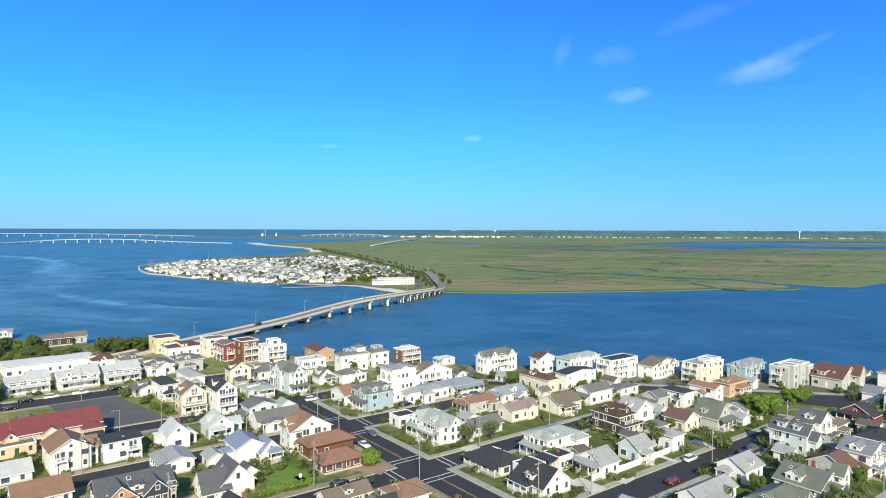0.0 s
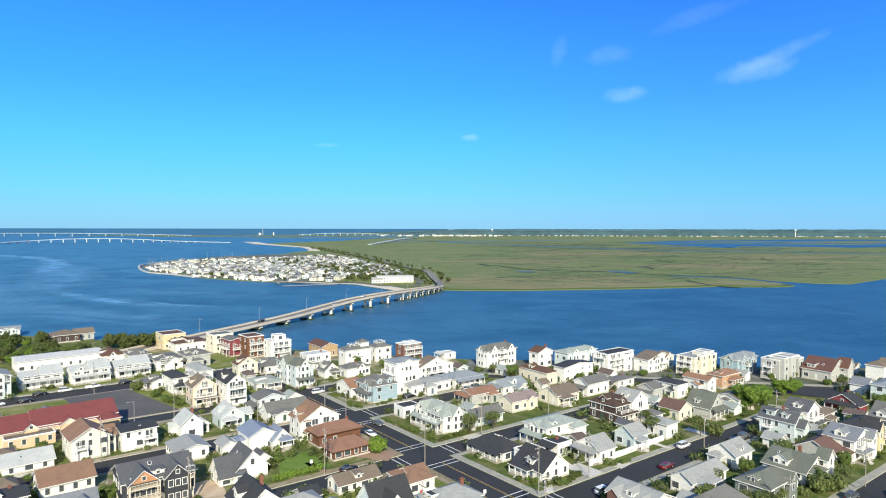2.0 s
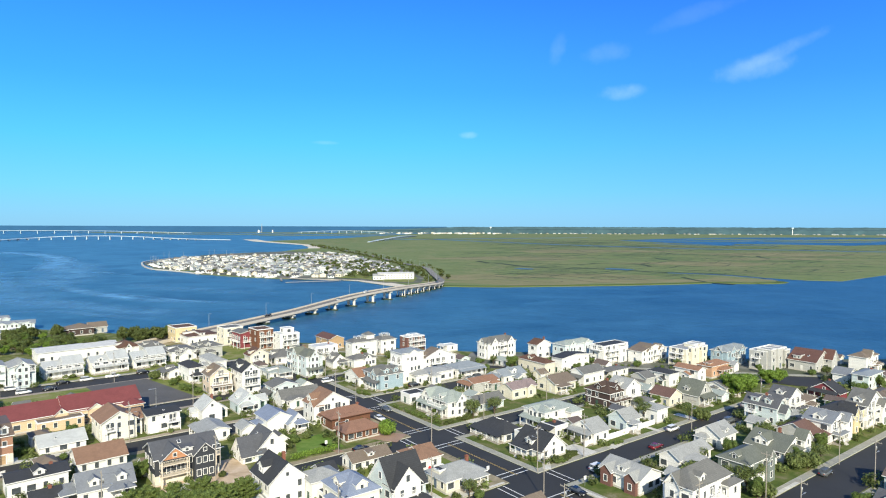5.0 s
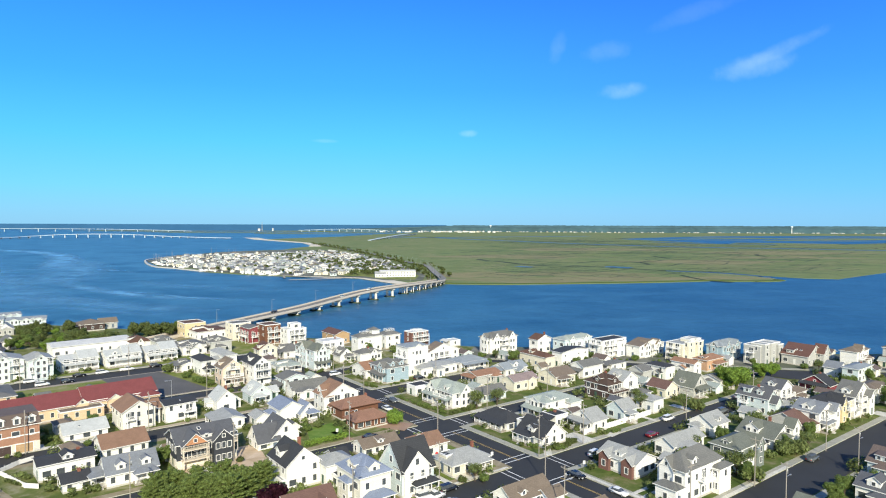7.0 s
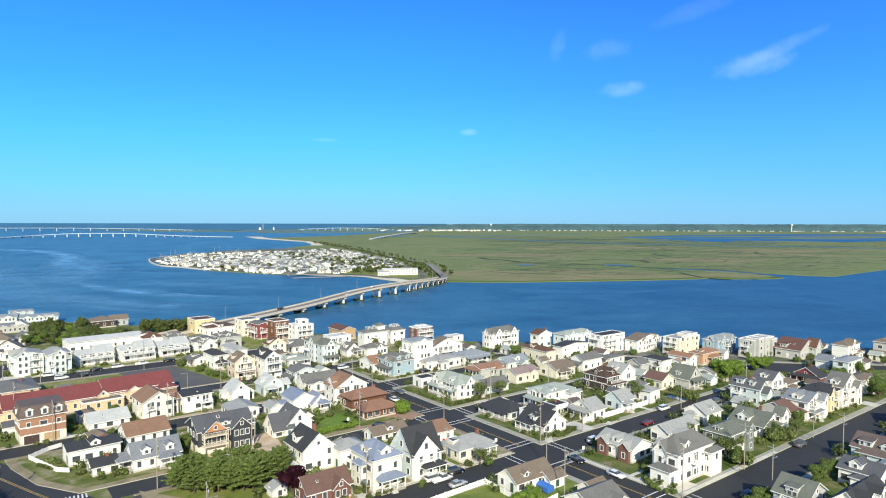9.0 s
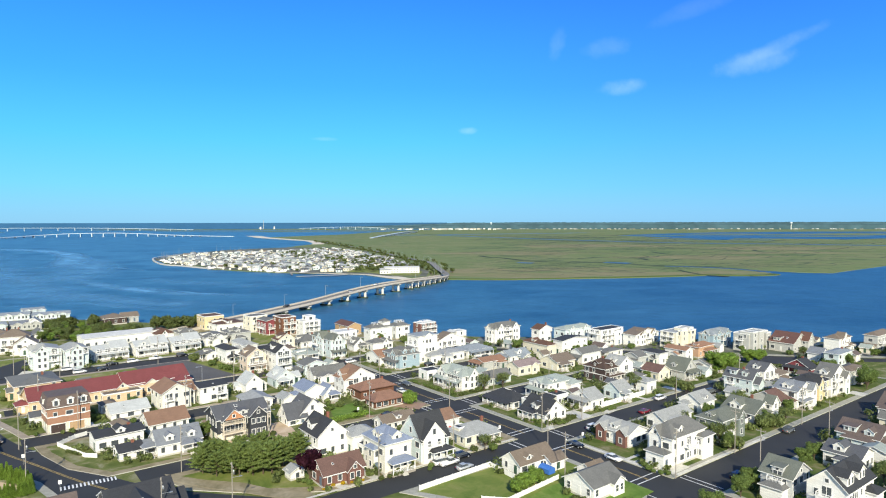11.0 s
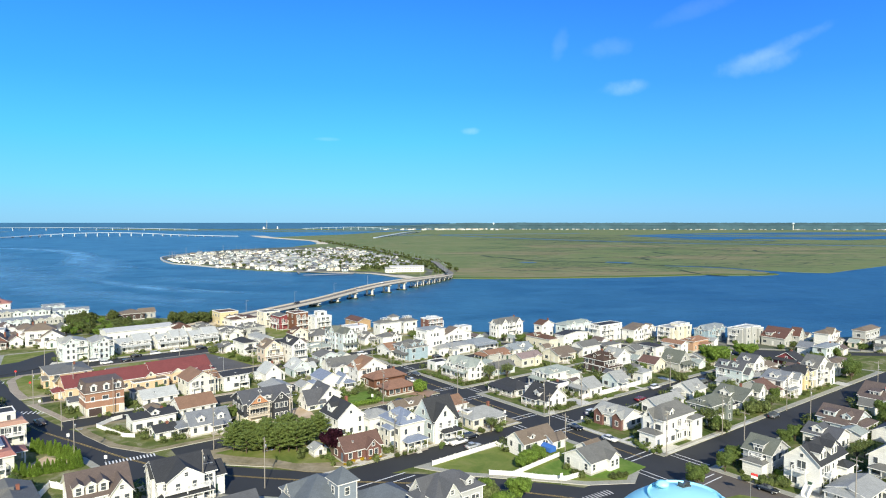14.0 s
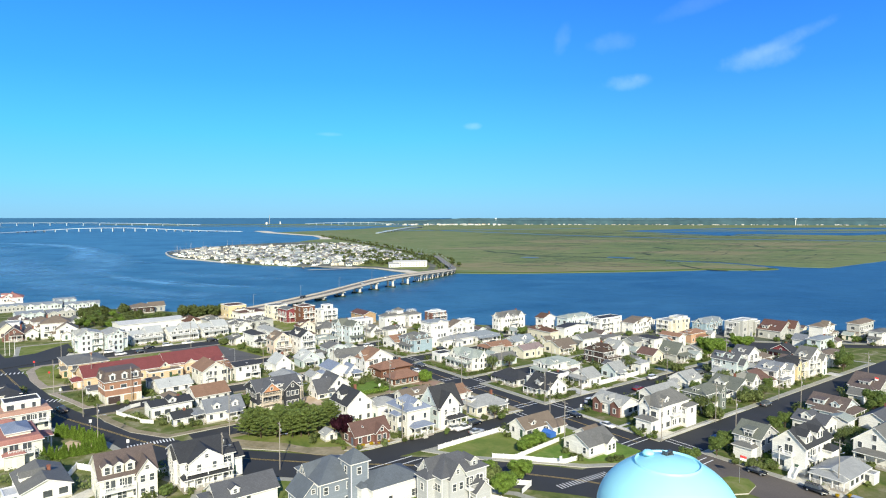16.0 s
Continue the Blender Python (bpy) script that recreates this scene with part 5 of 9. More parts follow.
house(-171.2, 205.2, 41, 9.9, 12.0, 7.7, "gv", 1.3, "paleblue", "lgrey", "Xr,.3,4.4,2.2,0.8 Br,.5,.98,3.2,1.4 Br,.5,.98,6.0,1.4 Gr,.25 Gr,.75 Xl,.5,4,1.8,0.3 Bl,.6,.98,5.8")
house(-159.8, 207.9, 41, 8.2, 12.0, 7.7, "gv", 1.3, "paleblue", "lgrey", "Xr,.5,4.4,2.2,0.8 Br,.05,.3,3.2,1.2 Br,.72,.98,6.0,1.2 Gr,.3 Gr,.72")
house(-119.5, 129.7, 41, 10.8, 9.0, 7.0, "mansard", 3.1, "brickpeach", "taupe", "Z0,2.5,cream Z4.4,4.7,trim Dr,.2,1.7,1.7 Dr,.53,1.7,1.7 Dr,.84,1.7,1.7 Dl,.5,1.7,1.7 Or,.24,3.6,2.3,darkbrown Or,.68,3.8,2.3,tan")
house(-107.4, 141.1, 41, 10.8, 8.0, 2.2, "gu", 2.1, "white", "pale", "S4,2,.3")
house(-96.2, 150.4, 41, 9.0, 11.0, 5.6, "gv", 2.6, "ivory", "tanbrown", "Dr,.8,1.4,.7 Gr,.25 Br,.1,.4,3.3,1.2 w9,2,2,6,4.8,gu,2")
house(-87.2, 158.3, 41, 9.0, 8.0, 5.2, "gu", 0.7, "white", "dark", "Br,.55,.98,2.6,1.4 Gr,.2 S5,2,.3")
house(-75.2, 168.0, 37, 6.0, 7.6, 4.3, "gv", 2.7, "white", "pale", "c w-1.8,4.5,2.0,3.0,2.9,gu,0.9 w6,3,2.6,4,2.6,gv,1.0")
house(-67.2, 177.3, 37, 7.2, 8.0, 3.6, "gv", 2.8, "paleblue", "pale", "Dl,.5,2.2,1.0 Pr,.05,.6 w7.2,2,3,5,2.8,gu,1.4")
house(-55.0, 183.8, 37, 13.4, 5.5, 3.2, "gu", 2.3, "white", "grey", "Pr,0.05,0.60 w1.6,-2.3,5.8,2.8,2.5,gv,1.0")
house(-52.6, 157.0, 37, 7.3, 9.0, 4.5, "gv", 1.9, "white", "blueroof", "w-2,3,2.4,4,2.8,hip,.8")
house(-47.0, 159.0, 37, 5.5, 5.5, 2.8, "gv", 2.8, "white", "blueroof", "Pr,0.30,0.95")
house(-50.1, 138.4, 37, 7.6, 8.6, 2.8, "gv", 3.8, "white", "slate", "w-4.2,-0.6,6,6.9,2.0,gu,3.8 w6.4,4.4,3.6,4,2.6,gv,1.4,white,slate S2,6,.4")
house(-67.6, 150.6, 37, 6.4, 9.9, 3.1, "gv", 1.0, "white", "lgrey", "pl")
house(-90.0, 127.9, 41, 10.8, 9.0, 3.0, "gu", 2.5, "white", "tanbrown")
house(-68.9, 121.7, 37, 14.5, 10.0, 6.3, "gu", 2.6, "black", "slate", "Z0,2.3,cream Xr,.27,5.8,2.5,1.7,orange,n Xr,.74,4.8,2.3,1.8,black,big Br,.06,.5,2.5,1.7 Br,.06,.5,5.0,1.7 Br,.92,1.0,5.0,1.5 Dr,.5,2.6,0.8,shed S6.2,3.6,.5")
house(-80.4, 111.2, 37, 10.8, 8.0, 3.2, "gu", 2.8, "white", "slateblue", "Dr,.28,1.9,1.2 Dr,.78,1.9,1.2 Pr,.5,.98,2,2.6 S2.2,1.6,.4")
house(-86.1, 110.5, 41, 5.5, 7.0, 2.0, "gu", 1.2, "white", "slateblue", "Pr,0.30,0.95")
house(-88.7, 108.5, 41, 5.5, 6.0, 2.2, "gu", 1.3, "white", "dark", "c")
house(-97.8, 114.5, 41, 11.7, 7.0, 3.8, "gu", 0.9, "white", "dark", "c Dr,0.52,2.2,0.8")
house(-39.6, 109.7, 37, 8.2, 9.9, 5.7, "gv", 3.5, "white", "dark", "Dl,.42,2.6,1.5 w-1.0,0.3,1.0,9.3,2.5,flat,0,paleblue,lgrey c")
house(-31.2, 112.4, 37, 7.3, 6.4, 4.7, "hip", 1.6, "white", "lgrey", "w1.2,-4,4.2,4,3.1,flat,0,white,dark")
house(-21.9, 99.6, 37, 7.6, 9.9, 7.1, "hip", 2.8, "ivory", "blueroof", "Pr,.1,.95,2.4,2.9 Dl,.5,2.6,1.2 Dr,.5,2.6,1.2 w-1.2,3,1.4,3.4,5.4,hip,.8")
house(-13.5, 106.3, 37, 8.6, 9.0, 5.7, "gu", 5.4, "paleblue", "dark", "Pr,.25,.98,2.4,2.8 Xr,.42,6.6,3.6,0.6,white,full,e6.3 Br,.12,.68,4.0,1.2")
house(-2.2, 117.4, 37, 11.7, 8.0, 2.8, "hip", 2.1, "cream", "lgrey", "w0.5,3.2,3.2,3,4.2,flat,0,cream,dark Pr,.35,.95,1.8,2.5 c")
house(-9.0, 129.4, 37, 7.3, 8.2, 3.1, "hip", 2, "white", "tanbrown", "w2,2,5,5,3.6,gu,1.4")
house(-24.7, 130.7, 37, 10.8, 5.5, 2.2, "gu", 1.6, "white", "tan", "Dr,.5,1.8,0.8,shed")
house(-34.9, 91.9, 37, 10.4, 6.4, 3.1, "gu", 2.6, "redbrick", "redbrown", "Xr,.72,3.6,1.8,0.9 S3,1.6,.3")
house(9.9, 98.0, 37, 11.5, 6.3, 2.8, "gu", 2.2, "white", "tan", "w8.0,-2.4,5.0,4,2.4,gu,1.2 Dr,.3,1.6,0.7")
house(23.8, 84.5, 37, 10.0, 8.2, 3.0, "gu", 2.2, "white", "grey", "Xr,.75,3.6,1.3,1.0 w7.5,6,5,5,2.4,gu,1.6,white,tan")
house(40.9, 116.5, 37, 8.2, 10.8, 3.6, "gv", 1.8, "white", "lgrey", "w-0.6,0.6,1.4,3.2,3.6,flat,0,redbrick w-0.6,7.2,1.4,3.0,3.6,flat,0,redbrick Xl,.2,3.0,1.3,0.9,redbrick,full Xl,.82,3.0,1.3,0.9,redbrick,full Dl,.5,2,0.8")
house(47.3, 103.0, 37, 14.6, 6.8, 7.0, "hip", 3.1, "white", "grey", "w-2.8,0.4,2.8,5.0,3.6,hip,1,white,grey Xl,.35,3.4,2.3,0.4 Br,.35,.65,4.2 Dr,.3,1.8,1.3 w11,-1.6,5,2,5.6,hip,.8")
house(71.9, 145.6, 37, 8.2, 7.3, 3.5, "gu", 2.3, "white", "lgrey", "Pl,.1,.6,1.8,2.6 Dr,.5,1.8,0.6")
house(54.6, 129.2, 37, 14.3, 5.5, 3.4, "gu", 1.7, "white", "lgrey", "Pr,0.05,0.60")
house(66.8, 119.8, 37, 11.7, 7.3, 5.7, "hip", 2, "greengrey", "greengrey", "Z0.4,2.9,white Xr,.8,3.4,1.8,.8 Dl,.5,1.8,.9")
house(83.8, 136.1, 37, 11.7, 9.9, 2.8, "gv", 2.8, "white", "greengrey", "Dl,.4,3.4,1.3 c Pr,.1,.6 w7,-2,4,2.4,5.2,gv,2 S4,8,.4")
house(97.5, 165.1, 37, 5.5, 9.9, 5.7, "gv", 2.3, "paleblue", "slate", "Dl,.3,2.4,1.4,shed Dl,.7,1.8,1.3 c w1,-2,3.6,2.2,4.6,gv,1.8 Bl,.1,.4,3.2")
house(105.7, 173.1, 37, 8.2, 6.4, 6.6, "gv", 2.4, "white", "slate", "Dl,.5,2.2,1.0 Pr,.05,.95 Br,.1,.9,4.0 w-1.6,1.4,1.8,3.4,6.2,hip,.8")
house(114.0, 178.9, 37, 8.2, 5.5, 3.6, "hip", 1.5, "white", "tan", "Pr,0.05,0.60 w0.9,-2.5,2.6,2.8,2.5,gv,1.0")
house(132.9, 191.0, 37, 6.4, 9.9, 3.0, "gu", 3, "red", "dark", "pl c w-1.6,1.2,2.4,3.2,2.5,hip,0.9")
house(97.1, 147.1, 37, 17.8, 9.0, 3.3, "gu", 2.4, "greyw", "redbrown", "Pr,0.30,0.95")
house(104.4, 149.9, 37, 10.8, 7.3, 5.8, "gv", 2.1, "white", "slateblue", "Dl,.5,2.6,1.0 Pr,.05,.6 Br,.1,.6,3.8 w6.5,-1.8,3.4,2.2,5.8,gv,1.8")
house(114.3, 156.7, 37, 9.9, 8.2, 6.3, "hip", 2.2, "yellow", "dark", "Dr,.5,2.2,1.1 Br,.5,.95,3.9 Xr,.25,3.4,2,0.7")
house(123.5, 163.3, 37, 12.0, 5.5, 6.9, "gv", 3.5, "white", "grey", "Br,.05,.5,3.2 Br,.05,.5,5.5 w7,-1.8,4,2.4,6,gv,1.8 Dl,.5,2.4,1.1")
house(140.7, 179.3, 37, 12.6, 5.5, 5.0, "hip", 0.9, "white", "tan", "Pr,0.30,0.95 Xr,0.31,4.1,1.1,0.5")
house(151.1, 214.4, 37, 7.3, 5.5, 3.9, "gv", 2, "white", "slateblue", "Pr,0.30,0.95")
house(153.0, 206.0, 37, 14.0, 5.5, 5.4, "hip", 0.8, "paleblue", "bluegrey", "c")
house(65.5, 83.3, 37, 8.6, 6.6, 5.3, "gv", 2.6, "shingle", "greengrey", "w-2.6,0.8,2.7,4.6,3.2,hip,1,white,grey Dl,.5,2.4,1.1,shed Bl,.3,.8,4.2")
house(71.2, 73.8, 37, 13.5, 7.6, 6.6, "gu", 3.3, "white", "dark", "Dr,.2,3.4,1.7 Dr,.62,3.2,1.6 Bl,.3,.7,4.4 Jl,.8,1.7 w9,-2,4,3,4.4,hip,1 Br,.1,.4,3.9")
house(90.4, 98.6, 37, 8.2, 8.2, 3.7, "gv", 1.8, "white", "slate", "Dl,.4,2.6,1.2 w-2,1,2.2,4,2.7,hip,.8")
house(103.8, 111.6, 37, 10.0, 9.9, 3.6, "gv", 2.6, "paleblue", "taupe", "Dl,.3,3,1.3,shed Dl,.75,2.2,1.0 Pr,.05,.95 w-1.8,1,2,7,2.8,hip,.8")
house(76.2, 65.7, 37, 11.0, 7.5, 2.8, "gu", 1.2, "white", "lgrey", "Pl,.02,.98,2.2,2.5 w8,-2,3,2.6,2.3,flat,0")
house(94.3, 77.0, 37, 21.4, 9.0, 5.3, "gu", 3.8, "white", "grey", "Pl,.1,.9 Dr,.3,2.4,1.4 w12,-2.4,6,3,4,hip,1")
house(131.2, 136.6, 37, 14.0, 9.0, 2.9, "gv", 3.4, "greyw", "taupe", "Dl,.5,3,1.4,shed Pl,.1,.9")
house(110.5, 103.0, 37, 22.2, 7.0, 2.7, "gu", 2, "white", "slate", "c")
house(-82.7, 58.1, 37, 10.8, 11.0, 5.9, "gu", 3.6, "ivory", "taupe", "Dr,.14,1.9,1.7 Dr,.34,1.9,1.7 Dr,.54,1.9,1.7 Xr,.82,4.0,2.6,0.9 Br,.04,.62,3.2,1.4 Z3.0,3.25,trim")
house(-69.7, 66.7, 37, 11.7, 10.8, 6.1, "gu", 2.7, "white", "dark", "Xr,.45,7.4,2.4,1.4 Pr,.0,.9,2.6,2.8 Br,.05,.85,3.9,2.4 Xl,.5,4.6,2.1,0.5 w10,1,4,7,4.4,gu,2")
house(-98.8, 58.1, 41, 9.0, 14.0, 3.0, "gv", 1.8, "white", "grey", "Dl,.5,2.4,0.9 w-3,1,3.4,5,2.8,flat,0,white,white c")
house(-117.4, 77.9, 41, 9.0, 14.0, 5.4, "mansard", 1.1, "ivory", "redroof", "w2,2.4,5,9,7.4,hip,1,ivory,blueroof Bl,.3,.6,3.2 Br,.2,.8,3.2 w1,-1.8,4,2,3.2,hip,.8,ivory,redroof")
house(-132.1, 98.4, 41, 12.6, 10.0, 5.6, "mansard", 0.9, "ivory", "peachroof", "w2,2,8.5,6,8.8,flat,0,ivory,dark w-0.4,-1.6,4,1.8,4.4,hip,.8,ivory,redroof Br,.5,.95,3.2")
house(-152.5, 127.7, 41, 6.4, 12.0, 3.1, "hip", 1.7, "cream", "dark", "Pr,0.30,0.95 Dl,0.41,2.3,0.8,shed w-1.5,2.8,2.4,5.1,2.5,flat,0.9")
house(-36.9, 54.8, 37, 10.5, 11.0, 6.2, "hip", 3.2, "steel", "steelroof", "w6.2,-1.6,4.0,4.4,9.4,hip,2.4 w-3.5,1.0,5,6.5,4.0,gv,2.6 Xl,.4,4,2.4,0.4 w8.5,2,4,6,5.2,hip,1.2")
house(-26.5, 56.0, 37, 11.7, 8.0, 4.6, "hip", 2.3, "white", "steelroof", "w-1.4,2,1.6,4,4.6,hip,.7")
house(-12.5, 54.7, 37, 11.7, 8.5, 7.5, "hip", 2.8, "shingle", "slate", "Xl,.4,4,2.6,0.5 Xr,.3,3.8,2.6,0.7 Dr,.75,2,1.3 w-1.8,2.5,3.6,3.6,7.0,hip,1.6 Br,.5,.95,4.2 w7,-2.4,4,2.8,3.8,gv,1.8")
house(-57.4, 54.6, 37, 12.6, 7.3, 3.0, "gu", 2.3, "white", "slate", "Dr,.3,1.8,1 w-2,1.6,2.4,4,2.8,hip,.8")
house(-237.7, 253.7, 30, 7.3, 10.0, 4.7, "flat", 0, "white", "lgrey", "pl")
house(-220.3, 230.4, 30, 7.3, 10.0, 3.5, "gv", 3, "redbrick", "taupe", "Pr,0.30,0.95 c w-1.4,1.3,2.4,4.2,2.5,gu,0.9")
house(-207.9, 237.3, 30, 12.6, 11.0, 7.2, "hip", 3, "white", "tan", "Pr,0.30,0.95 c w5.9,-1.6,5.1,2.8,3.4,hip,1.0 Br,0.10,0.60,3.9")
house(-198.5, 234.4, 30, 9.0, 9.0, 4.9, "gv", 3, "white", "tan", "w2.3,-1.7,3.9,2.8,2.9,gv,1.0 w-1.4,1.4,2.4,3.4,2.9,hip,0.9")
house(-277.0, 328.8, 30, 21.4, 12.0, 3.0, "gu", 1.3, "paleblue", "bluegrey", "Xr,.2,4.5,1.1,.5 Xr,.5,4.5,1.1,.5 Xr,.8,4.5,1.1,.5")
house(-254.5, 335.9, 30, 19.6, 12.0, 2.7, "gu", 1.3, "paleblue", "bluegrey", "Xr,.2,4.5,1.1,.5 Xr,.5,4.5,1.1,.5 Xr,.8,4.5,1.1,.5")
house(-301.5, 343.7, 30, 12.6, 12.0, 5.9, "hip", 3, "white", "redroof", "c Dl,0.54,2.2,1.5 Dr,0.44,2.6,1.5 w3.0,-2.5,5.1,2.8,3.4,gv,1.0 Xr,0.30,4.1,1.8,0.5")
house(-236.7, 304.2, 30, 5.5, 8.0, 3.7, "gv", 2.3, "white", "lgrey", "pl Dl,0.59,2.2,1.1,shed")
house(-43.4, 96.4, 37, 3.4, 3.2, 1.9, "gv", 0.9, "white", "lgrey", "")
house(-200.8, 316.9, 41, 11.7, 12.0, 3.6, "hip", 2.2, "darkbrown", "tan", "w-7,2,8,8,3,hip,1.8,darkbrown,tan w10,3,9,7,3.4,gu,2.2,greyw,tan")
house(-267.9, 348.8, 41, 11.7, 12.0, 3.6, "gu", 1.3, "paleblue", "bluegrey", "Xr,.2,4.5,1.1,.5 Xr,.5,4.5,1.1,.5 Xr,.8,4.5,1.1,.5")
house(-248.1, 340.1, 41, 10.8, 10.0, 2.6, "gu", 1.3, "paleblue", "bluegrey", "Xr,.2,4.5,1.1,.5 Xr,.5,4.5,1.1,.5 Xr,.8,4.5,1.1,.5")
house(-286.2, 319.6, 41, 14.3, 12.0, 3.2, "gu", 1.3, "greyw", "bluegrey", "Xr,.2,4.5,1.1,.5 Xr,.5,4.5,1.1,.5 Xr,.8,4.5,1.1,.5")
house(-252.3, 286.4, 41, 13.4, 14.0, 3.8, "gu", 1.3, "paleblue", "bluegrey", "Xr,.2,4.5,1.1,.5 Xr,.5,4.5,1.1,.5 Xr,.8,4.5,1.1,.5")
house(-242.0, 298.1, 41, 14.3, 12.0, 3.3, "gu", 1.3, "greyw", "slateblue", "Xr,.2,4.5,1.1,.5 Xr,.5,4.5,1.1,.5 Xr,.8,4.5,1.1,.5")
house(-225.2, 306.2, 41, 8.2, 12.0, 4.4, "flat", 0, "white", "white", "Br,.05,.95,2.9 Bl,.05,.95,2.9")
house(-239.9, 263.4, 41, 8.2, 11.0, 4.2, "hip", 2.2, "white", "taupe", "pl Dr,0.59,2.6,1.1 w2.7,-2.3,3.2,2.8,2.5,hip,1.0 w-1.4,4.7,2.4,4.5,2.5,gu,0.9")
house(-220.7, 252.1, 41, 8.2, 11.0, 5.5, "hip", 2.2, "white", "tan", "pl c w1.0,-2.5,2.8,2.8,3.3,hip,1.0 Br,0.10,0.60,3.0")
house(-209.5, 266.6, 41, 5.5, 9.0, 3.9, "gv", 2, "white", "grey", "pl w-1.8,3.4,2.4,3.6,2.5,hip,0.9")
house(-213.5, 234.5, 41, 5.5, 8.0, 3.3, "gv", 2, "white", "taupe", "pl c")
house(-207.9, 249.0, 41, 8.2, 12.0, 4.0, "gv", 3, "white", "grey", "Pr,0.30,0.95 w1.6,-1.8,2.9,2.8,2.5,gv,1.0")
house(-229.7, 240.2, 41, 5.5, 11.0, 4.5, "gv", 2.3, "cream", "grey", "pl")
house(-128.5, 136.5, 41, 4.7, 4.2, 2.6, "gu", 1.1, "white", "slate", "g", name="garage")
house(78.0, 131.9, 37, 3.9, 5.8, 2.5, "hip", 1.3, "white", "dark", "g", name="garage")
house(5.7, 247.7, 37, 5.0, 4.8, 2.7, "gv", 1.1, "paleblue", "taupe", "g", name="garage")
house(7.5, 189.3, 37, 4.9, 4.5, 2.6, "gv", 1.1, "cream", "mint", "g", name="garage")
house(147.5, 254.7, 37, 4.3, 4.7, 2.7, "gv", 1.0, "white", "taupe", "g", name="garage")
house(-90.3, 220.4, 41, 4.8, 4.5, 2.5, "hip", 1.0, "cream", "mint", "g", name="garage")
house(64.7, 236.0, 37, 4.6, 5.8, 2.8, "gv", 1.4, "white", "taupe", "g", name="garage")
house(-136.4, 175.8, 41, 3.9, 5.5, 2.5, "gu", 1.2, "greyw", "grey", "g", name="garage")
house(90.0, 159.2, 37, 4.3, 4.4, 2.8, "gv", 1.2, "white", "lgrey", "g", name="garage")
house(106.7, 166.0, 37, 3.6, 4.1, 2.4, "gv", 1.5, "cream", "lgrey", "g", name="garage")
house(53.6, 172.4, 37, 3.6, 5.1, 2.5, "gv", 1.0, "cream", "slate", "g", name="garage")
house(171.1, 251.1, 37, 4.2, 4.8, 2.8, "gv", 1.1, "cream", "taupe", "g", name="garage")
house(91.3, 207.4, 37, 3.7, 5.9, 2.4, "hip", 1.0, "white", "slate", "g", name="garage")
house(69.4, 198.2, 37, 5.1, 5.0, 2.5, "gv", 1.3, "white", "mint", "g", name="garage")
house(118.3, 236.7, 37, 3.6, 4.3, 2.9, "gv", 1.0, "white", "lgrey", "g", name="garage")
house(121.6, 129.9, 37, 3.6, 4.3, 2.8, "gv", 1.5, "cream", "grey", "g", name="garage")
house(-113.6, 147.6, 41, 4.1, 4.6, 2.7, "hip", 0.9, "white", "tan", "g", name="garage")
house(35.4, 158.9, 37, 3.9, 4.7, 2.9, "gu", 0.9, "white", "taupe", "g", name="garage")
house(-65.2, 138.3, 37, 4.6, 5.1, 2.5, "gu", 1.4, "white", "slate", "g", name="garage")
house(27.7, 206.6, 37, 4.9, 4.6, 2.6, "hip", 1.4, "white", "lgrey", "g", name="garage")
house(128.1, 182.1, 37, 4.9, 5.3, 2.5, "gv", 1.1, "white", "taupe", "g", name="garage")
house(52.0, 119.9, 37, 4.5, 4.7, 2.5, "gv", 1.1, "white", "lgrey", "g", name="garage")
house(-14.2, 125.9, 37, 4.3, 4.6, 2.8, "gv", 1.0, "white", "tan", "g", name="garage")
house(-98.5, 170.7, 41, 4.1, 4.3, 2.5, "gu", 0.9, "greyw", "dark", "g", name="garage")
house(145.0, 195.1, 37, 4.4, 4.3, 2.6, "gu", 1.3, "white", "slate", "g", name="garage")
house(-26.7, 223.7, 37, 5.0, 4.6, 2.5, "hip", 1.1, "white", "tan", "g", name="garage")
house(183.8, 232.0, 37, 4.4, 4.3, 2.7, "gv", 1.2, "cream", "mint", "g", name="garage")
house(24.1, 246.1, 37, 4.1, 5.2, 2.4, "gv", 1.1, "white", "mint", "g", name="garage")
house(201.5, 235.5, 37, 4.5, 4.2, 2.5, "hip", 1.1, "paleblue", "dark", "g", name="garage")
house(63.6, 181.7, 37, 4.9, 4.7, 2.7, "hip", 1.2, "white", "grey", "g", name="garage")
house(106.0, 203.3, 37, 4.7, 4.3, 2.4, "gu", 1.2, "white", "grey", "g", name="garage")
house(51.5, 224.7, 37, 5.0, 4.3, 2.6, "gu", 1.2, "cream", "tan", "g", name="garage")
house(100.6, 104.5, 37, 4.5, 5.4, 2.8, "gu", 0.9, "white", "mint", "g", name="garage")
house(-74.3, 127.8, 37, 3.8, 4.1, 2.5, "gu", 1.3, "white", "tan", "g", name="garage")
house(146.4, 144.7, 37, 3.6, 4.3, 2.6, "gv", 1.0, "white", "tan", "g", name="garage")
house(92.9, 191.5, 37, 4.6, 4.0, 2.4, "gv", 1.0, "paleblue", "mint", "g", name="garage")
house(167.5, 217.2, 37, 5.0, 4.8, 2.8, "gu", 1.3, "cream", "taupe", "g", name="garage")
house(-98.4, 126.2, 41, 3.9, 5.7, 2.9, "hip", 1.4, "cream", "tan", "g", name="garage")
house(-53.2, 203.0, 37, 4.9, 5.0, 2.6, "gv", 1.4, "white", "mint", "g", name="garage")
house(-5.0, 195.4, 37, 4.9, 4.9, 2.7, "gv", 1.0, "white", "grey", "g", name="garage")
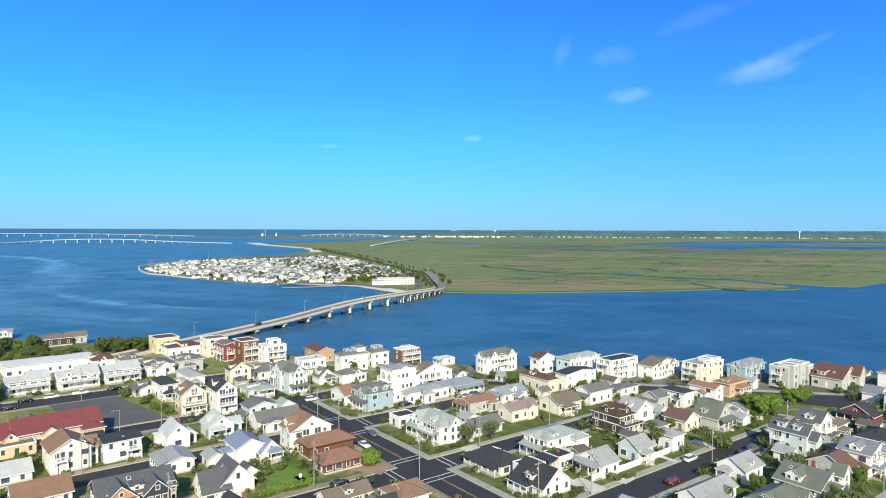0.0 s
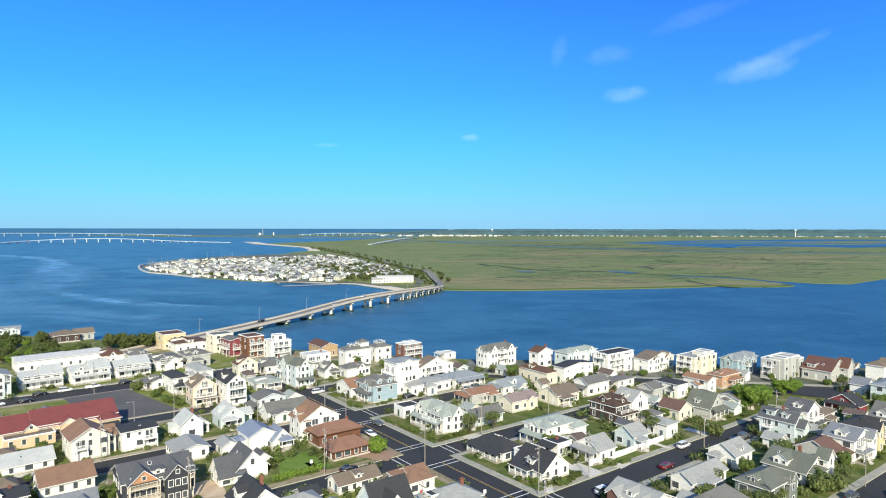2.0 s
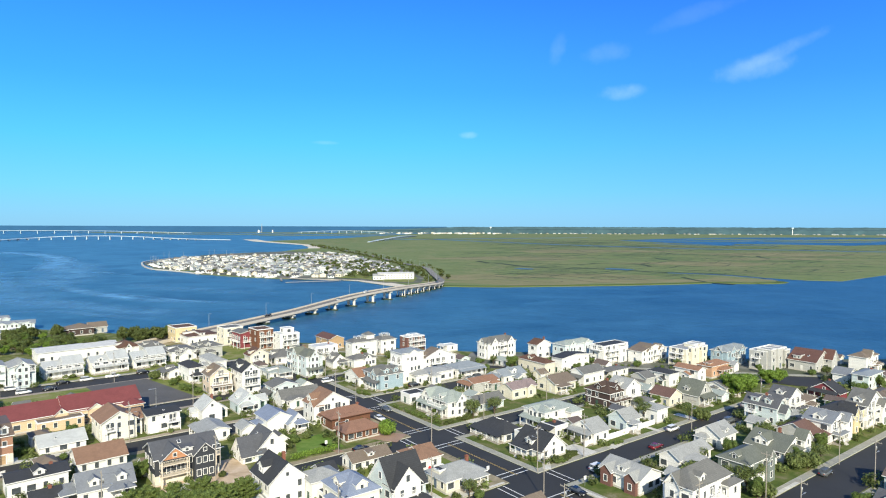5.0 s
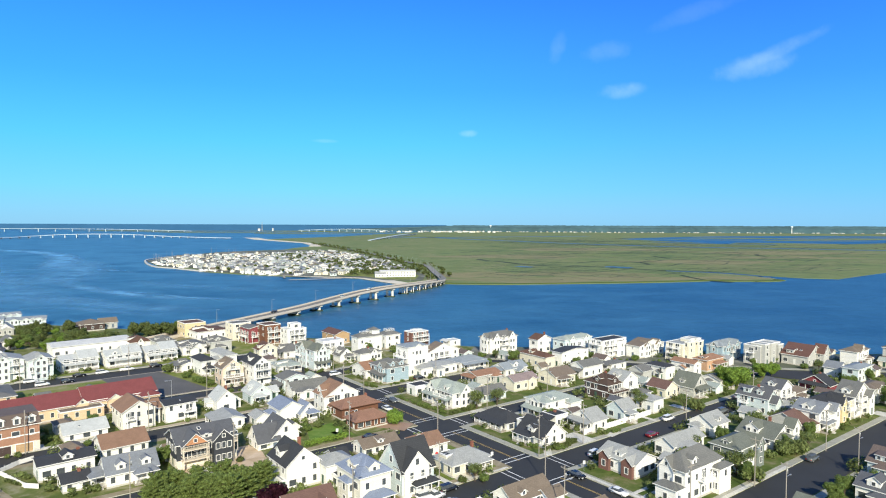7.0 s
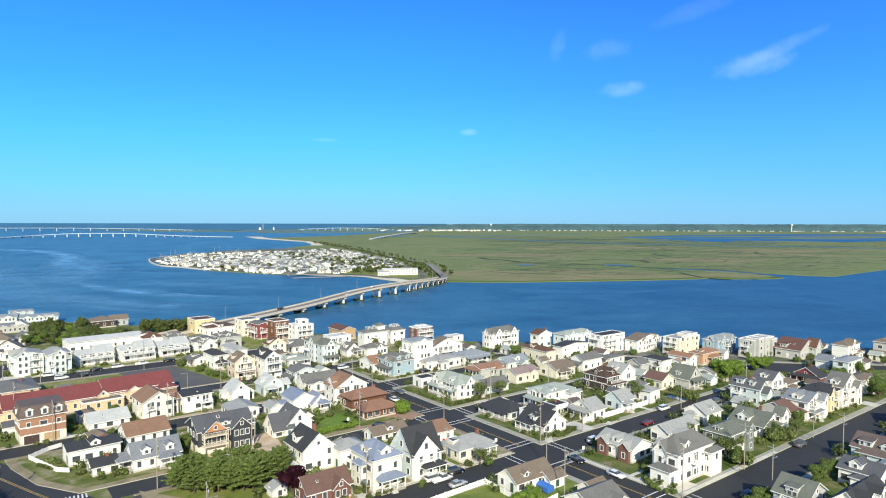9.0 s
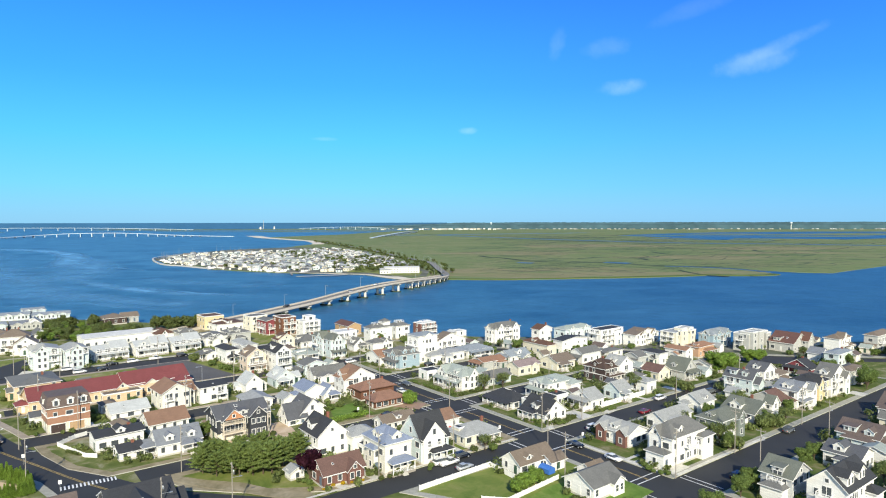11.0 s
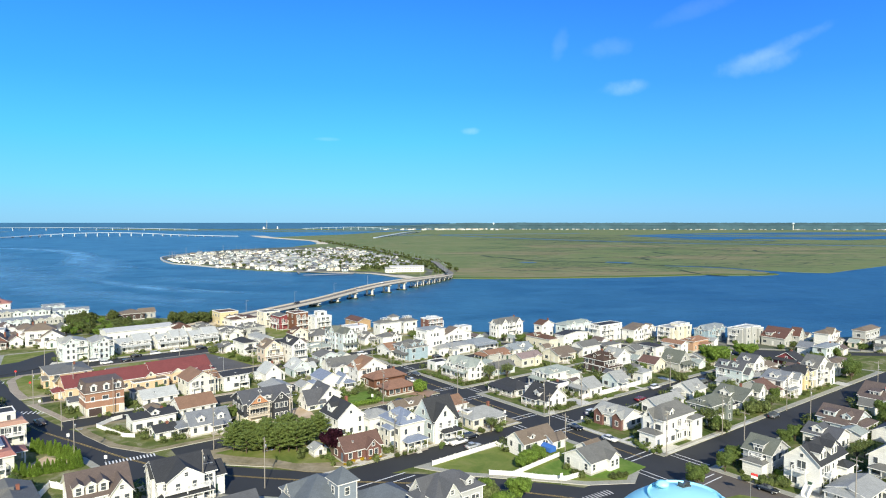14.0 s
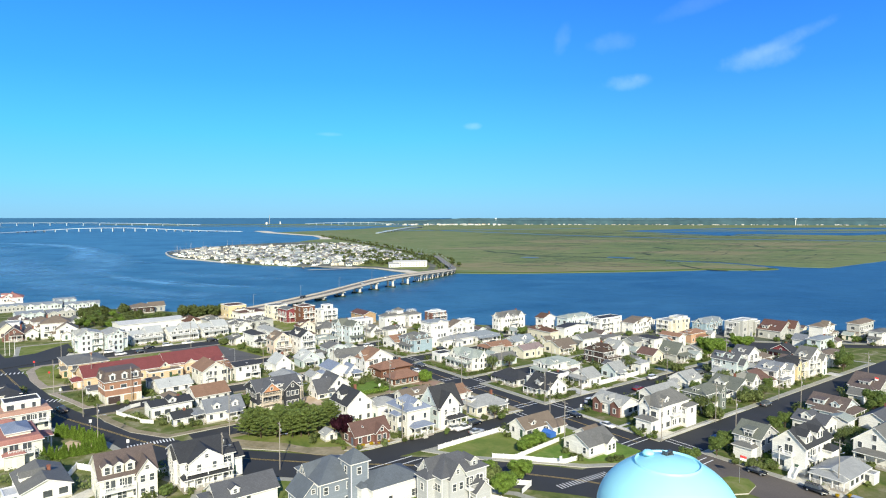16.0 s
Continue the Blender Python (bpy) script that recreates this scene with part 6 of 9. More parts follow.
house(-59.2, 155.1, 37, 4.2, 5.5, 2.5, "gv", 1.2, "white", "lgrey", "g", name="garage")
house(-126.0, 185.6, 41, 3.8, 4.3, 2.6, "gv", 0.9, "greyw", "grey", "g", name="garage")
house(-30.9, 122.6, 37, 3.9, 4.7, 2.9, "gu", 1.3, "greyw", "dark", "g", name="garage")
house(35.9, 222.0, 37, 3.9, 4.1, 2.5, "gu", 1.3, "cream", "tan", "g", name="garage")
house(132.6, 117.6, 37, 3.7, 5.3, 2.7, "gv", 1.4, "cream", "tan", "g", name="garage")
house(36.9, 173.0, 37, 5.1, 5.8, 2.4, "gv", 1.1, "white", "mint", "g", name="garage")
house(-76.6, 234.1, 37, 3.6, 6.0, 2.7, "hip", 1.3, "greyw", "taupe", "g", name="garage")

# ---- water tower ----


def lathe(bm, profile, seg=48, mi=0):
    rings = [[bm.verts.new((r * math.cos(2 * math.pi * i / seg), r * math.sin(2 * math.pi * i / seg), z)) for i in range(seg)] for r, z in profile]
    for a, b in zip(rings, rings[1:]):
        for i in range(seg):
            f = bm.faces.new((a[i], a[(i + 1) % seg], b[(i + 1) % seg], b[i]))
            f.material_index, f.smooth = mi, True
    return rings


TANK = material("pale blue tank paint", (0.36, 0.76, 0.84), 0.42, vary=0.05, grain=0.5, patch=0.2, spec=0.5)


def water_tower(x, y, top, radius):
    root = thing("water_tower", pose(x, y, -0.03), "pale blue painted steel water tower with roof rail", "water tower")
    mid = top - radius * 0.78
    bm = bmesh.new()
    profile = [(1.6, mid - radius * 0.86), (radius * 0.5, mid - radius * 0.74), (radius * 0.85, mid - radius * 0.4), (radius * 0.98, mid - radius * 0.14)]
    for k in range(13):
        a = k / 12 * math.pi / 2
        profile.append((max(radius * math.cos(a), 0.05), mid + (top - mid) * math.sin(a)))
    lathe(bm, profile, 72)
    part("tank", bm, TANK, root)
    bm = bmesh.new()
    lathe(bm, [(3.4, 0), (2.4, 1.5), (1.9, 5), (1.75, mid - radius * 0.9), (2.6, mid - radius * 0.8)], 40)
    part("pedestal", bm, TANK, root)
    # low ring rail round the crown
    bm = bmesh.new()
    ring = 3.45
    zr = mid + (top - mid) * math.sqrt(1 - (ring / radius) ** 2)
    lathe(bm, [(ring, zr - 0.1), (ring, zr + 0.22), (ring + 0.12, zr + 0.22), (ring + 0.12, zr - 0.1)], 64)
    part("ring_rail", bm, TANK, root, "thin raised ring round the crown")
    bm = bmesh.new()
    lathe(bm, [(0.6, 0), (0.6, 0.80), (0.78, 0.6), (0.78, 0.95), (0.5, 1.2), (0.02, 1.3)], 24)
    vent = part("vent", bm, TANK, root, "pale capped roof vent")
    vent.matrix_basis = pose(-1.7, 1.5, mid + (top - mid) * math.sqrt(1 - (2.3 / radius) ** 2) - 0.45) @ Matrix.Scale(0.85, 4)
    bm = bmesh.new()
    box(bm, -0.6, 0.6, -0.4, 0.4, 0, 0.25)
    for a in (-0.45, 0.45):
        box(bm, a - 0.06, a + 0.06, -0.35, 0.35, 0.25, 0.6)
    box(bm, -0.35, 0.45, -0.1, 0.1, 0.3, 0.5)
    part("hatch", bm, [GLASS], root, "dark metal roof hatch").matrix_basis = pose(0.4, 1.2, top - 0.25, 0, 0, 30)
    return root


water_tower(12.7, -0.3, 33.4, 7.7)

# ---- the bridge ----
BRIDGE = smooth([(-152, 290, 0.6), (-136, 322, 1.3), (-120, 353, 1.9), (-109, 374, 2.5), (-98, 395, 3.2), (-88, 416, 4.2), (-78, 437, 5.3), (-67, 458, 6.4), (-53, 482, 7.1), (-42, 503, 6.9), (-30, 530, 6.2), (-19, 556, 5.2), (-6, 590, 3.9), (-1, 620, 2.9), (-2, 655, 2.1), (-8, 720, 1.3), (-19, 838, 0.9), (-38, 898, 0.8), (-74, 997, 0.8), (-145, 1226, 0.8), (-239, 1477, 0.8), (-345, 1752, 0.8)], 6)
DECK = material("bridge concrete", (0.42, 0.37, 0.30), 0.9, vary=0.12, grain=1.5, patch=0.1)
PIER = material("pale pier concrete", (0.62, 0.60, 0.55), 0.9, vary=0.1, grain=1.0, patch=0.2)
FASCIA = material("pale parapet concrete", (0.56, 0.50, 0.42), 0.9, vary=0.12, grain=1.5, patch=0.1)
ROADWAY = material("sun-bleached roadway", (0.19, 0.175, 0.155), 0.9, vary=0.15, grain=2.0, patch=0.05)
bridge = thing("bridge", pose(0, 0, 0), "long concrete road bridge curving over the bay", "bridge")
bm = bmesh.new()
ribbon(bm, BRIDGE[:76], -4.6, 4.6, -0.02, 0, 0.5)
part("deck", bm, DECK, bridge)
bm = bmesh.new()
ribbon(bm, BRIDGE, -3.9, 3.9, 0.03)
part("roadway", bm, ROADWAY, bridge, "worn grey roadway")
for side in (-4.7, 4.7):
    bm = bmesh.new()
    ribbon(bm, BRIDGE[:76], side - 0.2, side + 0.2, 0.85, 0, 1.5)
    part("parapet", bm, FASCIA, bridge, "pale concrete parapet")
    bm = bmesh.new()
    ribbon(bm, BRIDGE[:76], side * 0.62 - 0.5, side * 0.62 + 0.5, -0.5, 0, 0.9)
    part("girder", bm, DECK, bridge)


def along(line, dist):
    for a, b in zip(line, line[1:]):
        step = (b - a).length
        if dist <= step:
            return a.lerp(b, dist / step), math.degrees(math.atan2(b.y - a.y, b.x - a.x))
        dist -= step
    return line[-1], 0


dist = 64
while dist < 352:
    p, heading = along(BRIDGE, dist)
    far = dist > 252
    bm = bmesh.new()
    box(bm, -1.0, 1.0, -4.7, 4.7, p.z - 2.0, p.z - 1.4)
    prism(bm, [(-4.7, p.z - 2.0), (-2.9, p.z - 2.9), (2.9, p.z - 2.9), (4.7, p.z - 2.0)], -0.9, 0.9, lambda s, a, b: (s, a, b))
    part("pier_cap", bm, PIER, bridge).matrix_basis = pose(p.x, p.y, 0, 0, 0, heading)
    for off in ((-2.6, 2.6) if not far else (-3.4, -1.1, 1.1, 3.4)):
        bm = bmesh.new()
        lathe(bm, [(1.05 if not far else 0.5, -3.0), (1.05 if not far else 0.5, p.z - 2.8)], 16)
        part("pier_column", bm, PIER, bridge).matrix_basis = pose(p.x, p.y, 0, 0, 0, heading) @ pose(0, off, 0)
    bm = bmesh.new()
    box(bm, -1.4, 1.4, -4.6, 4.6, -2.5, -0.3)
    part("pier_footing", bm, MUD, bridge, "dark stained footing at the waterline").matrix_basis = pose(p.x, p.y, 0, 0, 0, heading)
    dist += 24 if not far else 13


def lamp_post(x, y, z, heading, high=7.5, name="street_lamp", label="tall grey metal lamp post with one arm"):
    root = thing(name, pose(x, y, z, 0, 0, heading), label, "street lamp", "lamp posts")
    bm = bmesh.new()
    lathe(bm, [(0.13, 0), (0.12, 0.5), (0.07, high)], 8)
    part("pole", bm, METAL, root)
    bm = bmesh.new()
    box(bm, -0.05, 0.05, 0, 1.8, high - 0.1, high)
    part("arm", bm, METAL, root)
    bm = bmesh.new()
    box(bm, -0.14, 0.14, 1.5, 2.2, high - 0.14, high + 0.04)
    part("lamp_head", bm, METAL, root)
    return root


post = None
for k in range(30):
    p, heading = along(BRIDGE, 50 + k * 46 if k < 8 else 400 + (k - 8) * 21)
    side = Vector((-math.sin(radians(heading)), math.cos(radians(heading)))) * 4.7
    m = pose(p.x + side.x, p.y + side.y, p.z + 0.8, 0, 0, heading + 180)
    post = copy_thing(post, m) if post else lamp_post(p.x + side.x, p.y + side.y, p.z + 0.8, heading + 180)

# ---- marsh, peninsula and the far shore ----
FRONT = [(-4, 606), (30, 601), (64, 600), (122, 609), (182, 618), (235, 630), (270, 640), (292, 648), (308, 640), (344, 640), (362, 646), (372, 654), (371, 672), (366, 700), (368, 716), (380, 716), (394, 700), (408, 684), (442, 674), (486, 710), (565, 772), (800, 960), (1500, 1300), (2600, 1900), (3400, 2600)]
LEFT = [(120, 4550), (-150, 3900), (-330, 3200), (-420, 2700), (-560, 2380), (-640, 2180), (-470, 1930), (-400, 1830), (-345, 1660), (-330, 1570), (-345, 1480), (-350, 1385), (-400, 1330), (-444, 1270), (-472, 1137), (-462, 970), (-440, 930), (-385, 838), (-350, 806), (-326, 803), (-292, 750), (-240, 716), (-172, 686), (-119, 678), (-92, 664), (-66, 628), (-46, 602), (-20, 604)]
sheet("marsh_ground", [*[(x, y) for x, y in FRONT], (3600, 4550), *LEFT], -0.75, 1.0, MARSH, "flat green-brown salt marsh cut by creeks", "marsh")
bm = bmesh.new()
ribbon(bm, smooth([(x, y) for x, y in FRONT[:12]] + [(372, 664)], 6), 1.0, 9.0, -0.35, 0, 0.7)
tagged(part("reed_edge", bm, LEAVES["green"]), "bright green reed edge along the marsh", "reeds", kind="stuff")


def creek(points, width, label, z=-0.70, mat=WATER):
    bm = bmesh.new()
    line = smooth(points, 8)
    ribbon(bm, line, -width / 2, width / 2, z)
    return tagged(part("creek", bm, mat), label, "creek", kind="structure")


creek([(62, 1040), (74, 995), (95, 970), (122, 905), (158, 874), (233, 852), (253, 828), (289, 793), (334, 771), (360, 740), (372, 708)], 11, "dark narrow tidal creek winding through marsh grass", -0.70, MUD)
creek([(289, 786), (334, 763), (358, 735), (372, 705)], 9, "blue mouth of the tidal creek", -0.695)
creek([(211, 949), (255, 983), (301, 986), (312, 940), (306, 905)], 7, "dark side arm of the tidal creek", -0.70, MUD)
creek([(398, 1163), (396, 1100), (402, 1062), (450, 1006)], 8, "dark tidal ditch across the marsh", -0.70, MUD)
creek([(632, 1235), (612, 1190), (603, 1139)], 8, "dark tidal ditch across the marsh", -0.70, MUD)
creek([(-43, 2600), (120, 2300), (233, 2127), (380, 1895), (625, 1630), (867, 1528), (1040, 1436), (1500, 1330)], 34, "wide tidal channel crossing the marsh")
sheet("lagoon", [(690, 2420), (760, 2250), (860, 1860), (960, 2020), (1080, 1990), (1250, 1890), (1420, 1990), (1750, 2080), (2150, 2450), (2500, 3050), (1900, 3150), (1300, 2980), (950, 2700)], -0.70, 0.3, WATER, "broad blue tidal lagoon in the marsh", "lagoon")
for k, (x, y, w) in enumerate(((-1250, 3650, 260), (-700, 3350, 200), (-1900, 4150, 330), (-600, 4000, 260), (-1100, 4300, 300), (-420, 3700, 120), (-2700, 3250, 240), (1020, 2330, 90), (1350, 2280, 130), (1250, 2620, 160), (1650, 2500, 170), (880, 2420, 60), (1900, 2750, 180))):
    sheet("islet", [(x + w * (1.6 + 0.4 * math.sin(3 * a + k)) * math.cos(a), y + w * 0.5 * (1 + 0.4 * math.cos(2 * a + k)) * math.sin(a)) for a in [i * math.pi / 9 for i in range(18)]], -0.62, 0.3, MARSH, "low grassy islet in the tidal water", "islet")
creek([(700, 2050), (760, 1960), (850, 1880), (1000, 1850)], 40, "side arm of the tidal lagoon")
creek([(-250, 2500), (-60, 2560), (200, 2700), (700, 2950)], 60, "distant blue tidal channel")
creek([(106, 864), (115, 856), (126, 850)], 16, "small blue marsh pond", -0.69)
creek([(230, 862), (244, 854), (260, 840)], 20, "small blue marsh pond", -0.69)
creek([(283, 720), (282, 690), (284, 665), (288, 647), (304, 632)], 6, "short tidal creek near the marsh edge", -0.70, MUD)
for k, (x, y, w, h) in enumerate(((90, 650, 95, 28), (210, 672, 90, 26), (40, 720, 50, 40), (170, 740, 80, 30), (330, 690, 45, 16), (130, 1120, 130, 60), (420, 980, 130, 50), (700, 1300, 200, 70), (330, 1450, 180, 90), (620, 1120, 120, 40))):
    sheet("meadow", [(x + w * (1 + 0.25 * math.sin(3 * a + k) + 0.15 * math.sin(7 * a + 2 * k)) * math.cos(a), y + h * (1 + 0.25 * math.cos(4 * a + k)) * math.sin(a)) for a in [i * math.pi / 16 for i in range(32)]], -0.7485 + 0.0003 * k, 0.1, MEADOW, "brown dry drift of marsh grass", "meadow")
rnd = random.Random(5)
bm = bmesh.new()
for k in range(520):
    y = 690 + 1850 * rnd.random() ** 1.5
    x = rnd.uniform(0.02, 0.66) * y + rnd.uniform(-60, 60)
    if y < 690 + 0.6 * max(0, x - 230):
        continue
    pts = [Vector((x, y))]
    lean = rnd.uniform(-0.35, 0.35)
    for j in range(rnd.randint(2, 5)):
        run = rnd.uniform(10, 42) * (y / 900)
        pts.append(pts[-1] + Vector((run, run * (lean * 2 + rnd.uniform(-1.1, 1.1)))))
    ribbon(bm, smooth(pts, 4), -rnd.uniform(0.5, 2.2) * y / 1000, rnd.uniform(0.5, 2.2) * y / 1000, -0.745 + 0.00005 * k)
tagged(part("marsh_ditches", bm, MUD), "thin dark tidal ditches winding through the marsh", "creeks", kind="stuff")


def film_on_water(points, half, strength, label="pale soft-edged swirl laid over the bay water"):
    """A soft-edged band lying on the water."""
    global FILMS
    FILMS += 1
    bm = bmesh.new()
    layer = bm.verts.layers.float.new("thin")
    line = smooth(points, 8)
    rows = []
    for i, p in enumerate(line):
        way = (line[min(i + 1, len(line) - 1)] - line[max(i - 1, 0)]).normalized()
        side = Vector((-way.y, way.x))
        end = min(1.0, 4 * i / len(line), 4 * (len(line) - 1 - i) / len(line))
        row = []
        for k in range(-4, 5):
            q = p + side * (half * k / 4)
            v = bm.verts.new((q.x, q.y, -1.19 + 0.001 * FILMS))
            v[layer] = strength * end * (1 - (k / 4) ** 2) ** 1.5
            row.append(v)
        rows.append(row)
    for a, b in zip(rows, rows[1:]):
        for k in range(8):
            bm.faces.new((a[k], b[k], b[k + 1], a[k + 1]))
    bmesh.ops.recalc_face_normals(bm, faces=bm.faces)
    return tagged(part("water_swirl", bm, SWIRL), label, "wake", kind="structure")


FILMS = 0
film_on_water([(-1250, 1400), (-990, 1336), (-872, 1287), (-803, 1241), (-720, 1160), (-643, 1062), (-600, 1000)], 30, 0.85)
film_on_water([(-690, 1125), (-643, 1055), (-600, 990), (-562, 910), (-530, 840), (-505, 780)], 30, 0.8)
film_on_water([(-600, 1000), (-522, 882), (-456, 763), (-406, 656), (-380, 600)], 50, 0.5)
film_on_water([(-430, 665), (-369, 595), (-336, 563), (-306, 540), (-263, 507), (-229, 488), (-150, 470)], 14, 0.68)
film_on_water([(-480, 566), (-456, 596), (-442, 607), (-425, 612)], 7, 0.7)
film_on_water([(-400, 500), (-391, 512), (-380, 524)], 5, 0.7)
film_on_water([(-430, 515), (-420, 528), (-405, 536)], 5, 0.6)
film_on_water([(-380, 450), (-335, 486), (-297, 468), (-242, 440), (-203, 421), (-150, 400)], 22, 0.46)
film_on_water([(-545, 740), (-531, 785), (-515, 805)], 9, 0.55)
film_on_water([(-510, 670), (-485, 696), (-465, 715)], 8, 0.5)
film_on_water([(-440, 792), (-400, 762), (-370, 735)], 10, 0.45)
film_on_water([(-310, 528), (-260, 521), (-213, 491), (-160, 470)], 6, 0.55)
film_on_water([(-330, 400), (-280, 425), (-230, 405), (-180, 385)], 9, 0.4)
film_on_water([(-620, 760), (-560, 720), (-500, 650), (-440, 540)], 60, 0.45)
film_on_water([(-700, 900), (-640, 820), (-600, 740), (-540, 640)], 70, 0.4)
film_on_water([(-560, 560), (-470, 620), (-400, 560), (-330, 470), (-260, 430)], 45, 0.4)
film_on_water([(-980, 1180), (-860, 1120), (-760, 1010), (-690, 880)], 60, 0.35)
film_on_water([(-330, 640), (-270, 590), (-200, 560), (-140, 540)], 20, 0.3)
# sandy beach and the wider land of the marina point
sheet("beach", [(-66, 628), (-46, 602), (-30, 606), (-52, 640), (-86, 672), (-118, 686), (-172, 696), (-170, 686), (-119, 678), (-92, 664)], -0.55, 0.6, SAND, "narrow pale sandy beach", "beach")
sheet("beach", [(-760, 2450), (-640, 2180), (-470, 1930), (-400, 1830), (-345, 1660), (-330, 1570), (-300, 1580), (-318, 1680), (-370, 1830), (-440, 1950), (-600, 2200), (-700, 2440)], -0.5, 0.6, SAND, "long pale sandy spit", "beach")
sheet("point_ground", [(-60, 640), (-92, 672), (-172, 696), (-240, 724), (-292, 758), (-330, 812), (-352, 814), (-388, 846), (-444, 934), (-462, 970), (-468, 1130), (-440, 1262), (-395, 1322), (-340, 1380), (-250, 1360), (-150, 1130), (-80, 925), (-46, 815), (-20, 705), (-22, 640)], -0.5, 0.6, GRAVEL, "sandy built-up ground of the marina point", "ground")
bm = bmesh.new()
ribbon(bm, smooth([(-300, 760), (-352, 806), (-392, 838), (-446, 930), (-474, 1010), (-470, 1137)], 8), -1.2, 1.2, 0.1, 0, 1.4)
tagged(part("breakwater", bm, KERB), "pale stone breakwater round the marina", "breakwater", kind="structure")


FAR_BODY, FAR_ROOF = {}, {}


def simple_house(x, y, ang, w, d, e, rise, wall, shade, place="point"):
    """A far house, joined with the others of its place and colour."""
    m = pose(x, y, -0.5, 0, 0, ang)
    bm = FAR_BODY.setdefault((place, wall), bmesh.new())
    first = len(bm.verts)
    box(bm, 0, w, 0, d, 0, e)
    for s in (0, w):
        poly(bm, ((s, 0, e), (s, d, e), (s, d / 2, e + rise)))
    for k in range(int(w / 3.2)):
        for s in range(max(1, int(e / 2.9))):
            box(bm, 1.2 + k * 3.2, 2.4 + k * 3.2, -0.06, 0.02, 1.0 + 2.8 * s, 2.3 + 2.8 * s, 1)
    for v in list(bm.verts)[first:]:
        v.co = m @ v.co
    bm = FAR_ROOF.setdefault((place, shade), bmesh.new())
    first = len(bm.verts)
    roof_mesh(bm, "gu", w, d, e, rise, 0.4)
    for v in list(bm.verts)[first:]:
        v.co = m @ v.co


def finish_far():
    for (place, wall), bm in FAR_BODY.items():
        tagged(part("far_houses", bm, [WALLS[wall], GLASS]), f"crowd of {WALL_WORDS[wall]} houses " + {"point": "on the marina point", "shore": "on the far shore"}[place], "houses", kind="stuff")
    for (place, shade), bm in FAR_ROOF.items():
        tagged(part("far_roofs", bm, ROOFS[shade]), f"{ROOF_WORDS[shade]} roofs of houses " + {"point": "on the marina point", "shore": "on the far shore"}[place], "roofs", kind="stuff")


POINT = [(-60, 648), (-92, 680), (-172, 702), (-240, 730), (-292, 764), (-330, 818), (-352, 824), (-380, 850), (-430, 934), (-446, 975), (-450, 1100), (-420, 1140), (-370, 1175), (-290, 1215), (-225, 1280), (-155, 1130), (-86, 925), (-54, 815), (-28, 705)]


def inside(x, y, outline):
    hit = False
    for (ax, ay), (bx, by) in zip(outline, outline[1:] + outline[:1]):
        if (ay > y) != (by > y) and x < ax + (bx - ax) * (y - ay) / (by - ay):
            hit = not hit
    return hit


rnd = random.Random(11)
made = 0
while made < 980:
    x, y = rnd.uniform(-450, -30), rnd.uniform(650, 1290)
    if not inside(x, y, POINT) or (x < -300 and rnd.random() < 0.55) or (x > -110 and y < 745):
        continue
    made += 1
    simple_house(x, y, rnd.choice((-20, 20, 70, 110)) + rnd.uniform(-6, 6), rnd.uniform(4.5, 9.5), rnd.uniform(4, 6.5), rnd.uniform(2.0, 4.0), rnd.uniform(0.8, 1.9), rnd.choice(("white", "white", "cream", "greyw", "paleblue", "white", "cream")), rnd.choice(("lgrey", "white", "mint", "tan", "lgrey", "slateblue", "white", "grey", "bluegrey", "slate")))
sheet("lawn", [(-58, 650), (-30, 648), (-27, 700), (-50, 790), (-80, 800), (-112, 740), (-118, 700), (-90, 690)], -0.44, 0.3, GRASS, "grassy end of the marina point", "lawn")
simple_house(-70, 678, 10, 40, 13, 6.2, 1.2, "white", "white")
simple_house(-75, 674, 10, 12, 10, 4.0, 2.2, "white", "lgrey")


def boat_mesh():
    bm = bmesh.new()
    hull = [(-4, 1.2), (-4, -1.2), (1.5, -1.3), (4.6, 0), (1.5, 1.3)]
    up = [bm.verts.new((x, y, 1.3)) for x, y in hull]
    lo = [bm.verts.new((x * 0.86, y * 0.7, 0)) for x, y in hull]
    bm.faces.new(up)
    bm.faces.new(lo[::-1])
    for i in range(5):
        bm.faces.new((up[i], lo[i], lo[(i + 1) % 5], up[(i + 1) % 5]))
    return mesh_of("hull", bm, [TRIM])


def cabin_mesh():
    bm = bmesh.new()
    prism(bm, [(-2.2, 1.2), (1.6, 1.2), (0.7, 2.4), (-2.0, 2.5)], -0.9, 0.9, lambda s, p, q: (p, s, q))
    return mesh_of("cabin", bm, [TRIM])


def mast_mesh():
    bm = bmesh.new()
    lathe(bm, [(0.15, 1.2), (0.09, 15)], 6)
    box(bm, -3.4, 0, -0.07, 0.07, 2.6, 2.8)
    return mesh_of("mast", bm, [METAL])


HULL, CABIN, MAST = boat_mesh(), cabin_mesh(), mast_mesh()
for k in range(84):
    while True:
        x, y = rnd.uniform(-462, -160), rnd.uniform(686, 1230)
        if inside(x, y, POINT) != (k % 2 == 0) or y > 690 + 1.05 * (-160 - x) + (260 if x < -330 else 30):
            continue
        if inside(x * 0.985 - 3, y * 0.985 + 4, POINT) or inside(x, y + 14, POINT):
            break
    root = thing("boat", pose(x, y, -1.3, 0, 0, rnd.choice((20, 110)) + rnd.uniform(-5, 5)), "white motor boat moored in the marina" if k % 3 == 0 else "white sailing boat with bare mast in the marina", "boat", "boats in the marina")
    shared("hull", HULL, root, Matrix.Identity(4))
    shared("cabin", CABIN, root, Matrix.Identity(4))
    if k % 3:
        shared("mast", MAST, root, Matrix.Identity(4))
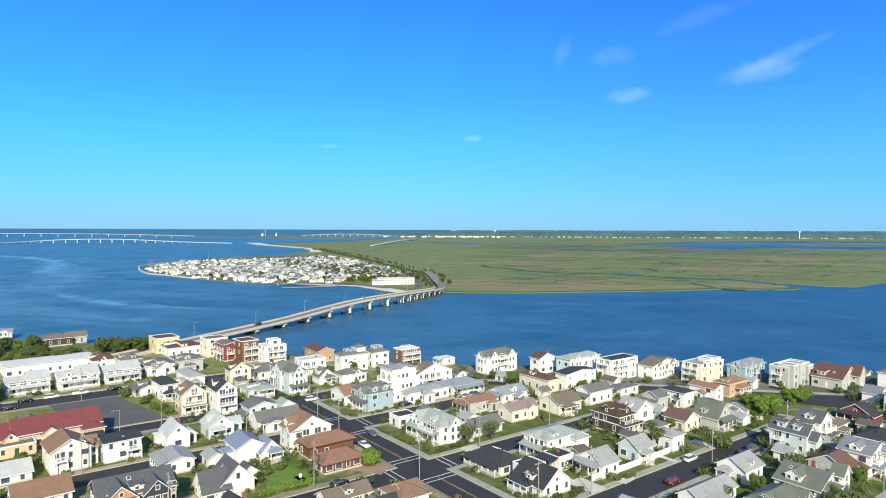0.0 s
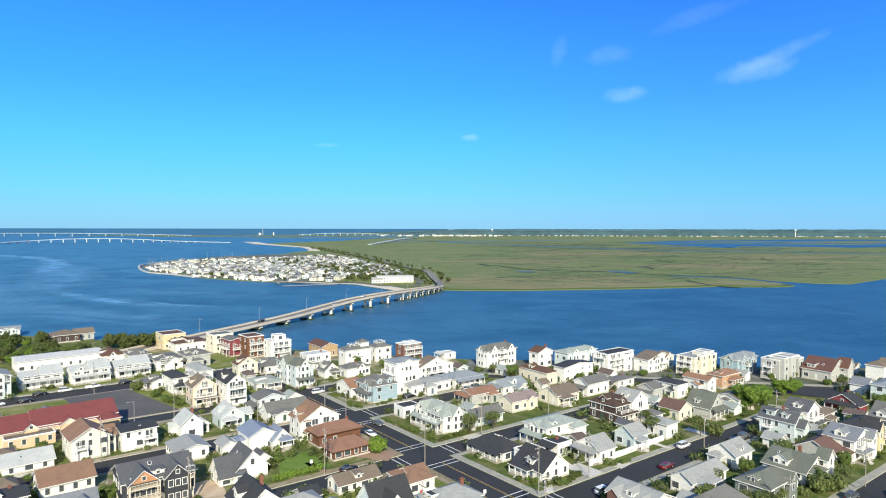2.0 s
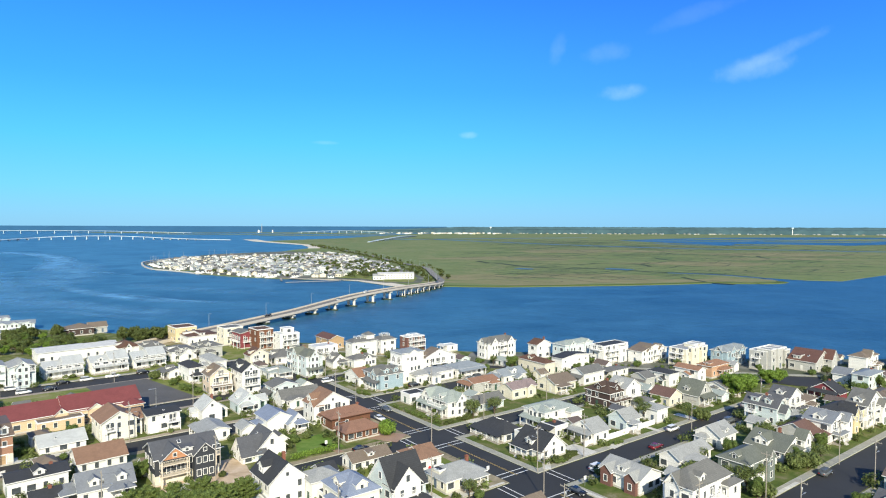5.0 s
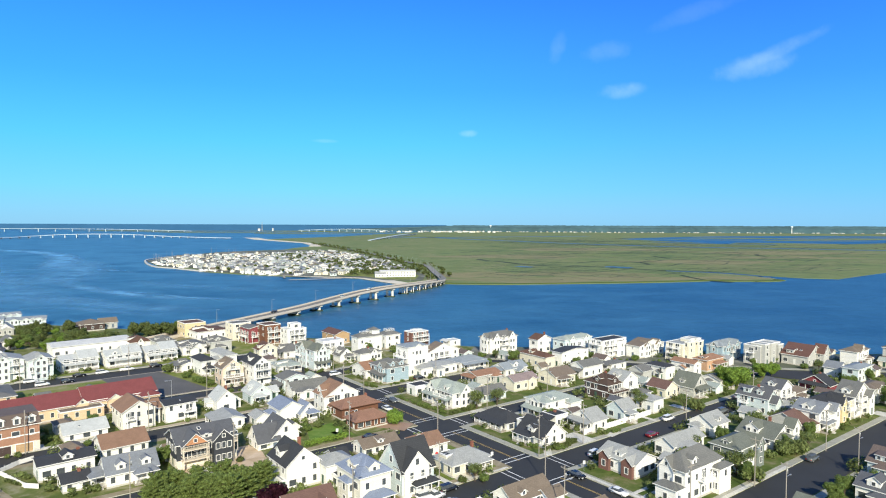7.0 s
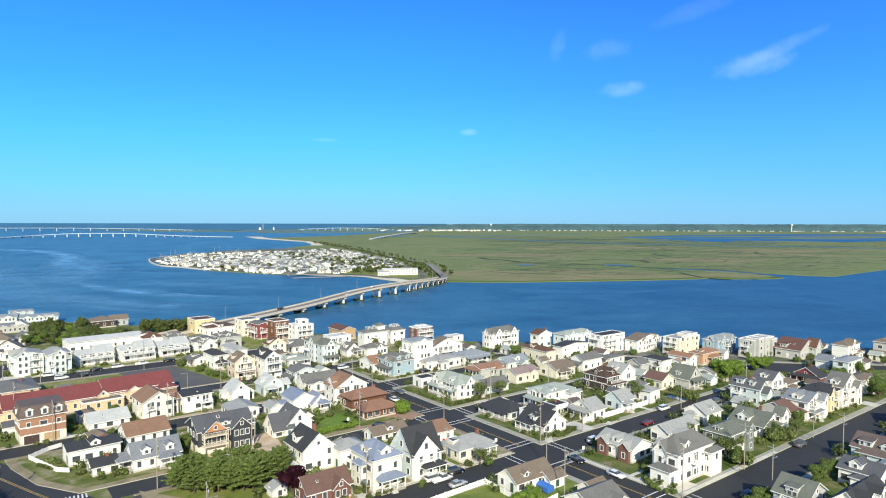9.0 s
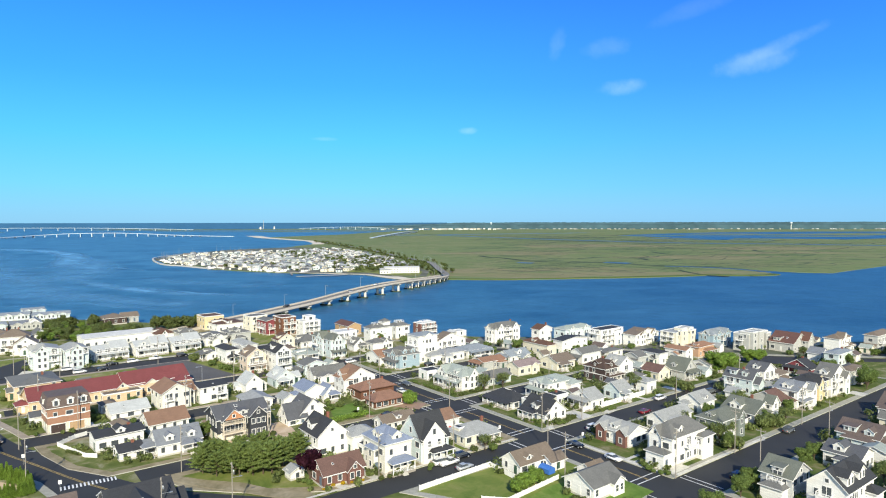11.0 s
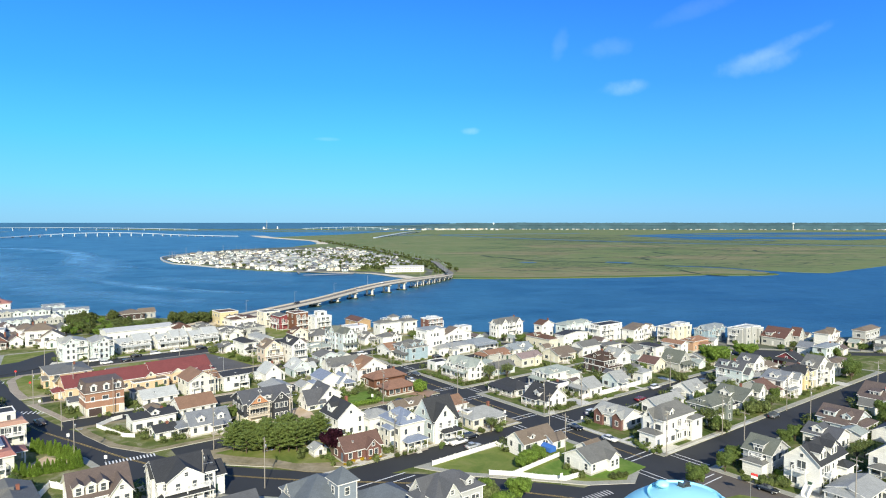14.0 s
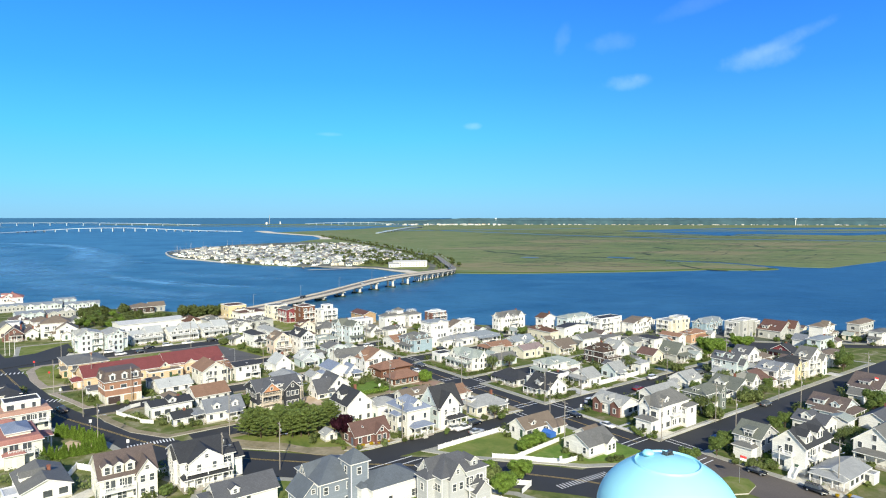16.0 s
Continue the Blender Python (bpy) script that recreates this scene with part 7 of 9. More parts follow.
for pts in (((-162, 636), (-110, 659)), ((-181, 690), (-148, 678)), ((-170, 684), (-120, 664), (-108, 668)), ((-300, 752), (-285, 742)), ((-180, 688), (-172, 660))):
    bm = bmesh.new()
    ribbon(bm, [Vector((*p, 0.2)) for p in pts], -1.0, 1.0, 0, 0, 0.4)
    tagged(part("dock", bm, TIMBER), "weathered timber dock on the bay", "dock", kind="structure")


def far_bridge(points, count, label, half=7):
    root = thing("bridge", pose(0, 0, 0), label, "bridge")
    line = smooth(points, 10)
    bm = bmesh.new()
    ribbon(bm, line, -half, half, 0, 0, 1.6)
    part("deck", bm, HAZY_PALE, root)
    total = sum((b - a).length for a, b in zip(line, line[1:]))
    for k in range(count):
        p, heading = along(line, total * (k + 0.5) / count)
        bm = bmesh.new()
        box(bm, -1.5, 1.5, -half * 0.7, half * 0.7, -2.5, p.z - 1.5)
        part("pier", bm, HAZY_PALE, root).matrix_basis = pose(p.x, p.y, 0, 0, 0, heading)
    return root


far_bridge([(-1532, 2040, 1.5), (-1512, 2171, 3), (-1484, 2311, 7), (-1410, 2361, 11.5), (-1308, 2386, 13.5), (-1222, 2406, 13), (-1125, 2429, 9), (-1028, 2404, 5.5), (-878, 2347, 3), (-770, 2336, 1.5)], 26, "long pale concrete bridge far across the bay")
far_bridge([(-2900, 3600, 16), (-2300, 3700, 18), (-1900, 3800, 14), (-1500, 3850, 5)], 16, "distant pale concrete bridge near the horizon")
far_bridge([(-236, 2111, 1), (-215, 2250, 4), (-190, 2410, 7), (-165, 2640, 9), (-140, 2900, 8), (-113, 3149, 4)], 20, "distant pale causeway bridge over the marsh", 5)
far_bridge([(-900, 4050, 8), (-700, 4080, 16), (-500, 4090, 16), (-330, 4100, 8)], 12, "distant pale bridge at the horizon", 6)


def woods(x0, x1, y0, y1, base, top, label, seed, mat=HAZY_WOODS):
    """A far belt of trees with an uneven top."""
    r = random.Random(seed)
    bm = bmesh.new()
    n = int(abs(x1 - x0) / 14)
    last = None
    for i in range(n + 1):
        t = i / n
        x, y = x0 + (x1 - x0) * t, y0 + (y1 - y0) * t
        h = top * min(1.0, 0.25 + t * 4) * (0.92 + 0.07 * noise.noise((x * 0.004, seed, 0)) + 0.06 * r.random())
        row = [bm.verts.new((x, y, base)), bm.verts.new((x, y + 5, h * 0.8)), bm.verts.new((x + r.uniform(-4, 4), y + 20, h)), bm.verts.new((x, y + 120, h * 0.9))]
        if last:
            for a in range(3):
                bm.faces.new((last[a], row[a], row[a + 1], last[a + 1]))
        last = row
    return tagged(part("distant_woods", bm, mat), label, "woods", kind="stuff")


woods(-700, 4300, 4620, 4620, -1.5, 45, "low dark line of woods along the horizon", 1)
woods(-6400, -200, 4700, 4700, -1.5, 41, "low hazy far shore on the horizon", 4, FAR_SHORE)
# upright sheet in a hazy water colour, standing in for the bay beyond
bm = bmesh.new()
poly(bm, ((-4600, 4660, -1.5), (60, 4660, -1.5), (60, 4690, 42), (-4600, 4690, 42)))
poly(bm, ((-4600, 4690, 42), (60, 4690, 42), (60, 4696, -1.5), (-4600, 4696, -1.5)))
tagged(part("backdrop", bm, FAR_WATER), "upright blue backdrop for the far bay, haze in its colour", "backdrop", kind="structure")
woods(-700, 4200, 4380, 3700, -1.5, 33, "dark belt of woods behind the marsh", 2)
rnd = random.Random(21)
for k in range(170):
    t = rnd.random()
    x = -350 + 3900 * t
    y = 4330 - 640 * (x + 700) / 4900 + rnd.uniform(-40, 0)
    s = 1.5 if rnd.random() < 0.3 else 1.0
    simple_house(x, y, rnd.uniform(-25, 25), rnd.uniform(5, 11) * s, 9, rnd.uniform(2, 4.5), 2.0, rnd.choice(("white", "cream", "greyw")), rnd.choice(("lgrey", "tan", "white")), "shore")
for k in range(45):
    x = rnd.uniform(-420, 350)
    simple_house(x, 3950 + rnd.uniform(-80, 160), rnd.uniform(-15, 15), rnd.uniform(10, 22), 12, rnd.uniform(4, 9), 2, rnd.choice(("white", "cream", "greyw")), rnd.choice(("white", "lgrey", "tanbrown")), "shore")
finish_far()


def far_tank(x, y, top, radius):
    root = thing("water_tower", pose(x, y, -1), "distant white water tower above the woods", "water tower")
    bm = bmesh.new()
    lathe(bm, [(radius * 0.4, top - radius * 1.5), (radius, top - radius), (radius, top - radius * 0.4), (radius * 0.6, top - 0.1 * radius), (0.1, top)], 20)
    part("tank", bm, HAZY_PALE, root)
    bm = bmesh.new()
    lathe(bm, [(radius * 0.3, 0), (radius * 0.25, top - radius * 1.4)], 12)
    part("pedestal", bm, TRIM, root)


far_tank(350, 4250, 46, 8)
far_tank(2180, 3880, 47, 8)


def stack(x, y, high, r, label):
    root = thing("chimney", pose(x, y, -1), label, "chimney")
    bm = bmesh.new()
    lathe(bm, [(r, 0), (r * 0.6, high)], 12)
    part("shaft", bm, METAL, root)


stack(-1225, 4400, 62, 2.4, "tall pale power station chimney on the horizon")
stack(-1150, 4400, 20, 8, "squat pale power station tower on the horizon")
stack(-1245, 4400, 16, 14, "pale power station hall on the horizon")

# ---- trees and shrubs ----


def leaf_cloud(bm, centre, radii, count, size, r, mi=0):
    """Many small leaf clumps through an uneven crown."""
    for _ in range(count):
        while True:
            q = Vector((r.uniform(-1, 1), r.uniform(-1, 1), r.uniform(-1, 1)))
            if 0.35 < q.length < 1:
                break
        q *= 0.85 + 0.3 * noise.noise(q * 1.7 + Vector(centre))
        p = Vector((centre[0] + q.x * radii[0], centre[1] + q.y * radii[1], centre[2] + q.z * radii[2]))
        # leaves lie along the outside of the crown
        out = (q.normalized() + Vector((r.gauss(0, 0.5), r.gauss(0, 0.5), 0.25 + r.gauss(0, 0.5)))).normalized()
        a = out.cross(Vector((r.gauss(0, 1), r.gauss(0, 1), r.gauss(0, 1)))).normalized()
        b = out.cross(a)
        s = size * r.uniform(0.6, 1.4)
        v = [bm.verts.new(p + a * s + b * s * 0.2), bm.verts.new(p + b * s * 0.8), bm.verts.new(p - a * s), bm.verts.new(p - b * s * 0.7)]
        f = bm.faces.new(v)
        f.material_index = mi


def limb(bm, a, b, r0, r1, seg=6):
    a, b = Vector(a), Vector(b)
    q = (b - a).to_track_quat("Z", "Y").to_matrix()
    rings = [[bm.verts.new(p + q @ Vector((r * math.cos(2 * math.pi * i / seg), r * math.sin(2 * math.pi * i / seg), 0))) for i in range(seg)] for p, r in ((a, r0), (b, r1))]
    for i in range(seg):
        bm.faces.new((rings[0][i], rings[0][(i + 1) % seg], rings[1][(i + 1) % seg], rings[1][i]))


def tree(m, high, wide, leaf, label, seed, trunk=0.3, clumps=7, count=1500, size=0.3):
    r = random.Random(seed)
    root = thing("tree", m, label, "tree", "trees in the yards")
    bm = bmesh.new()
    limb(bm, (0, 0, -0.6), (0, 0, high * trunk), 0.03 * high, 0.022 * high, 8)
    tips = []
    for k in range(clumps):
        a = 2 * math.pi * k / clumps + r.uniform(-0.4, 0.4)
        far = wide * r.uniform(0.2, 0.62)
        tip = (math.cos(a) * far, math.sin(a) * far, high * r.uniform(trunk + 0.18, 0.84))
        limb(bm, (0, 0, high * trunk * r.uniform(0.75, 1.0)), tip, 0.014 * high, 0.004 * high)
        tips.append(tip)
    part("trunk", bm, BARK, root)
    bm = bmesh.new()
    for tip in tips + [(0, 0, high * 0.8)]:
        s = r.uniform(0.75, 1.15)
        leaf_cloud(bm, tip, (wide * 0.4 * s, wide * 0.4 * s, high * 0.21 * s), count // (clumps + 1), size, r)
    part("crown", bm, LEAVES[leaf], root)
    return root


def shrub(m, high, wide, leaf, label, seed, count=700, size=0.2, name="shrub"):
    r = random.Random(seed)
    root = thing(name, m, label, "shrub", "shrubs in the yards")
    bm = bmesh.new()
    for k in range(5):
        a = 2 * math.pi * k / 5 + r.uniform(-0.5, 0.5)
        limb(bm, (0, 0, -0.6), (math.cos(a) * wide * 0.3, math.sin(a) * wide * 0.3, high * 0.6), 0.05, 0.015, 5)
    part("stem", bm, BARK, root)
    bm = bmesh.new()
    for k in range(5):
        a = 2 * math.pi * k / 5 + r.uniform(-0.5, 0.5)
        o = wide * r.uniform(0.15, 0.3)
        leaf_cloud(bm, (math.cos(a) * o, math.sin(a) * o, high * r.uniform(0.42, 0.6)), (wide * 0.36, wide * 0.36, high * 0.45), count // 5, size, r)
    part("foliage", bm, LEAVES[leaf], root)
    return root


def cypress_tree(m, high, wide):
    """A narrow spire of small upright leaf sprays."""
    r = random.Random(6)
    root = thing("tree", m, "narrow bright green hedge cypress", "tree", "trees in the yards")
    bm = bmesh.new()
    limb(bm, (0, 0, -0.6), (0, 0, high * 0.8), 0.07, 0.02, 6)
    part("trunk", bm, BARK, root)
    bm = bmesh.new()
    for _ in range(1500):
        h = r.random() ** 1.3
        a = r.uniform(0, 2 * math.pi)
        far = 0.5 * wide * (1 - h ** 1.5) * (0.55 + 0.45 * r.random() ** 0.5) * (1 + 0.25 * math.sin(3 * a + 9 * h)) + 0.03
        p = Vector((far * math.cos(a), far * math.sin(a), high * (0.04 + 0.94 * h)))
        up = Vector((math.cos(a) * 0.45 + r.gauss(0, 0.2), math.sin(a) * 0.45 + r.gauss(0, 0.2), 1)).normalized()
        side = up.cross(Vector((r.gauss(0, 1), r.gauss(0, 1), 0.1))).normalized()
        s = 0.2 * r.uniform(0.6, 1.3)
        bm.faces.new([bm.verts.new(p + up * s * 1.2), bm.verts.new(p + side * s * 0.6), bm.verts.new(p - up * s * 0.8), bm.verts.new(p - side * s * 0.6)])
    part("crown", bm, LEAVES["hedge"], root)
    return root


def pine_tree(m, high, wide):
    """A black pine: flat sprays of needles on spreading limbs."""
    r = random.Random(5)
    root = thing("tree", m, "dense green spreading pine with feathery boughs", "tree", "trees in the yards")
    trunk, crown = bmesh.new(), bmesh.new()
    limb(trunk, (0, 0, -0.6), (0.2, 0, high * 0.8), 0.2, 0.06, 8)
    for k in range(34):
        t = (k + 0.5) / 34
        a = k * 2.4
        z = high * (0.16 + 0.66 * t)
        far = wide * (1.0 - 0.75 * t ** 1.5) * r.uniform(0.75, 1.1)
        tip = Vector((math.cos(a) * far, math.sin(a) * far, z + high * 0.16 * r.uniform(0.6, 1.2)))
        limb(trunk, (0, 0, z), tip, 0.06, 0.015, 5)
        for j in range(9):
            s = 0.3 + 0.75 * (j + r.random()) / 9
            c = Vector((tip.x * s, tip.y * s, z + (tip.z - z) * s + 0.15))
            leaf_cloud(crown, c, (0.75, 0.75, 0.28), 27, 0.145, r)
    part("trunk", trunk, BARK, root)
    part("crown", crown, LEAVES["pine"], root)
    return root


STOCK = {}


def plant(kind, x, y, scale=1.0, turn=0.0, z=0.17):
    """One tree or shrub of a kind; the first is built, the rest are copies."""
    m = pose(x, y, z, 0, 0, turn)
    if kind in STOCK:
        ob = copy_thing(STOCK[kind], m)
    elif kind == "broadleaf":
        ob = tree(m, 6.6, 3.5, "green", "broad green leafy street tree in a yard", 1, trunk=0.2, clumps=15, count=10000, size=0.165)
    elif kind == "bigtree":
        ob = tree(m, 8.5, 5.2, "dark", "large spreading dark green tree by the bay", 14, trunk=0.14, clumps=12, count=2600, size=0.42)
    elif kind == "spring":
        ob = tree(m, 6.5, 3.2, "olive", "half-bare tree with thin spring leaves", 2, count=1500, size=0.17, clumps=14)
    elif kind == "lime":
        ob = tree(m, 5.6, 3.9, "lime", "bright green rounded tree by the street", 3, trunk=0.12, clumps=15, count=9500, size=0.175)
    elif kind == "purple":
        ob = tree(m, 5.2, 2.5, "purple", "dark purple-leaved plum tree", 4, trunk=0.2, count=1800, size=0.22)
    elif kind == "pine":
        ob = pine_tree(m, 8, 4.4)
    elif kind == "cypress":
        ob = cypress_tree(m, 4.4, 1.5)
    elif kind == "bush":
        ob = shrub(m, 1.5, 2.0, "green", "rounded green garden shrub", 7, count=1100, size=0.15)
    elif kind == "darkbush":
        ob = shrub(m, 1.6, 2.2, "dark", "dark evergreen garden shrub", 8, count=1100, size=0.15)
    elif kind == "olivebush":
        ob = shrub(m, 2.2, 3.0, "olive", "loose olive-green coastal shrub", 9, count=1700, size=0.17)
    elif kind == "topiary":
        ob = shrub(m, 3.4, 4.2, "hedge", "clipped round bright green bush", 10, count=5200, size=0.16)
    elif kind == "flower":
        ob = shrub(m, 1.1, 1.3, "flower", "low yellow flowering shrub", 11, count=400, size=0.14)
    STOCK.setdefault(kind, ob)
    ob.scale = (scale, scale, scale * (0.92 + 0.16 * ((x * 7.3 + y * 3.1) % 1)))
    return ob


# the corner pines and what stands near them
rnd = random.Random(77)
for k in range(26):
    t = k / 25
    plant("pine", -66 + 21.5 * t + rnd.uniform(-1, 1), 98 + 2.5 * t + rnd.uniform(0, 10), rnd.uniform(0.72, 0.95), rnd.uniform(0, 360))
plant("purple", -38.8, 95.9, 1.6)
plant("topiary", -18.8, 158.4, 1.25)
plant("topiary", 67.4, 83.2, 0.55)
rnd = random.Random(31)
# grove of hedge cypresses beside the boulevard
for a, b, n in (((-117.6, 101.6), (-102.8, 94.6), 24), ((-114.5, 83.0), (-106.9, 84.8), 13), ((-106.9, 84.8), (-99.2, 90.0), 15), ((-102.6, 94.4), (-99.0, 90.4), 7)):
    for k in range(n):
        t = (k + 0.5) / n
        plant("cypress", a[0] + (b[0] - a[0]) * t + rnd.uniform(-0.35, 0.35), a[1] + (b[1] - a[1]) * t + rnd.uniform(-0.35, 0.35), rnd.uniform(0.68, 0.9), rnd.uniform(0, 360))
sheet("yard", [(-113, 86), (-107, 87), (-102, 91), (-104, 94), (-112, 97.5)], 0.19, 0.1, BARE, "small earthen patio between two rows of hedge cypresses", "yard")
# trees by the bay
for k in range(95):
    a, b = rnd.random(), rnd.random()
    if a > 0.6 and b > 0.55:
        b -= 0.5
    plant(("bigtree", "lime", "broadleaf", "spring")[k % 4], -203 + 46 * a - 24 * b + rnd.uniform(-3, 3), 262 + 8 * a + 48 * b, rnd.uniform(0.5, 0.85), rnd.uniform(0, 360))
for k in range(10):
    plant("bigtree", -160 + rnd.uniform(-8, 14), 306 + rnd.uniform(-5, 5), rnd.uniform(0.6, 0.85), rnd.uniform(0, 360))
plant("broadleaf", -146, 312, 1.10)
plant("broadleaf", -142, 318, 1.00)
# trees in the yards


def grove(*spots):
    for kind, x, y, s in spots:
        plant(kind, x, y, s, x * 37 % 360)


# along the shaded street and the houses facing it
grove(("spring", 90, 143, 0.72), ("broadleaf", 56.5, 87, 0.80), ("broadleaf", 60.5, 91, 0.72), ("broadleaf", 80, 104, 0.71), ("broadleaf", 85, 108, 0.71), ("broadleaf", 92, 108, 0.80), ("spring", 92, 93, 0.79), ("spring", 96, 96, 0.79), ("broadleaf", 118, 119.5, 1.10), ("broadleaf", 121, 122, 0.95), ("broadleaf", 143, 174, 1.15), ("broadleaf", 147, 179, 1.0), ("broadleaf", 67, 116, 0.66), ("broadleaf", 87, 136, 0.6), ("broadleaf", 100, 147, 0.62), ("olivebush", 61.5, 95, 1.1), ("broadleaf", 45.8, 77.2, 0.85), ("spring", 62, 121, 0.88))
grove(("spring", 66, 119, 0.98), ("spring", 70, 123, 0.93), ("olivebush", 68, 116, 1.87), ("olivebush", 85, 133, 1.6), ("olivebush", 88, 133, 1.87), ("spring", 93, 136, 0.82), ("olivebush", 57, 126, 1.87), ("broadleaf", 58, 128, 0.53), ("bush", 70, 81, 1.80), ("bush", 66, 79, 1.30))
# in the yards towards the bay, east side
grove(("lime", 101.5, 198.5, 1.55), ("lime", 106, 203, 1.40), ("lime", 122, 216, 1.10), ("lime", 127, 219, 0.95), ("lime", 158, 221, 0.80), ("broadleaf", 52, 231, 0.70), ("olivebush", 40, 211, 1.80), ("spring", 60, 172, 1.00), ("spring", 74, 172, 0.90), ("olivebush", 78, 172, 1.60), ("spring", 87, 152, 1.00), ("broadleaf", 133, 172, 0.80), ("broadleaf", 143, 196, 0.90), ("broadleaf", 150, 186, 0.90), ("broadleaf", 160, 210, 0.80))
# round the crossing and its gardens
grove(("broadleaf", 27, 241, 0.90), ("broadleaf", 33, 243, 0.80), ("spring", 7, 174, 1.00), ("spring", 14, 178, 1.00), ("spring", 3, 116, 0.70), ("bush", 5, 115.5, 1.20), ("darkbush", 0, 115, 1.00), ("lime", 5.6, 72.2, 0.86), ("lime", -1.8, 74.0, 0.72), ("lime", 0.6, 64.0, 0.85), ("olivebush", -1.5, 73, 1.80), ("olivebush", -3, 71, 1.60), ("lime", 10, 91, 0.75), ("lime", 13, 94, 0.70), ("lime", 8, 89, 0.60), ("bush", -25, 262, 1.60), ("broadleaf", -5, 176, 0.40), ("bush", 16, 240, 1.50))
# west of the garden lawn
grove(("broadleaf", -74, 126, 0.70), ("bush", -80, 122, 2.00), ("bush", -78, 125, 2.00), ("bush", -45, 152, 1.40), ("darkbush", -46, 149, 1.50), ("darkbush", -50, 150, 1.50), ("darkbush", -97, 163, 1.50), ("bush", -103, 165, 1.60), ("bush", -110, 160, 1.60), ("bush", -113, 142, 1.40), ("bush", -104, 138, 1.20), ("bush", -100, 139, 1.00), ("bush", -58, 159, 1.70), ("bush", -55, 177, 1.50), ("olivebush", -114, 224, 1.60), ("bush", -103, 214, 1.50), ("bush", -97, 208, 1.40), ("bush", -90, 203, 1.40))
grove(("bush", -94, 206, 1.60), ("broadleaf", -84, 66, 0.60), ("bush", -72, 64, 1.50), ("broadleaf", -38, 262, 0.70))
for k in range(34):
    u, v = rnd.uniform(104, 205), rnd.choice((-70, -104, -112, -66, -150, -146)) + rnd.uniform(-4, 4)
    x, y = uv(u, v)
    plant(rnd.choice(("spring", "broadleaf", "spring", "olivebush")), x, y, rnd.uniform(0.45, 0.75), rnd.uniform(0, 360))
# shrubs along porches and fences
def shrub_rows(*runs):
    for a, b, n, kind in runs:
        for k in range(n):
            t = (k + 0.5) / n
            plant(kind, a[0] + (b[0] - a[0]) * t + rnd.uniform(-0.6, 0.6), a[1] + (b[1] - a[1]) * t + rnd.uniform(-0.6, 0.6), rnd.uniform(0.5, 0.95), rnd.uniform(0, 360))


shrub_rows(((-19, 186), (-3, 168), 13, "bush"), ((-3, 167), (6, 174), 6, "darkbush"), ((18, 139), (28, 136), 7, "bush"), ((28, 138), (33, 143), 4, "darkbush"), ((44, 150), (48, 152), 3, "bush"), ((40, 104), (45, 98), 5, "bush"), ((-33, 203), (-27, 200), 5, "bush"), ((-24, 202), (-18, 208), 4, "bush"), ((-23, 96), (-15, 103), 6, "darkbush"), ((-12, 102), (-8, 108), 4, "bush"), ((-58, 219), (-52, 224), 5, "bush"))
shrub_rows(((-36, 91), (-26, 97), 5, "flower"), ((28, 82), (33, 86), 3, "darkbush"), ((58, 82), (64, 78), 6, "olivebush"), ((72, 64), (76, 62), 3, "flower"), ((-83, 190), (-76, 196), 4, "bush"), ((-72, 198), (-64, 205), 4, "darkbush"), ((95, 146), (102, 152), 5, "olivebush"), ((108, 152), (120, 161), 6, "bush"), ((14, 255), (30, 256), 4, "bush"), ((66, 246), (80, 246), 4, "bush"), ((87, 244), (98, 242), 4, "bush"), ((108, 240), (112, 239), 2, "bush"))
# wooded causeway and point, one mass of foliage far off
far_bm = bmesh.new()


def far_tree(x, y, size):
    """A rough crown of large leaf clumps with a short trunk."""
    limb(far_bm, (x, y, -1), (x, y, size * 1.5), 0.3, 0.2, 5)
    for k in range(4):
        a = rnd.uniform(0, 6.28)
        leaf_cloud(far_bm, (x + math.cos(a) * size * 1.1, y + math.sin(a) * size * 1.1, size * rnd.uniform(1.4, 2.6)), (size * 1.2, size * 1.2, size), 26, 0.9, rnd, 1)


for k in range(150):
    p, heading = along(BRIDGE, 395 + 8 * k + rnd.uniform(-5, 5))
    far_tree(p.x + rnd.choice((-1.3, -1, 1)) * rnd.uniform(8, 14), p.y + rnd.uniform(-6, 6), rnd.uniform(0.8, 1.5))
for k in range(90):
    t = rnd.random()
    far_tree(-40 - 250 * t + rnd.uniform(-20, 20), 700 + 330 * t + rnd.uniform(0, 120), rnd.uniform(1.2, 2.2))
for k in range(60):
    far_tree(rnd.uniform(-110, -22), 716 + rnd.uniform(0, 90), rnd.uniform(1.0, 2.0))
for k in range(170):
    while True:
        x, y = rnd.uniform(-330, -40), rnd.uniform(690, 1250)
        if inside(x, y, POINT) and rnd.random() < 1.1 + x / 300:
            break
    far_tree(x, y, rnd.uniform(1.0, 1.8))
tagged(part("causeway_trees", far_bm, [BARK, LEAVES["dark"]]), "dark green trees along the far causeway and point", "trees", kind="stuff")
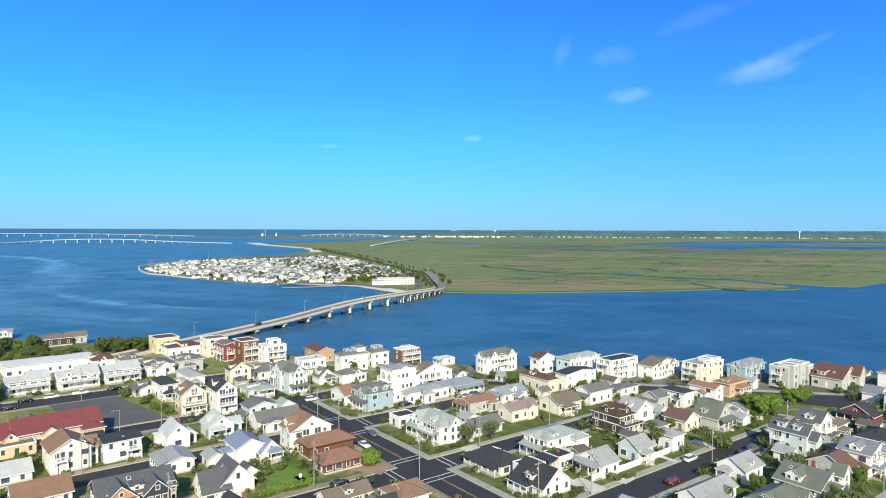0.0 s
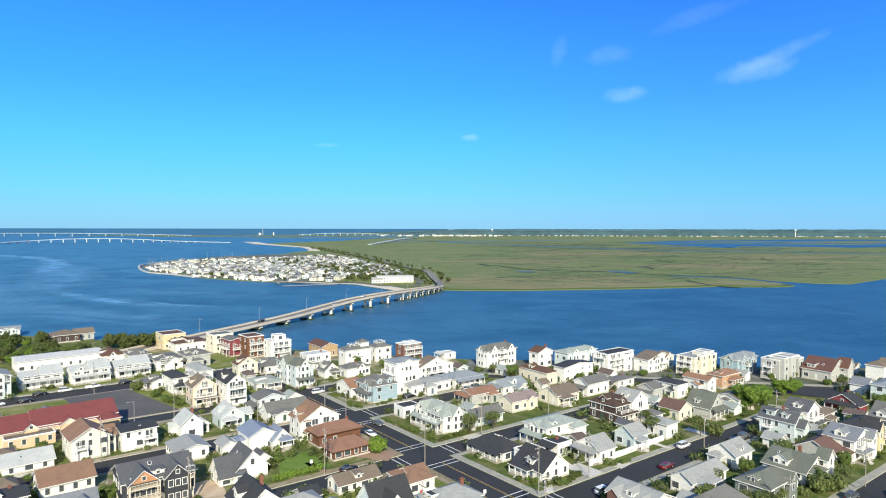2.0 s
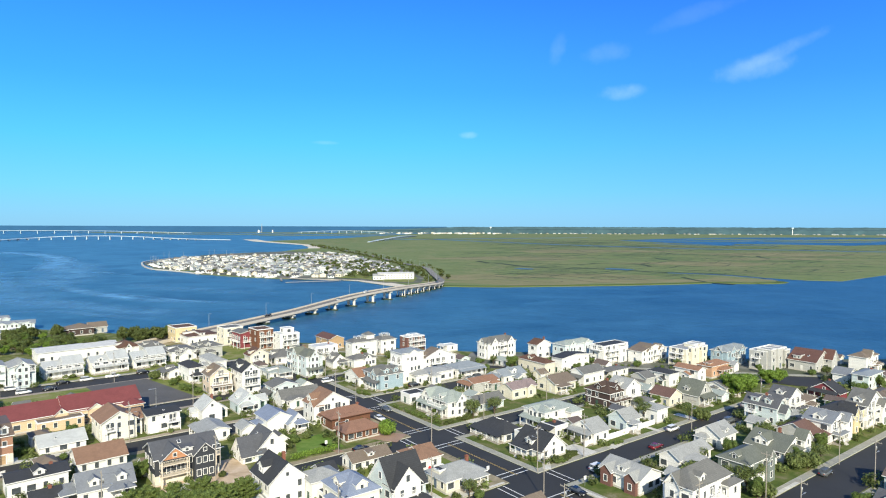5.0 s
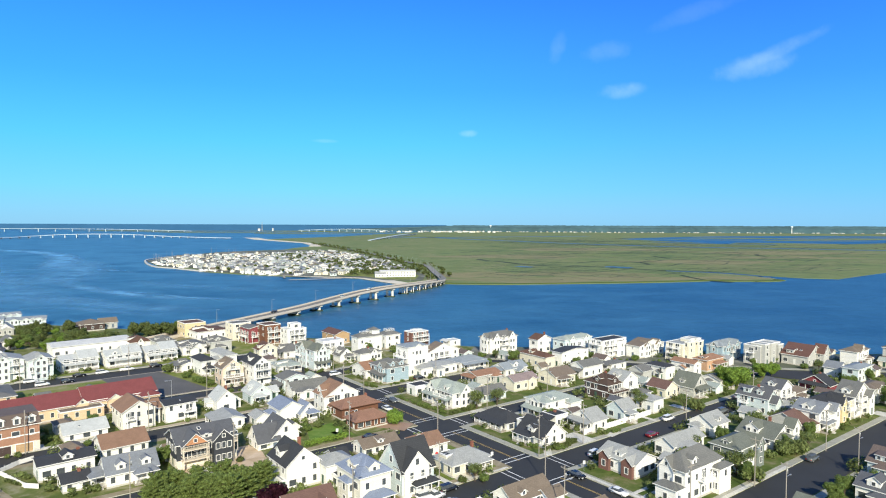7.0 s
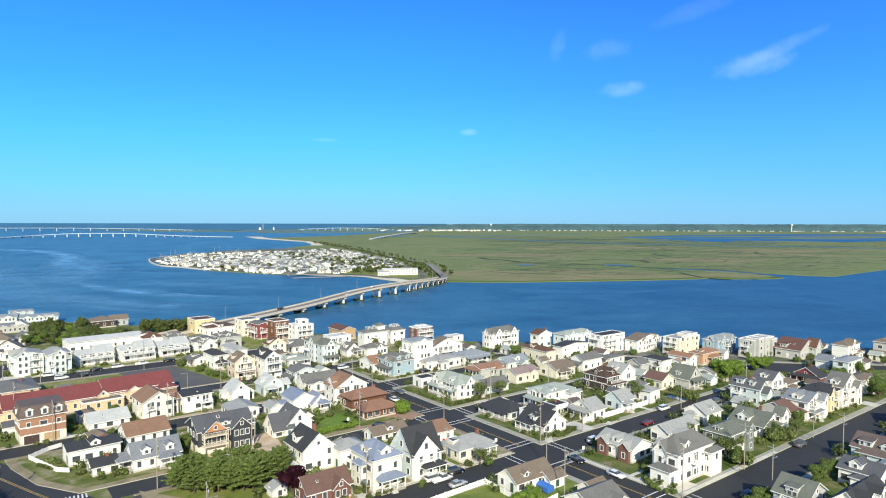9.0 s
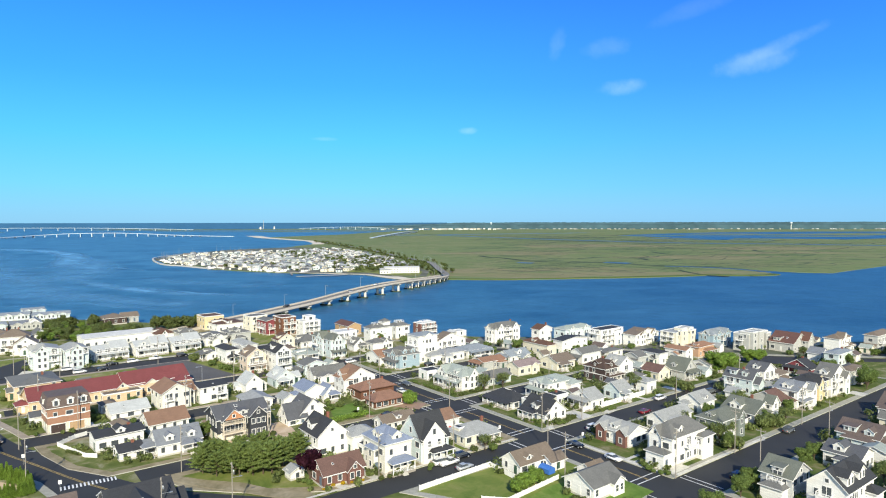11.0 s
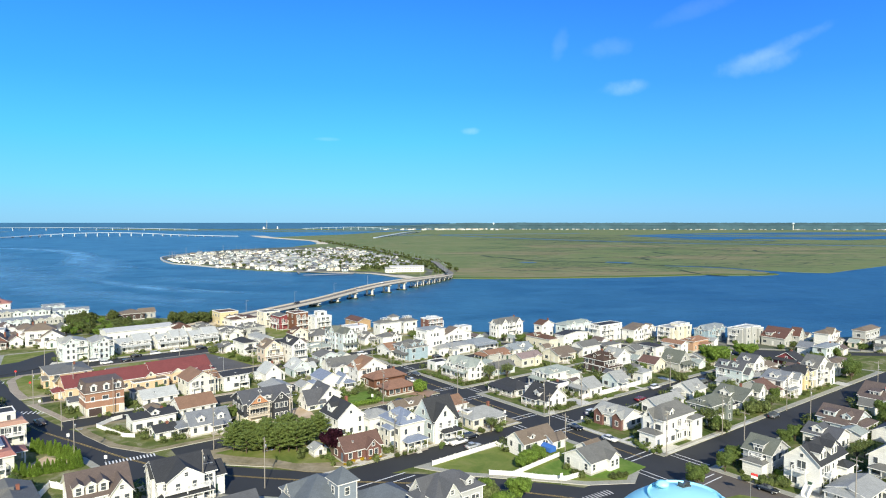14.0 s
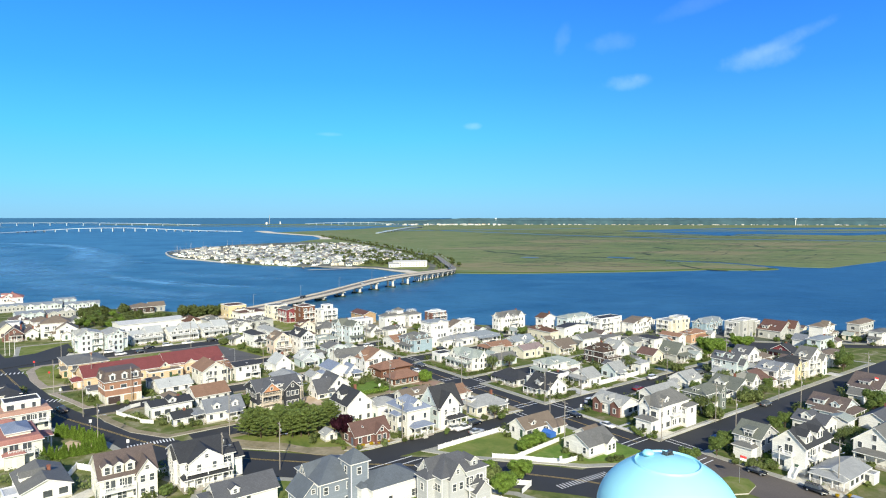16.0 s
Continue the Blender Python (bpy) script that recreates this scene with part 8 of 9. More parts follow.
# foundation planting along the houses: single shrubs near by, one mass of foliage farther off
mass_bm = bmesh.new()
count = 0
for x, y, ang, w, d in SPOTS:
    if y > 246 or x < -215:
        continue
    c, s = math.cos(radians(ang)), math.sin(radians(ang))
    for k in range(8 if x > 30 else 6):
        if rnd.random() < 0.5:
            a, b = rnd.uniform(0, w), -rnd.uniform(1.2, 3.2)
        else:
            a, b = -rnd.uniform(1.2, 3.2), rnd.uniform(0, d)
        if k > 3:
            a, b = rnd.uniform(-3, w + 3), d + rnd.uniform(1, 3)
        px, py = x + a * c - b * s, y + a * s + b * c
        if k == 0 and y < 150 and count < 60:
            count += 1
            plant(rnd.choice(("bush", "darkbush", "bush", "olivebush")), px, py, rnd.uniform(0.45, 0.9), rnd.uniform(0, 360))
        elif k != 0:
            h = rnd.uniform(0.5, 1.3) * (1.6 if k > 3 else 1.0)
            leaf_cloud(mass_bm, (px, py, 0.15 + h * 0.8), (h * rnd.uniform(0.9, 1.7), h * rnd.uniform(0.9, 1.7), h), 90, 0.3, rnd, 0 if rnd.random() < 0.5 else 1)
tagged(part("garden_foliage", mass_bm, [LEAVES["dark"], LEAVES["olive"]]), "mixed green garden shrubs crowded between the houses", "shrubs", kind="stuff")

# ---- cars ----


def extrude_profile(bm, pts, y0, y1, mi=0):
    a = [bm.verts.new((x, y0, z)) for x, z in pts]
    b = [bm.verts.new((x, y1, z)) for x, z in pts]
    for i in range(len(pts)):
        j = (i + 1) % len(pts)
        bm.faces.new((a[i], a[j], b[j], b[i])).material_index = mi
    bm.faces.new(a[::-1]).material_index = mi
    bm.faces.new(b).material_index = mi


def car_meshes():
    out = {}
    for kind, length, hood, roof in (("saloon", 4.6, 0.95, 1.42), ("suv", 4.8, 1.1, 1.75), ("pickup", 5.4, 1.1, 1.8)):
        h = length / 2
        bm = bmesh.new()
        extrude_profile(bm, [(-h, 0.35), (-h + 0.1, 0.28), (h - 0.15, 0.28), (h, 0.45), (h - 0.05, 0.8), (h - 0.9, hood), (-h + 0.1, hood + 0.02), (-h, 0.75)], -0.88, 0.88)
        bmesh.ops.bevel(bm, geom=[e for e in bm.edges if abs(e.verts[0].co.y) > 0.8 and abs(e.verts[1].co.y) > 0.8 and e.verts[0].co.y * e.verts[1].co.y > 0], offset=0.09, segments=2, affect="EDGES")
        for f in bm.faces:
            f.smooth = True
        body = bm
        a, b = (-h + 0.45, h - 1.35) if kind == "saloon" else (-h + 0.1, h - 1.2) if kind == "suv" else (-0.5, h - 1.2)
        bm = bmesh.new()
        lean0, lean1 = (0.75, 0.8) if kind == "saloon" else (0.25, 0.7)
        v = [bm.verts.new(p) for p in ((a, -0.82, hood - 0.02), (b, -0.82, hood - 0.02), (b, 0.82, hood - 0.02), (a, 0.82, hood - 0.02), (a + lean0, -0.64, roof - 0.05), (b - lean1, -0.64, roof - 0.05), (b - lean1, 0.64, roof - 0.05), (a + lean0, 0.64, roof - 0.05))]
        for f in ((4, 5, 6, 7), (0, 1, 5, 4), (1, 2, 6, 5), (2, 3, 7, 6), (3, 0, 4, 7)):
            bm.faces.new([v[i] for i in f])
        cabin = bm
        bm = bmesh.new()
        x0, x1 = a + lean0 - 0.04, b - lean1 + 0.04
        box(bm, x0, x1, -0.66, 0.66, roof - 0.06, roof)
        out[kind] = (body, cabin, bm, h)
    return out


CAR_GLASS = GLASS
TYRE = material("tyre rubber", (0.02, 0.02, 0.02), 0.8)
LAMP_R = material("tail lamp red", (0.35, 0.02, 0.02), 0.3)
PAINTS = {n: material("car paint " + n, c, 0.25, vary=0.04, spec=0.6) for n, c in dict(white=(0.75, 0.75, 0.74), black=(0.015, 0.017, 0.02), silver=(0.38, 0.40, 0.42), red=(0.16, 0.015, 0.022), blue=(0.07, 0.14, 0.26), grey=(0.10, 0.11, 0.12), brown=(0.10, 0.075, 0.055)).items()}
CARS = {}
bodies = car_meshes()
for kind, (body, cabin, top, h) in bodies.items():
    CARS[kind] = (mesh_of("body", body, []), mesh_of("cabin_glass", cabin, [CAR_GLASS]), mesh_of("roof_panel", top, []), h)
bm = bmesh.new()
lathe(bm, [(0.02, -0.1), (0.3, -0.1), (0.33, -0.06), (0.33, 0.06), (0.3, 0.1), (0.02, 0.1)], 18)
WHEEL = mesh_of("wheel", bm, [TYRE])
bm = bmesh.new()
lathe(bm, [(0.02, 0.09), (0.2, 0.11), (0.2, 0.12), (0.02, 0.13)], 12)
RIM = mesh_of("rim", bm, [METAL])
bm = bmesh.new()
box(bm, -0.03, 0.03, -0.18, 0.18, -0.07, 0.07)
LIGHT_R, LIGHT_F = mesh_of("tail_lamp", bm, [LAMP_R]), None
bm = bmesh.new()
box(bm, -0.03, 0.03, -0.2, 0.2, -0.07, 0.07)
LIGHT_F = mesh_of("headlight", bm, [TRIM])
COLOURED = {}


def car(x, y, heading, kind="saloon", paint="white", z=0.03):
    body, cabin, top, h = CARS[kind]
    key = (kind, paint)
    if key not in COLOURED:
        b, t = body.copy(), top.copy()
        b.name, t.name = "body", "roof_panel"
        b.materials.append(PAINTS[paint])
        t.materials.append(PAINTS[paint])
        COLOURED[key] = (b, t)
    b, t = COLOURED[key]
    word = {"saloon": "saloon car", "suv": "sport utility car", "pickup": "pickup truck"}[kind]
    root = thing("car", pose(x, y, z, 0, 0, heading), f"{paint} {word} parked at the kerb", "car", "parked cars")
    shared("body", b, root, Matrix.Identity(4))
    shared("cabin_glass", cabin, root, Matrix.Identity(4))
    shared("roof_panel", t, root, Matrix.Identity(4))
    for wx in (-h + 0.85, h - 0.9):
        for s in (-1, 1):
            w = shared("wheel", WHEEL, root, pose(wx, s * 0.8, 0.33, -90 * s))
            shared("rim", RIM, w, Matrix.Identity(4))
    for s in (-0.6, 0.6):
        shared("tail_lamp", LIGHT_R, root, pose(-h + 0.01, s, 0.72))
        shared("headlight", LIGHT_F, root, pose(h - 0.03, s, 0.62))
    return root


def parked(u, v, axis, kind="saloon", paint="white", flip=0):
    x, y = uv(u, v)
    return car(x, y, (37 if axis == "u" else -53) + 180 * flip, kind, paint)


parked(133, -84.6, "u", "saloon", "red")
parked(150, -90.4, "u", "suv", "white")
parked(166, -84.4, "u", "saloon", "black")
parked(171, -84.4, "u", "suv", "grey")
parked(192, -90, "u", "suv", "silver")
parked(108, -84.4, "u", "suv", "white")
parked(64, -90.4, "u", "suv", "black")
parked(57.5, -90.4, "u", "suv", "white")
parked(60, -84.5, "u", "saloon", "silver")
parked(93.3, -66, "v", "saloon", "white")
parked(86.3, -63, "v", "saloon", "silver")
parked(93.2, -78, "v", "saloon", "black")
parked(93.0, -158, "v", "saloon", "grey")
parked(86.2, -151, "v", "saloon", "white")
parked(68, -131.2, "u", "saloon", "black")
parked(20, -131.0, "u", "pickup", "white")
parked(208, -41.0, "u", "saloon", "red")
parked(107, -41, "u", "suv", "black")
parked(150, -48.8, "u", "suv", "grey")
parked(206, -120, "u", "saloon", "silver")
parked(95, -203, "u", "suv", "white")
parked(80, -209, "u", "suv", "white")
parked(-2, -260.5, "u", "suv", "white")
parked(14, -260.6, "u", "saloon", "black")
parked(22, -260.6, "u", "suv", "white")
parked(31, -260.6, "u", "pickup", "white")
parked(42, -260.6, "u", "suv", "black")
parked(1, -252.6, "u", "suv", "white")
parked(9, -252.6, "u", "saloon", "black")
parked(-12, -252.6, "u", "saloon", "white")
parked(94.6, -24, "v", "saloon", "black")
parked(94.8, -11, "v", "suv", "black")
parked(95, -2, "v", "suv", "silver")
parked(118, -178, "u", "suv", "black")
parked(142, -174, "u", "saloon", "silver")
parked(146, -174, "u", "suv", "grey")
car(-129.6, 123.3, -38, "pickup", "brown")
car(-6.6, 106.4, 37, "pickup", "white")
car(-66.2, 112.0, 37, "suv", "white")
for k, (dist, side, paint) in enumerate(((95, 2.2, "black"), (165, -2.2, "silver"), (205, 2.2, "white"), (330, -2.2, "black"), (385, 2.2, "grey"))):
    p, heading = along(BRIDGE, dist)
    root = car(p.x - math.sin(radians(heading)) * side, p.y + math.cos(radians(heading)) * side, heading + (0 if side < 0 else 180), "suv", paint, p.z + 0.05)
    tagged(root, f"{paint} sport utility car on the bridge roadway")

# ---- poles, wires, fences, signs ----


def utility_pole(x, y, heading, high=11.5):
    root = thing("utility_pole", pose(x, y, 0.1, 0, 0, heading), "weathered wooden utility pole with crossarm and lamp", "utility pole", "utility poles")
    bm = bmesh.new()
    lathe(bm, [(0.12, -0.5), (0.10, high * 0.6), (0.075, high), (0.01, high + 0.03)], 10)
    part("pole", bm, TIMBER, root)
    bm = bmesh.new()
    box(bm, -0.06, 0.06, -1.2, 1.2, high - 0.8, high - 0.66)
    for y0 in (-1.1, -0.5, 0.5, 1.1):
        box(bm, -0.04, 0.04, y0 - 0.04, y0 + 0.04, high - 0.66, high - 0.48)
    part("crossarm", bm, TIMBER, root)
    bm = bmesh.new()
    lathe(bm, [(0.02, high - 2.6), (0.17, high - 2.6), (0.17, high - 1.8), (0.02, high - 1.6)], 12)
    part("transformer", bm, METAL, root).matrix_basis = pose(0.32, 0, 0)
    bm = bmesh.new()
    box(bm, 0, 1.7, -0.03, 0.03, high - 3.2, high - 3.14)
    box(bm, 1.4, 2.0, -0.11, 0.11, high - 3.26, high - 3.12)
    part("lamp_arm", bm, METAL, root)
    return root


pole = None
POLES = []
for u, v in ((5, -124.6), (30, -132.6), (62, -132.4), (84.4, -121.5), (112, -131.6), (140, -131.6), (95.2, -92.4), (112, -92), (148, -83.2), (188, -83.2), (40, -91.4), (62, -91.2), (95.4, -49.9), (122, -49.8), (160, -49.6), (205, -39.6), (230, -39.4), (84.6, -163), (84.6, -177), (58, -165.6), (20, -175), (-10, -174.6), (45, -202.6), (75, -202.6), (95.2, -205), (30, -252), (-6, -250.6), (-20, -264), (120, -170), (84.4, -80), (-18, -240), (-17, -205), (112, -38.4), (150, -38.4)):
    x, y = uv(u, v)
    m = pose(x, y, 0.1, 0, 0, 127 if u in (95.2, 84.4, 84.6, 95.4) else 37)
    pole = copy_thing(pole, m) if pole else utility_pole(x, y, 37)
    POLES.append((x, y))
for x, y in ((-51, 78.5), (-62, 71), (-102, 93), (-120, 118), (-144, 143), (74, 66), (20, 96)):
    copy_thing(pole, pose(x, y, 0.1, 0, 0, 30))


def wire(a, b, high=10.8):
    bm = bmesh.new()
    pts = []
    for k in range(9):
        t = k / 8
        pts.append(Vector((a[0] + (b[0] - a[0]) * t, a[1] + (b[1] - a[1]) * t, high - 1.2 * 4 * t * (1 - t))))
    rings = [[bm.verts.new(p + Vector((0, dy, dz))) for dy, dz in ((0.012, 0), (-0.006, 0.011), (-0.006, -0.011))] for p in pts]
    for r, q in zip(rings, rings[1:]):
        for i in range(3):
            bm.faces.new((r[i], r[(i + 1) % 3], q[(i + 1) % 3], q[i]))
    return tagged(part("power_line", bm, TYRE), "thin black sagging power line between poles", "power line")


for (u0, v0), (u1, v1) in (((5, -124.6), (30, -132.6)), ((30, -132.6), (62, -132.4)), ((62, -132.4), (112, -131.6)), ((112, -131.6), (140, -131.6)), ((95.2, -92.4), (112, -92)), ((112, -92), (148, -83.2)), ((148, -83.2), (188, -83.2)), ((40, -91.4), (62, -91.2)), ((62, -91.2), (95.2, -92.4)), ((95.4, -49.9), (122, -49.8)), ((122, -49.8), (160, -49.6)), ((20, -175), (58, -165.6)), ((58, -165.6), (84.6, -163))):
    wire(uv(u0, v0), uv(u1, v1))


def fence(points, high, mat, label, board=True):
    """A fence of posts and boards along a line."""
    root = thing("fence", pose(0, 0, 0), label, "fence", "garden fences")
    for a, b in zip(points, points[1:]):
        a, b = Vector(a), Vector(b)
        n = max(1, round((b - a).length / 2.4))
        ang = math.degrees(math.atan2(b.y - a.y, b.x - a.x))
        step = (b - a).length / n
        for i in range(n):
            p = a.lerp(b, i / n)
            bm = bmesh.new()
            box(bm, -0.06, 0.06, -0.06, 0.06, 0, high + 0.1)
            box(bm, -0.08, 0.08, -0.08, 0.08, high + 0.1, high + 0.14)
            part("post", bm, mat, root).matrix_basis = pose(p.x, p.y, 0.1, 0, 0, ang)
            bm = bmesh.new()
            # one moulded panel with a grooved face
            k = max(2, int((step - 0.12) / 0.3))
            line = []
            for j in range(k):
                x0 = 0.06 + j * (step - 0.12) / k
                x1 = 0.06 + (j + 1) * (step - 0.12) / k
                line += [(x0 + 0.02, -0.03), (x1 - 0.04, -0.03), (x1 - 0.03, -0.01 if board else 0.02), (x1, -0.01 if board else 0.02)]
            prism(bm, line + [(step - 0.06, 0.03), (0.06, 0.03)], 0.08, high, lambda s, p, q: (p, q, s))
            bmesh.ops.triangulate(bm, faces=[f for f in bm.faces if len(f.verts) > 4])
            part("panel", bm, mat, root).matrix_basis = pose(p.x, p.y, 0.1, 0, 0, ang)
    return root


fence([(-13.5, 90.8), (3.4, 104.6)], 1.3, TRIM, "white vinyl panel fence round a lawn")
fence([(3.4, 104.6), (8.5, 96.8)], 1.3, TRIM, "white vinyl panel fence beside a house")
fence([(0, 85.4), (5.6, 84.6)], 1.2, TRIM, "white vinyl panel fence closing the larger lawn")
fence([(5.6, 84.6), (12, 82.6), (17.4, 81.8), (21, 84)], 1.2, TRIM, "white vinyl panel fence along the boulevard")
fence([(5.6, 84.6), (12.4, 91.0), (18.8, 97)], 1.2, TRIM, "white picket fence between two lawns", False)
fence([(-111, 119.9), (-99.3, 111.9), (-95.9, 111.5)], 1.2, TRIM, "white picket fence round a corner garden", False)
fence([(-111, 119.9), (-109.8, 126), (-108, 129)], 1.2, TRIM, "white picket fence beside the driveway", False)
fence([(36, 148), (47, 156), (62, 168)], 1.7, TRIM, "white board fence behind a yard")
fence([(0.3, 70.2), (7.4, 69.1), (4.8, 64.8)], 1.2, TRIM, "white vinyl fence round a corner garden")
fence([(-2, 62), (8, 57), (12, 54)], 1.3, TRIM, "white vinyl fence near the corner")
fence([(-82, 72), (-76, 78), (-72, 76)], 1.3, TRIM, "white vinyl fence beside the house")


def slab_path(points, half, label, mat=NEWCRETE, z=0.2):
    bm = bmesh.new()
    ribbon(bm, [Vector(p) for p in points], -half, half, z, 0, 0.06)
    return tagged(part("driveway", bm, mat), label, "driveway", kind="structure")


def driveways(*runs):
    for a, b, half in runs:
        slab_path(uvs(a, b), half, "pale concrete driveway or path to a house")


driveways(((109, -124), (109, -134), 2.5), ((115, -92), (115, -100), 2.6), ((98, -91.8), (104, -98), 1.0), ((104, -54), (96.5, -54), 2.5), ((72, -92), (72, -98), 2.0), ((95, -64), (103, -64), 0.5), ((95, -61.6), (103, -61.6), 0.5), ((95, -59.2), (103, -59.2), 0.5), ((45, -132), (47, -142), 1.0), ((165, -92), (165, -99), 1.4), ((146, -92), (146, -97), 0.8), ((123, -92), (128, -92.6), 1.2), ((24, -132), (24, -137), 3.0))
driveways(((32, -92), (29, -99), 1.0), ((40, -92), (38, -110), 1.1), ((58, -92), (58, -97), 2.0), ((62, -92), (62, -97), 1.6), ((96, -16), (104, -16), 3.0), ((96, -8), (100, -8), 1.5), ((97, -27), (103, -27), 1.0), ((210, -55), (210, -50), 2.5), ((-10, -175.5), (-10, -180), 4.5), ((-15, -262), (-13, -268), 4.0), ((-3, -262), (-3, -268), 4.0))
for a, b, half in (((95.3, -52.6), (95.3, -80), 0.5), ((97, -50.6), (140, -50.6), 0.5), ((20, -92.3), (84, -92.3), 0.4), ((55, -96), (55, -108), 0.6), ((66.5, -93), (66.5, -104), 0.8), ((70, -93), (70, -104), 0.8), ((-8, -176.2), (14, -176.2), 0.8)):
    slab_path(uvs(a, b), half, "pale concrete garden path along the street", NEWCRETE, 0.215)
PAVERS = material("reddish brick pavers", (0.44, 0.29, 0.21), 0.9, vary=0.2, grain=4.0, patch=0.3, bump=0.25, pattern="brick")
slab_path(uvs((82, -132.5), (77, -140)), 3.4, "reddish brick-paved driveway of the brown brick house", PAVERS)
slab_path(uvs((63, -133), (62, -142)), 0.9, "reddish brick-paved garden path", PAVERS)
slab_path([(0, 251), (60, 248), (112, 236), (160, 228), (200, 226)], 1.6, "pale concrete bulkhead walk by the bayfront houses", CONCRETE, 0.12)


# ---- odds and ends of the yards ----


def road_sign(x, y, heading, plate, label, high=2.3, round_plate=True):
    root = thing("road_sign", pose(x, y, 0.1, 0, 0, heading), label, "road sign", "road signs")
    bm = bmesh.new()
    lathe(bm, [(0.04, -0.2), (0.04, high)], 8)
    part("pole", bm, METAL, root)
    bm = bmesh.new()
    if round_plate:
        ring = [(0.42 * math.cos(math.pi * (k + 0.5) / 4), high - 0.3 + 0.42 * math.sin(math.pi * (k + 0.5) / 4)) for k in range(8)]
    else:
        ring = [(-0.35, high - 0.9), (0.35, high - 0.9), (0.35, high), (-0.35, high)]
    prism(bm, ring, -0.07, -0.045, lambda s, p, q: (p, s, q))
    part("plate", bm, plate, root)
    return root


SIGN_RED = material("sign red", (0.55, 0.04, 0.04), 0.5, vary=0.05)
SIGN_WHITE = material("sign white", (0.75, 0.75, 0.74), 0.5, vary=0.05)
TARP = material("blue tarpaulin", (0.05, 0.16, 0.50), 0.5, vary=0.12, grain=3.0)
for x, y in ((-158.5, 164), (-175, 181), (70.5, 96), (-6, 128.5)):
    road_sign(x, y, 20, SIGN_RED, "red stop sign on a thin metal pole")
for x, y in ((-112, 107.5), (-104.5, 96), (-93.5, 91.5), (16, 80), (-140, 140), (30, 122), (8, 128), (-34, 146)):
    road_sign(x, y, 20, SIGN_WHITE, "small white road sign on a metal pole", 2.6, False)


def tarp_cover(x, y, ang, w, d, h):
    root = thing("covered_trailer", pose(x, y, 0.18, 0, 0, ang), "low trailer covered with a blue tarpaulin in a yard", "trailer")
    bm = bmesh.new()
    prism(bm, [(-w / 2, 0.25), (w / 2, 0.25), (w / 2, h * 0.75), (w * 0.15, h), (-w * 0.2, h * 0.95), (-w / 2, h * 0.7)], 0, d, lambda s, p, q: (p, s, q))
    part("cover", bm, TARP, root)
    for sx in (-1, 1):
        bm = bmesh.new()
        lathe(bm, [(0.05, -0.1), (0.3, -0.1), (0.3, 0.1), (0.05, 0.1)], 14)
        part("wheel", bm, TYRE, root).matrix_basis = pose(sx * (w / 2 - 0.05), d / 2, 0.3, 0, 90, 0)
    return root


tarp_cover(17.6, 99.2, 37, 2.2, 3.4, 1.9)


def banner_flag(x, y, high=6.5):
    root = thing("flag", pose(x, y, 0.1, 0, 0, 20), "red and white flag on a thin pole", "flag")
    bm = bmesh.new()
    lathe(bm, [(0.05, -0.2), (0.03, high)], 8)
    part("flagpole", bm, METAL, root)
    for k, mat in enumerate((SIGN_RED, SIGN_WHITE)):
        bm = bmesh.new()
        rows = []
        for i in range(9):
            t = i / 8
            o = 0.18 * math.sin(5 * t)
            top = high - 0.1 - 0.55 * t - 0.55 * k
            rows.append([bm.verts.new((0.05 + 1.7 * t, o + e, top - f)) for e, f in ((-0.01, 0), (0.01, 0), (0.01, 0.55), (-0.01, 0.55))])
        for a, b in zip(rows, rows[1:]):
            for i in range(4):
                bm.faces.new((a[i], a[(i + 1) % 4], b[(i + 1) % 4], b[i]))
        part("cloth", bm, mat, root)
    return root


banner_flag(54.5, 70.5)
banner_flag(132, 140)
for x in (-201, -199, -196.8):
    root = thing("flagpole", pose(x, 202, 0.1), "tall bare white flagpole on a lawn", "flagpole", "flagpoles")
    bm = bmesh.new()
    lathe(bm, [(0.11, -0.2), (0.06, 9.5), (0.12, 9.55), (0.02, 9.7)], 10)
    part("pole", bm, TRIM, root)


def gazebo(x, y, ang, w):
    root = thing("gazebo", pose(x, y, 0.17, 0, 0, ang), "open garden pavilion with red hip roof on white posts", "gazebo")
    for px, py in ((0, 0), (w, 0), (w, w), (0, w)):
        bm = bmesh.new()
        box(bm, px - 0.15, px + 0.15, py - 0.15, py + 0.15, -0.1, 3.0)
        part("post", bm, TRIM, root)
    bm = bmesh.new()
    roof_mesh(bm, "hip", w, w, 3.0, 1.1, 0.6)
    bmesh.ops.recalc_face_normals(bm, faces=bm.faces)
    part("roof", bm, [ROOFS["redroof"], TRIM], root)
    return root


gazebo(-117.5, 90.5, 41, 4.2)
# grassy island in front of the tower
sheet("traffic_island", [(46.5, 68), (50, 64.5), (54, 65), (57.5, 69), (57.5, 72.5), (54, 74), (49, 72)], 0.24, 0.35, [GRASS, KERB], "small grassy kerbed island by the tower", "traffic island", skirt=1)


lamp_post(-95.6, 182.7, 0.18, 130, 7.0, "street_lamp", "grey metal lamp post at the edge of the parking lot")


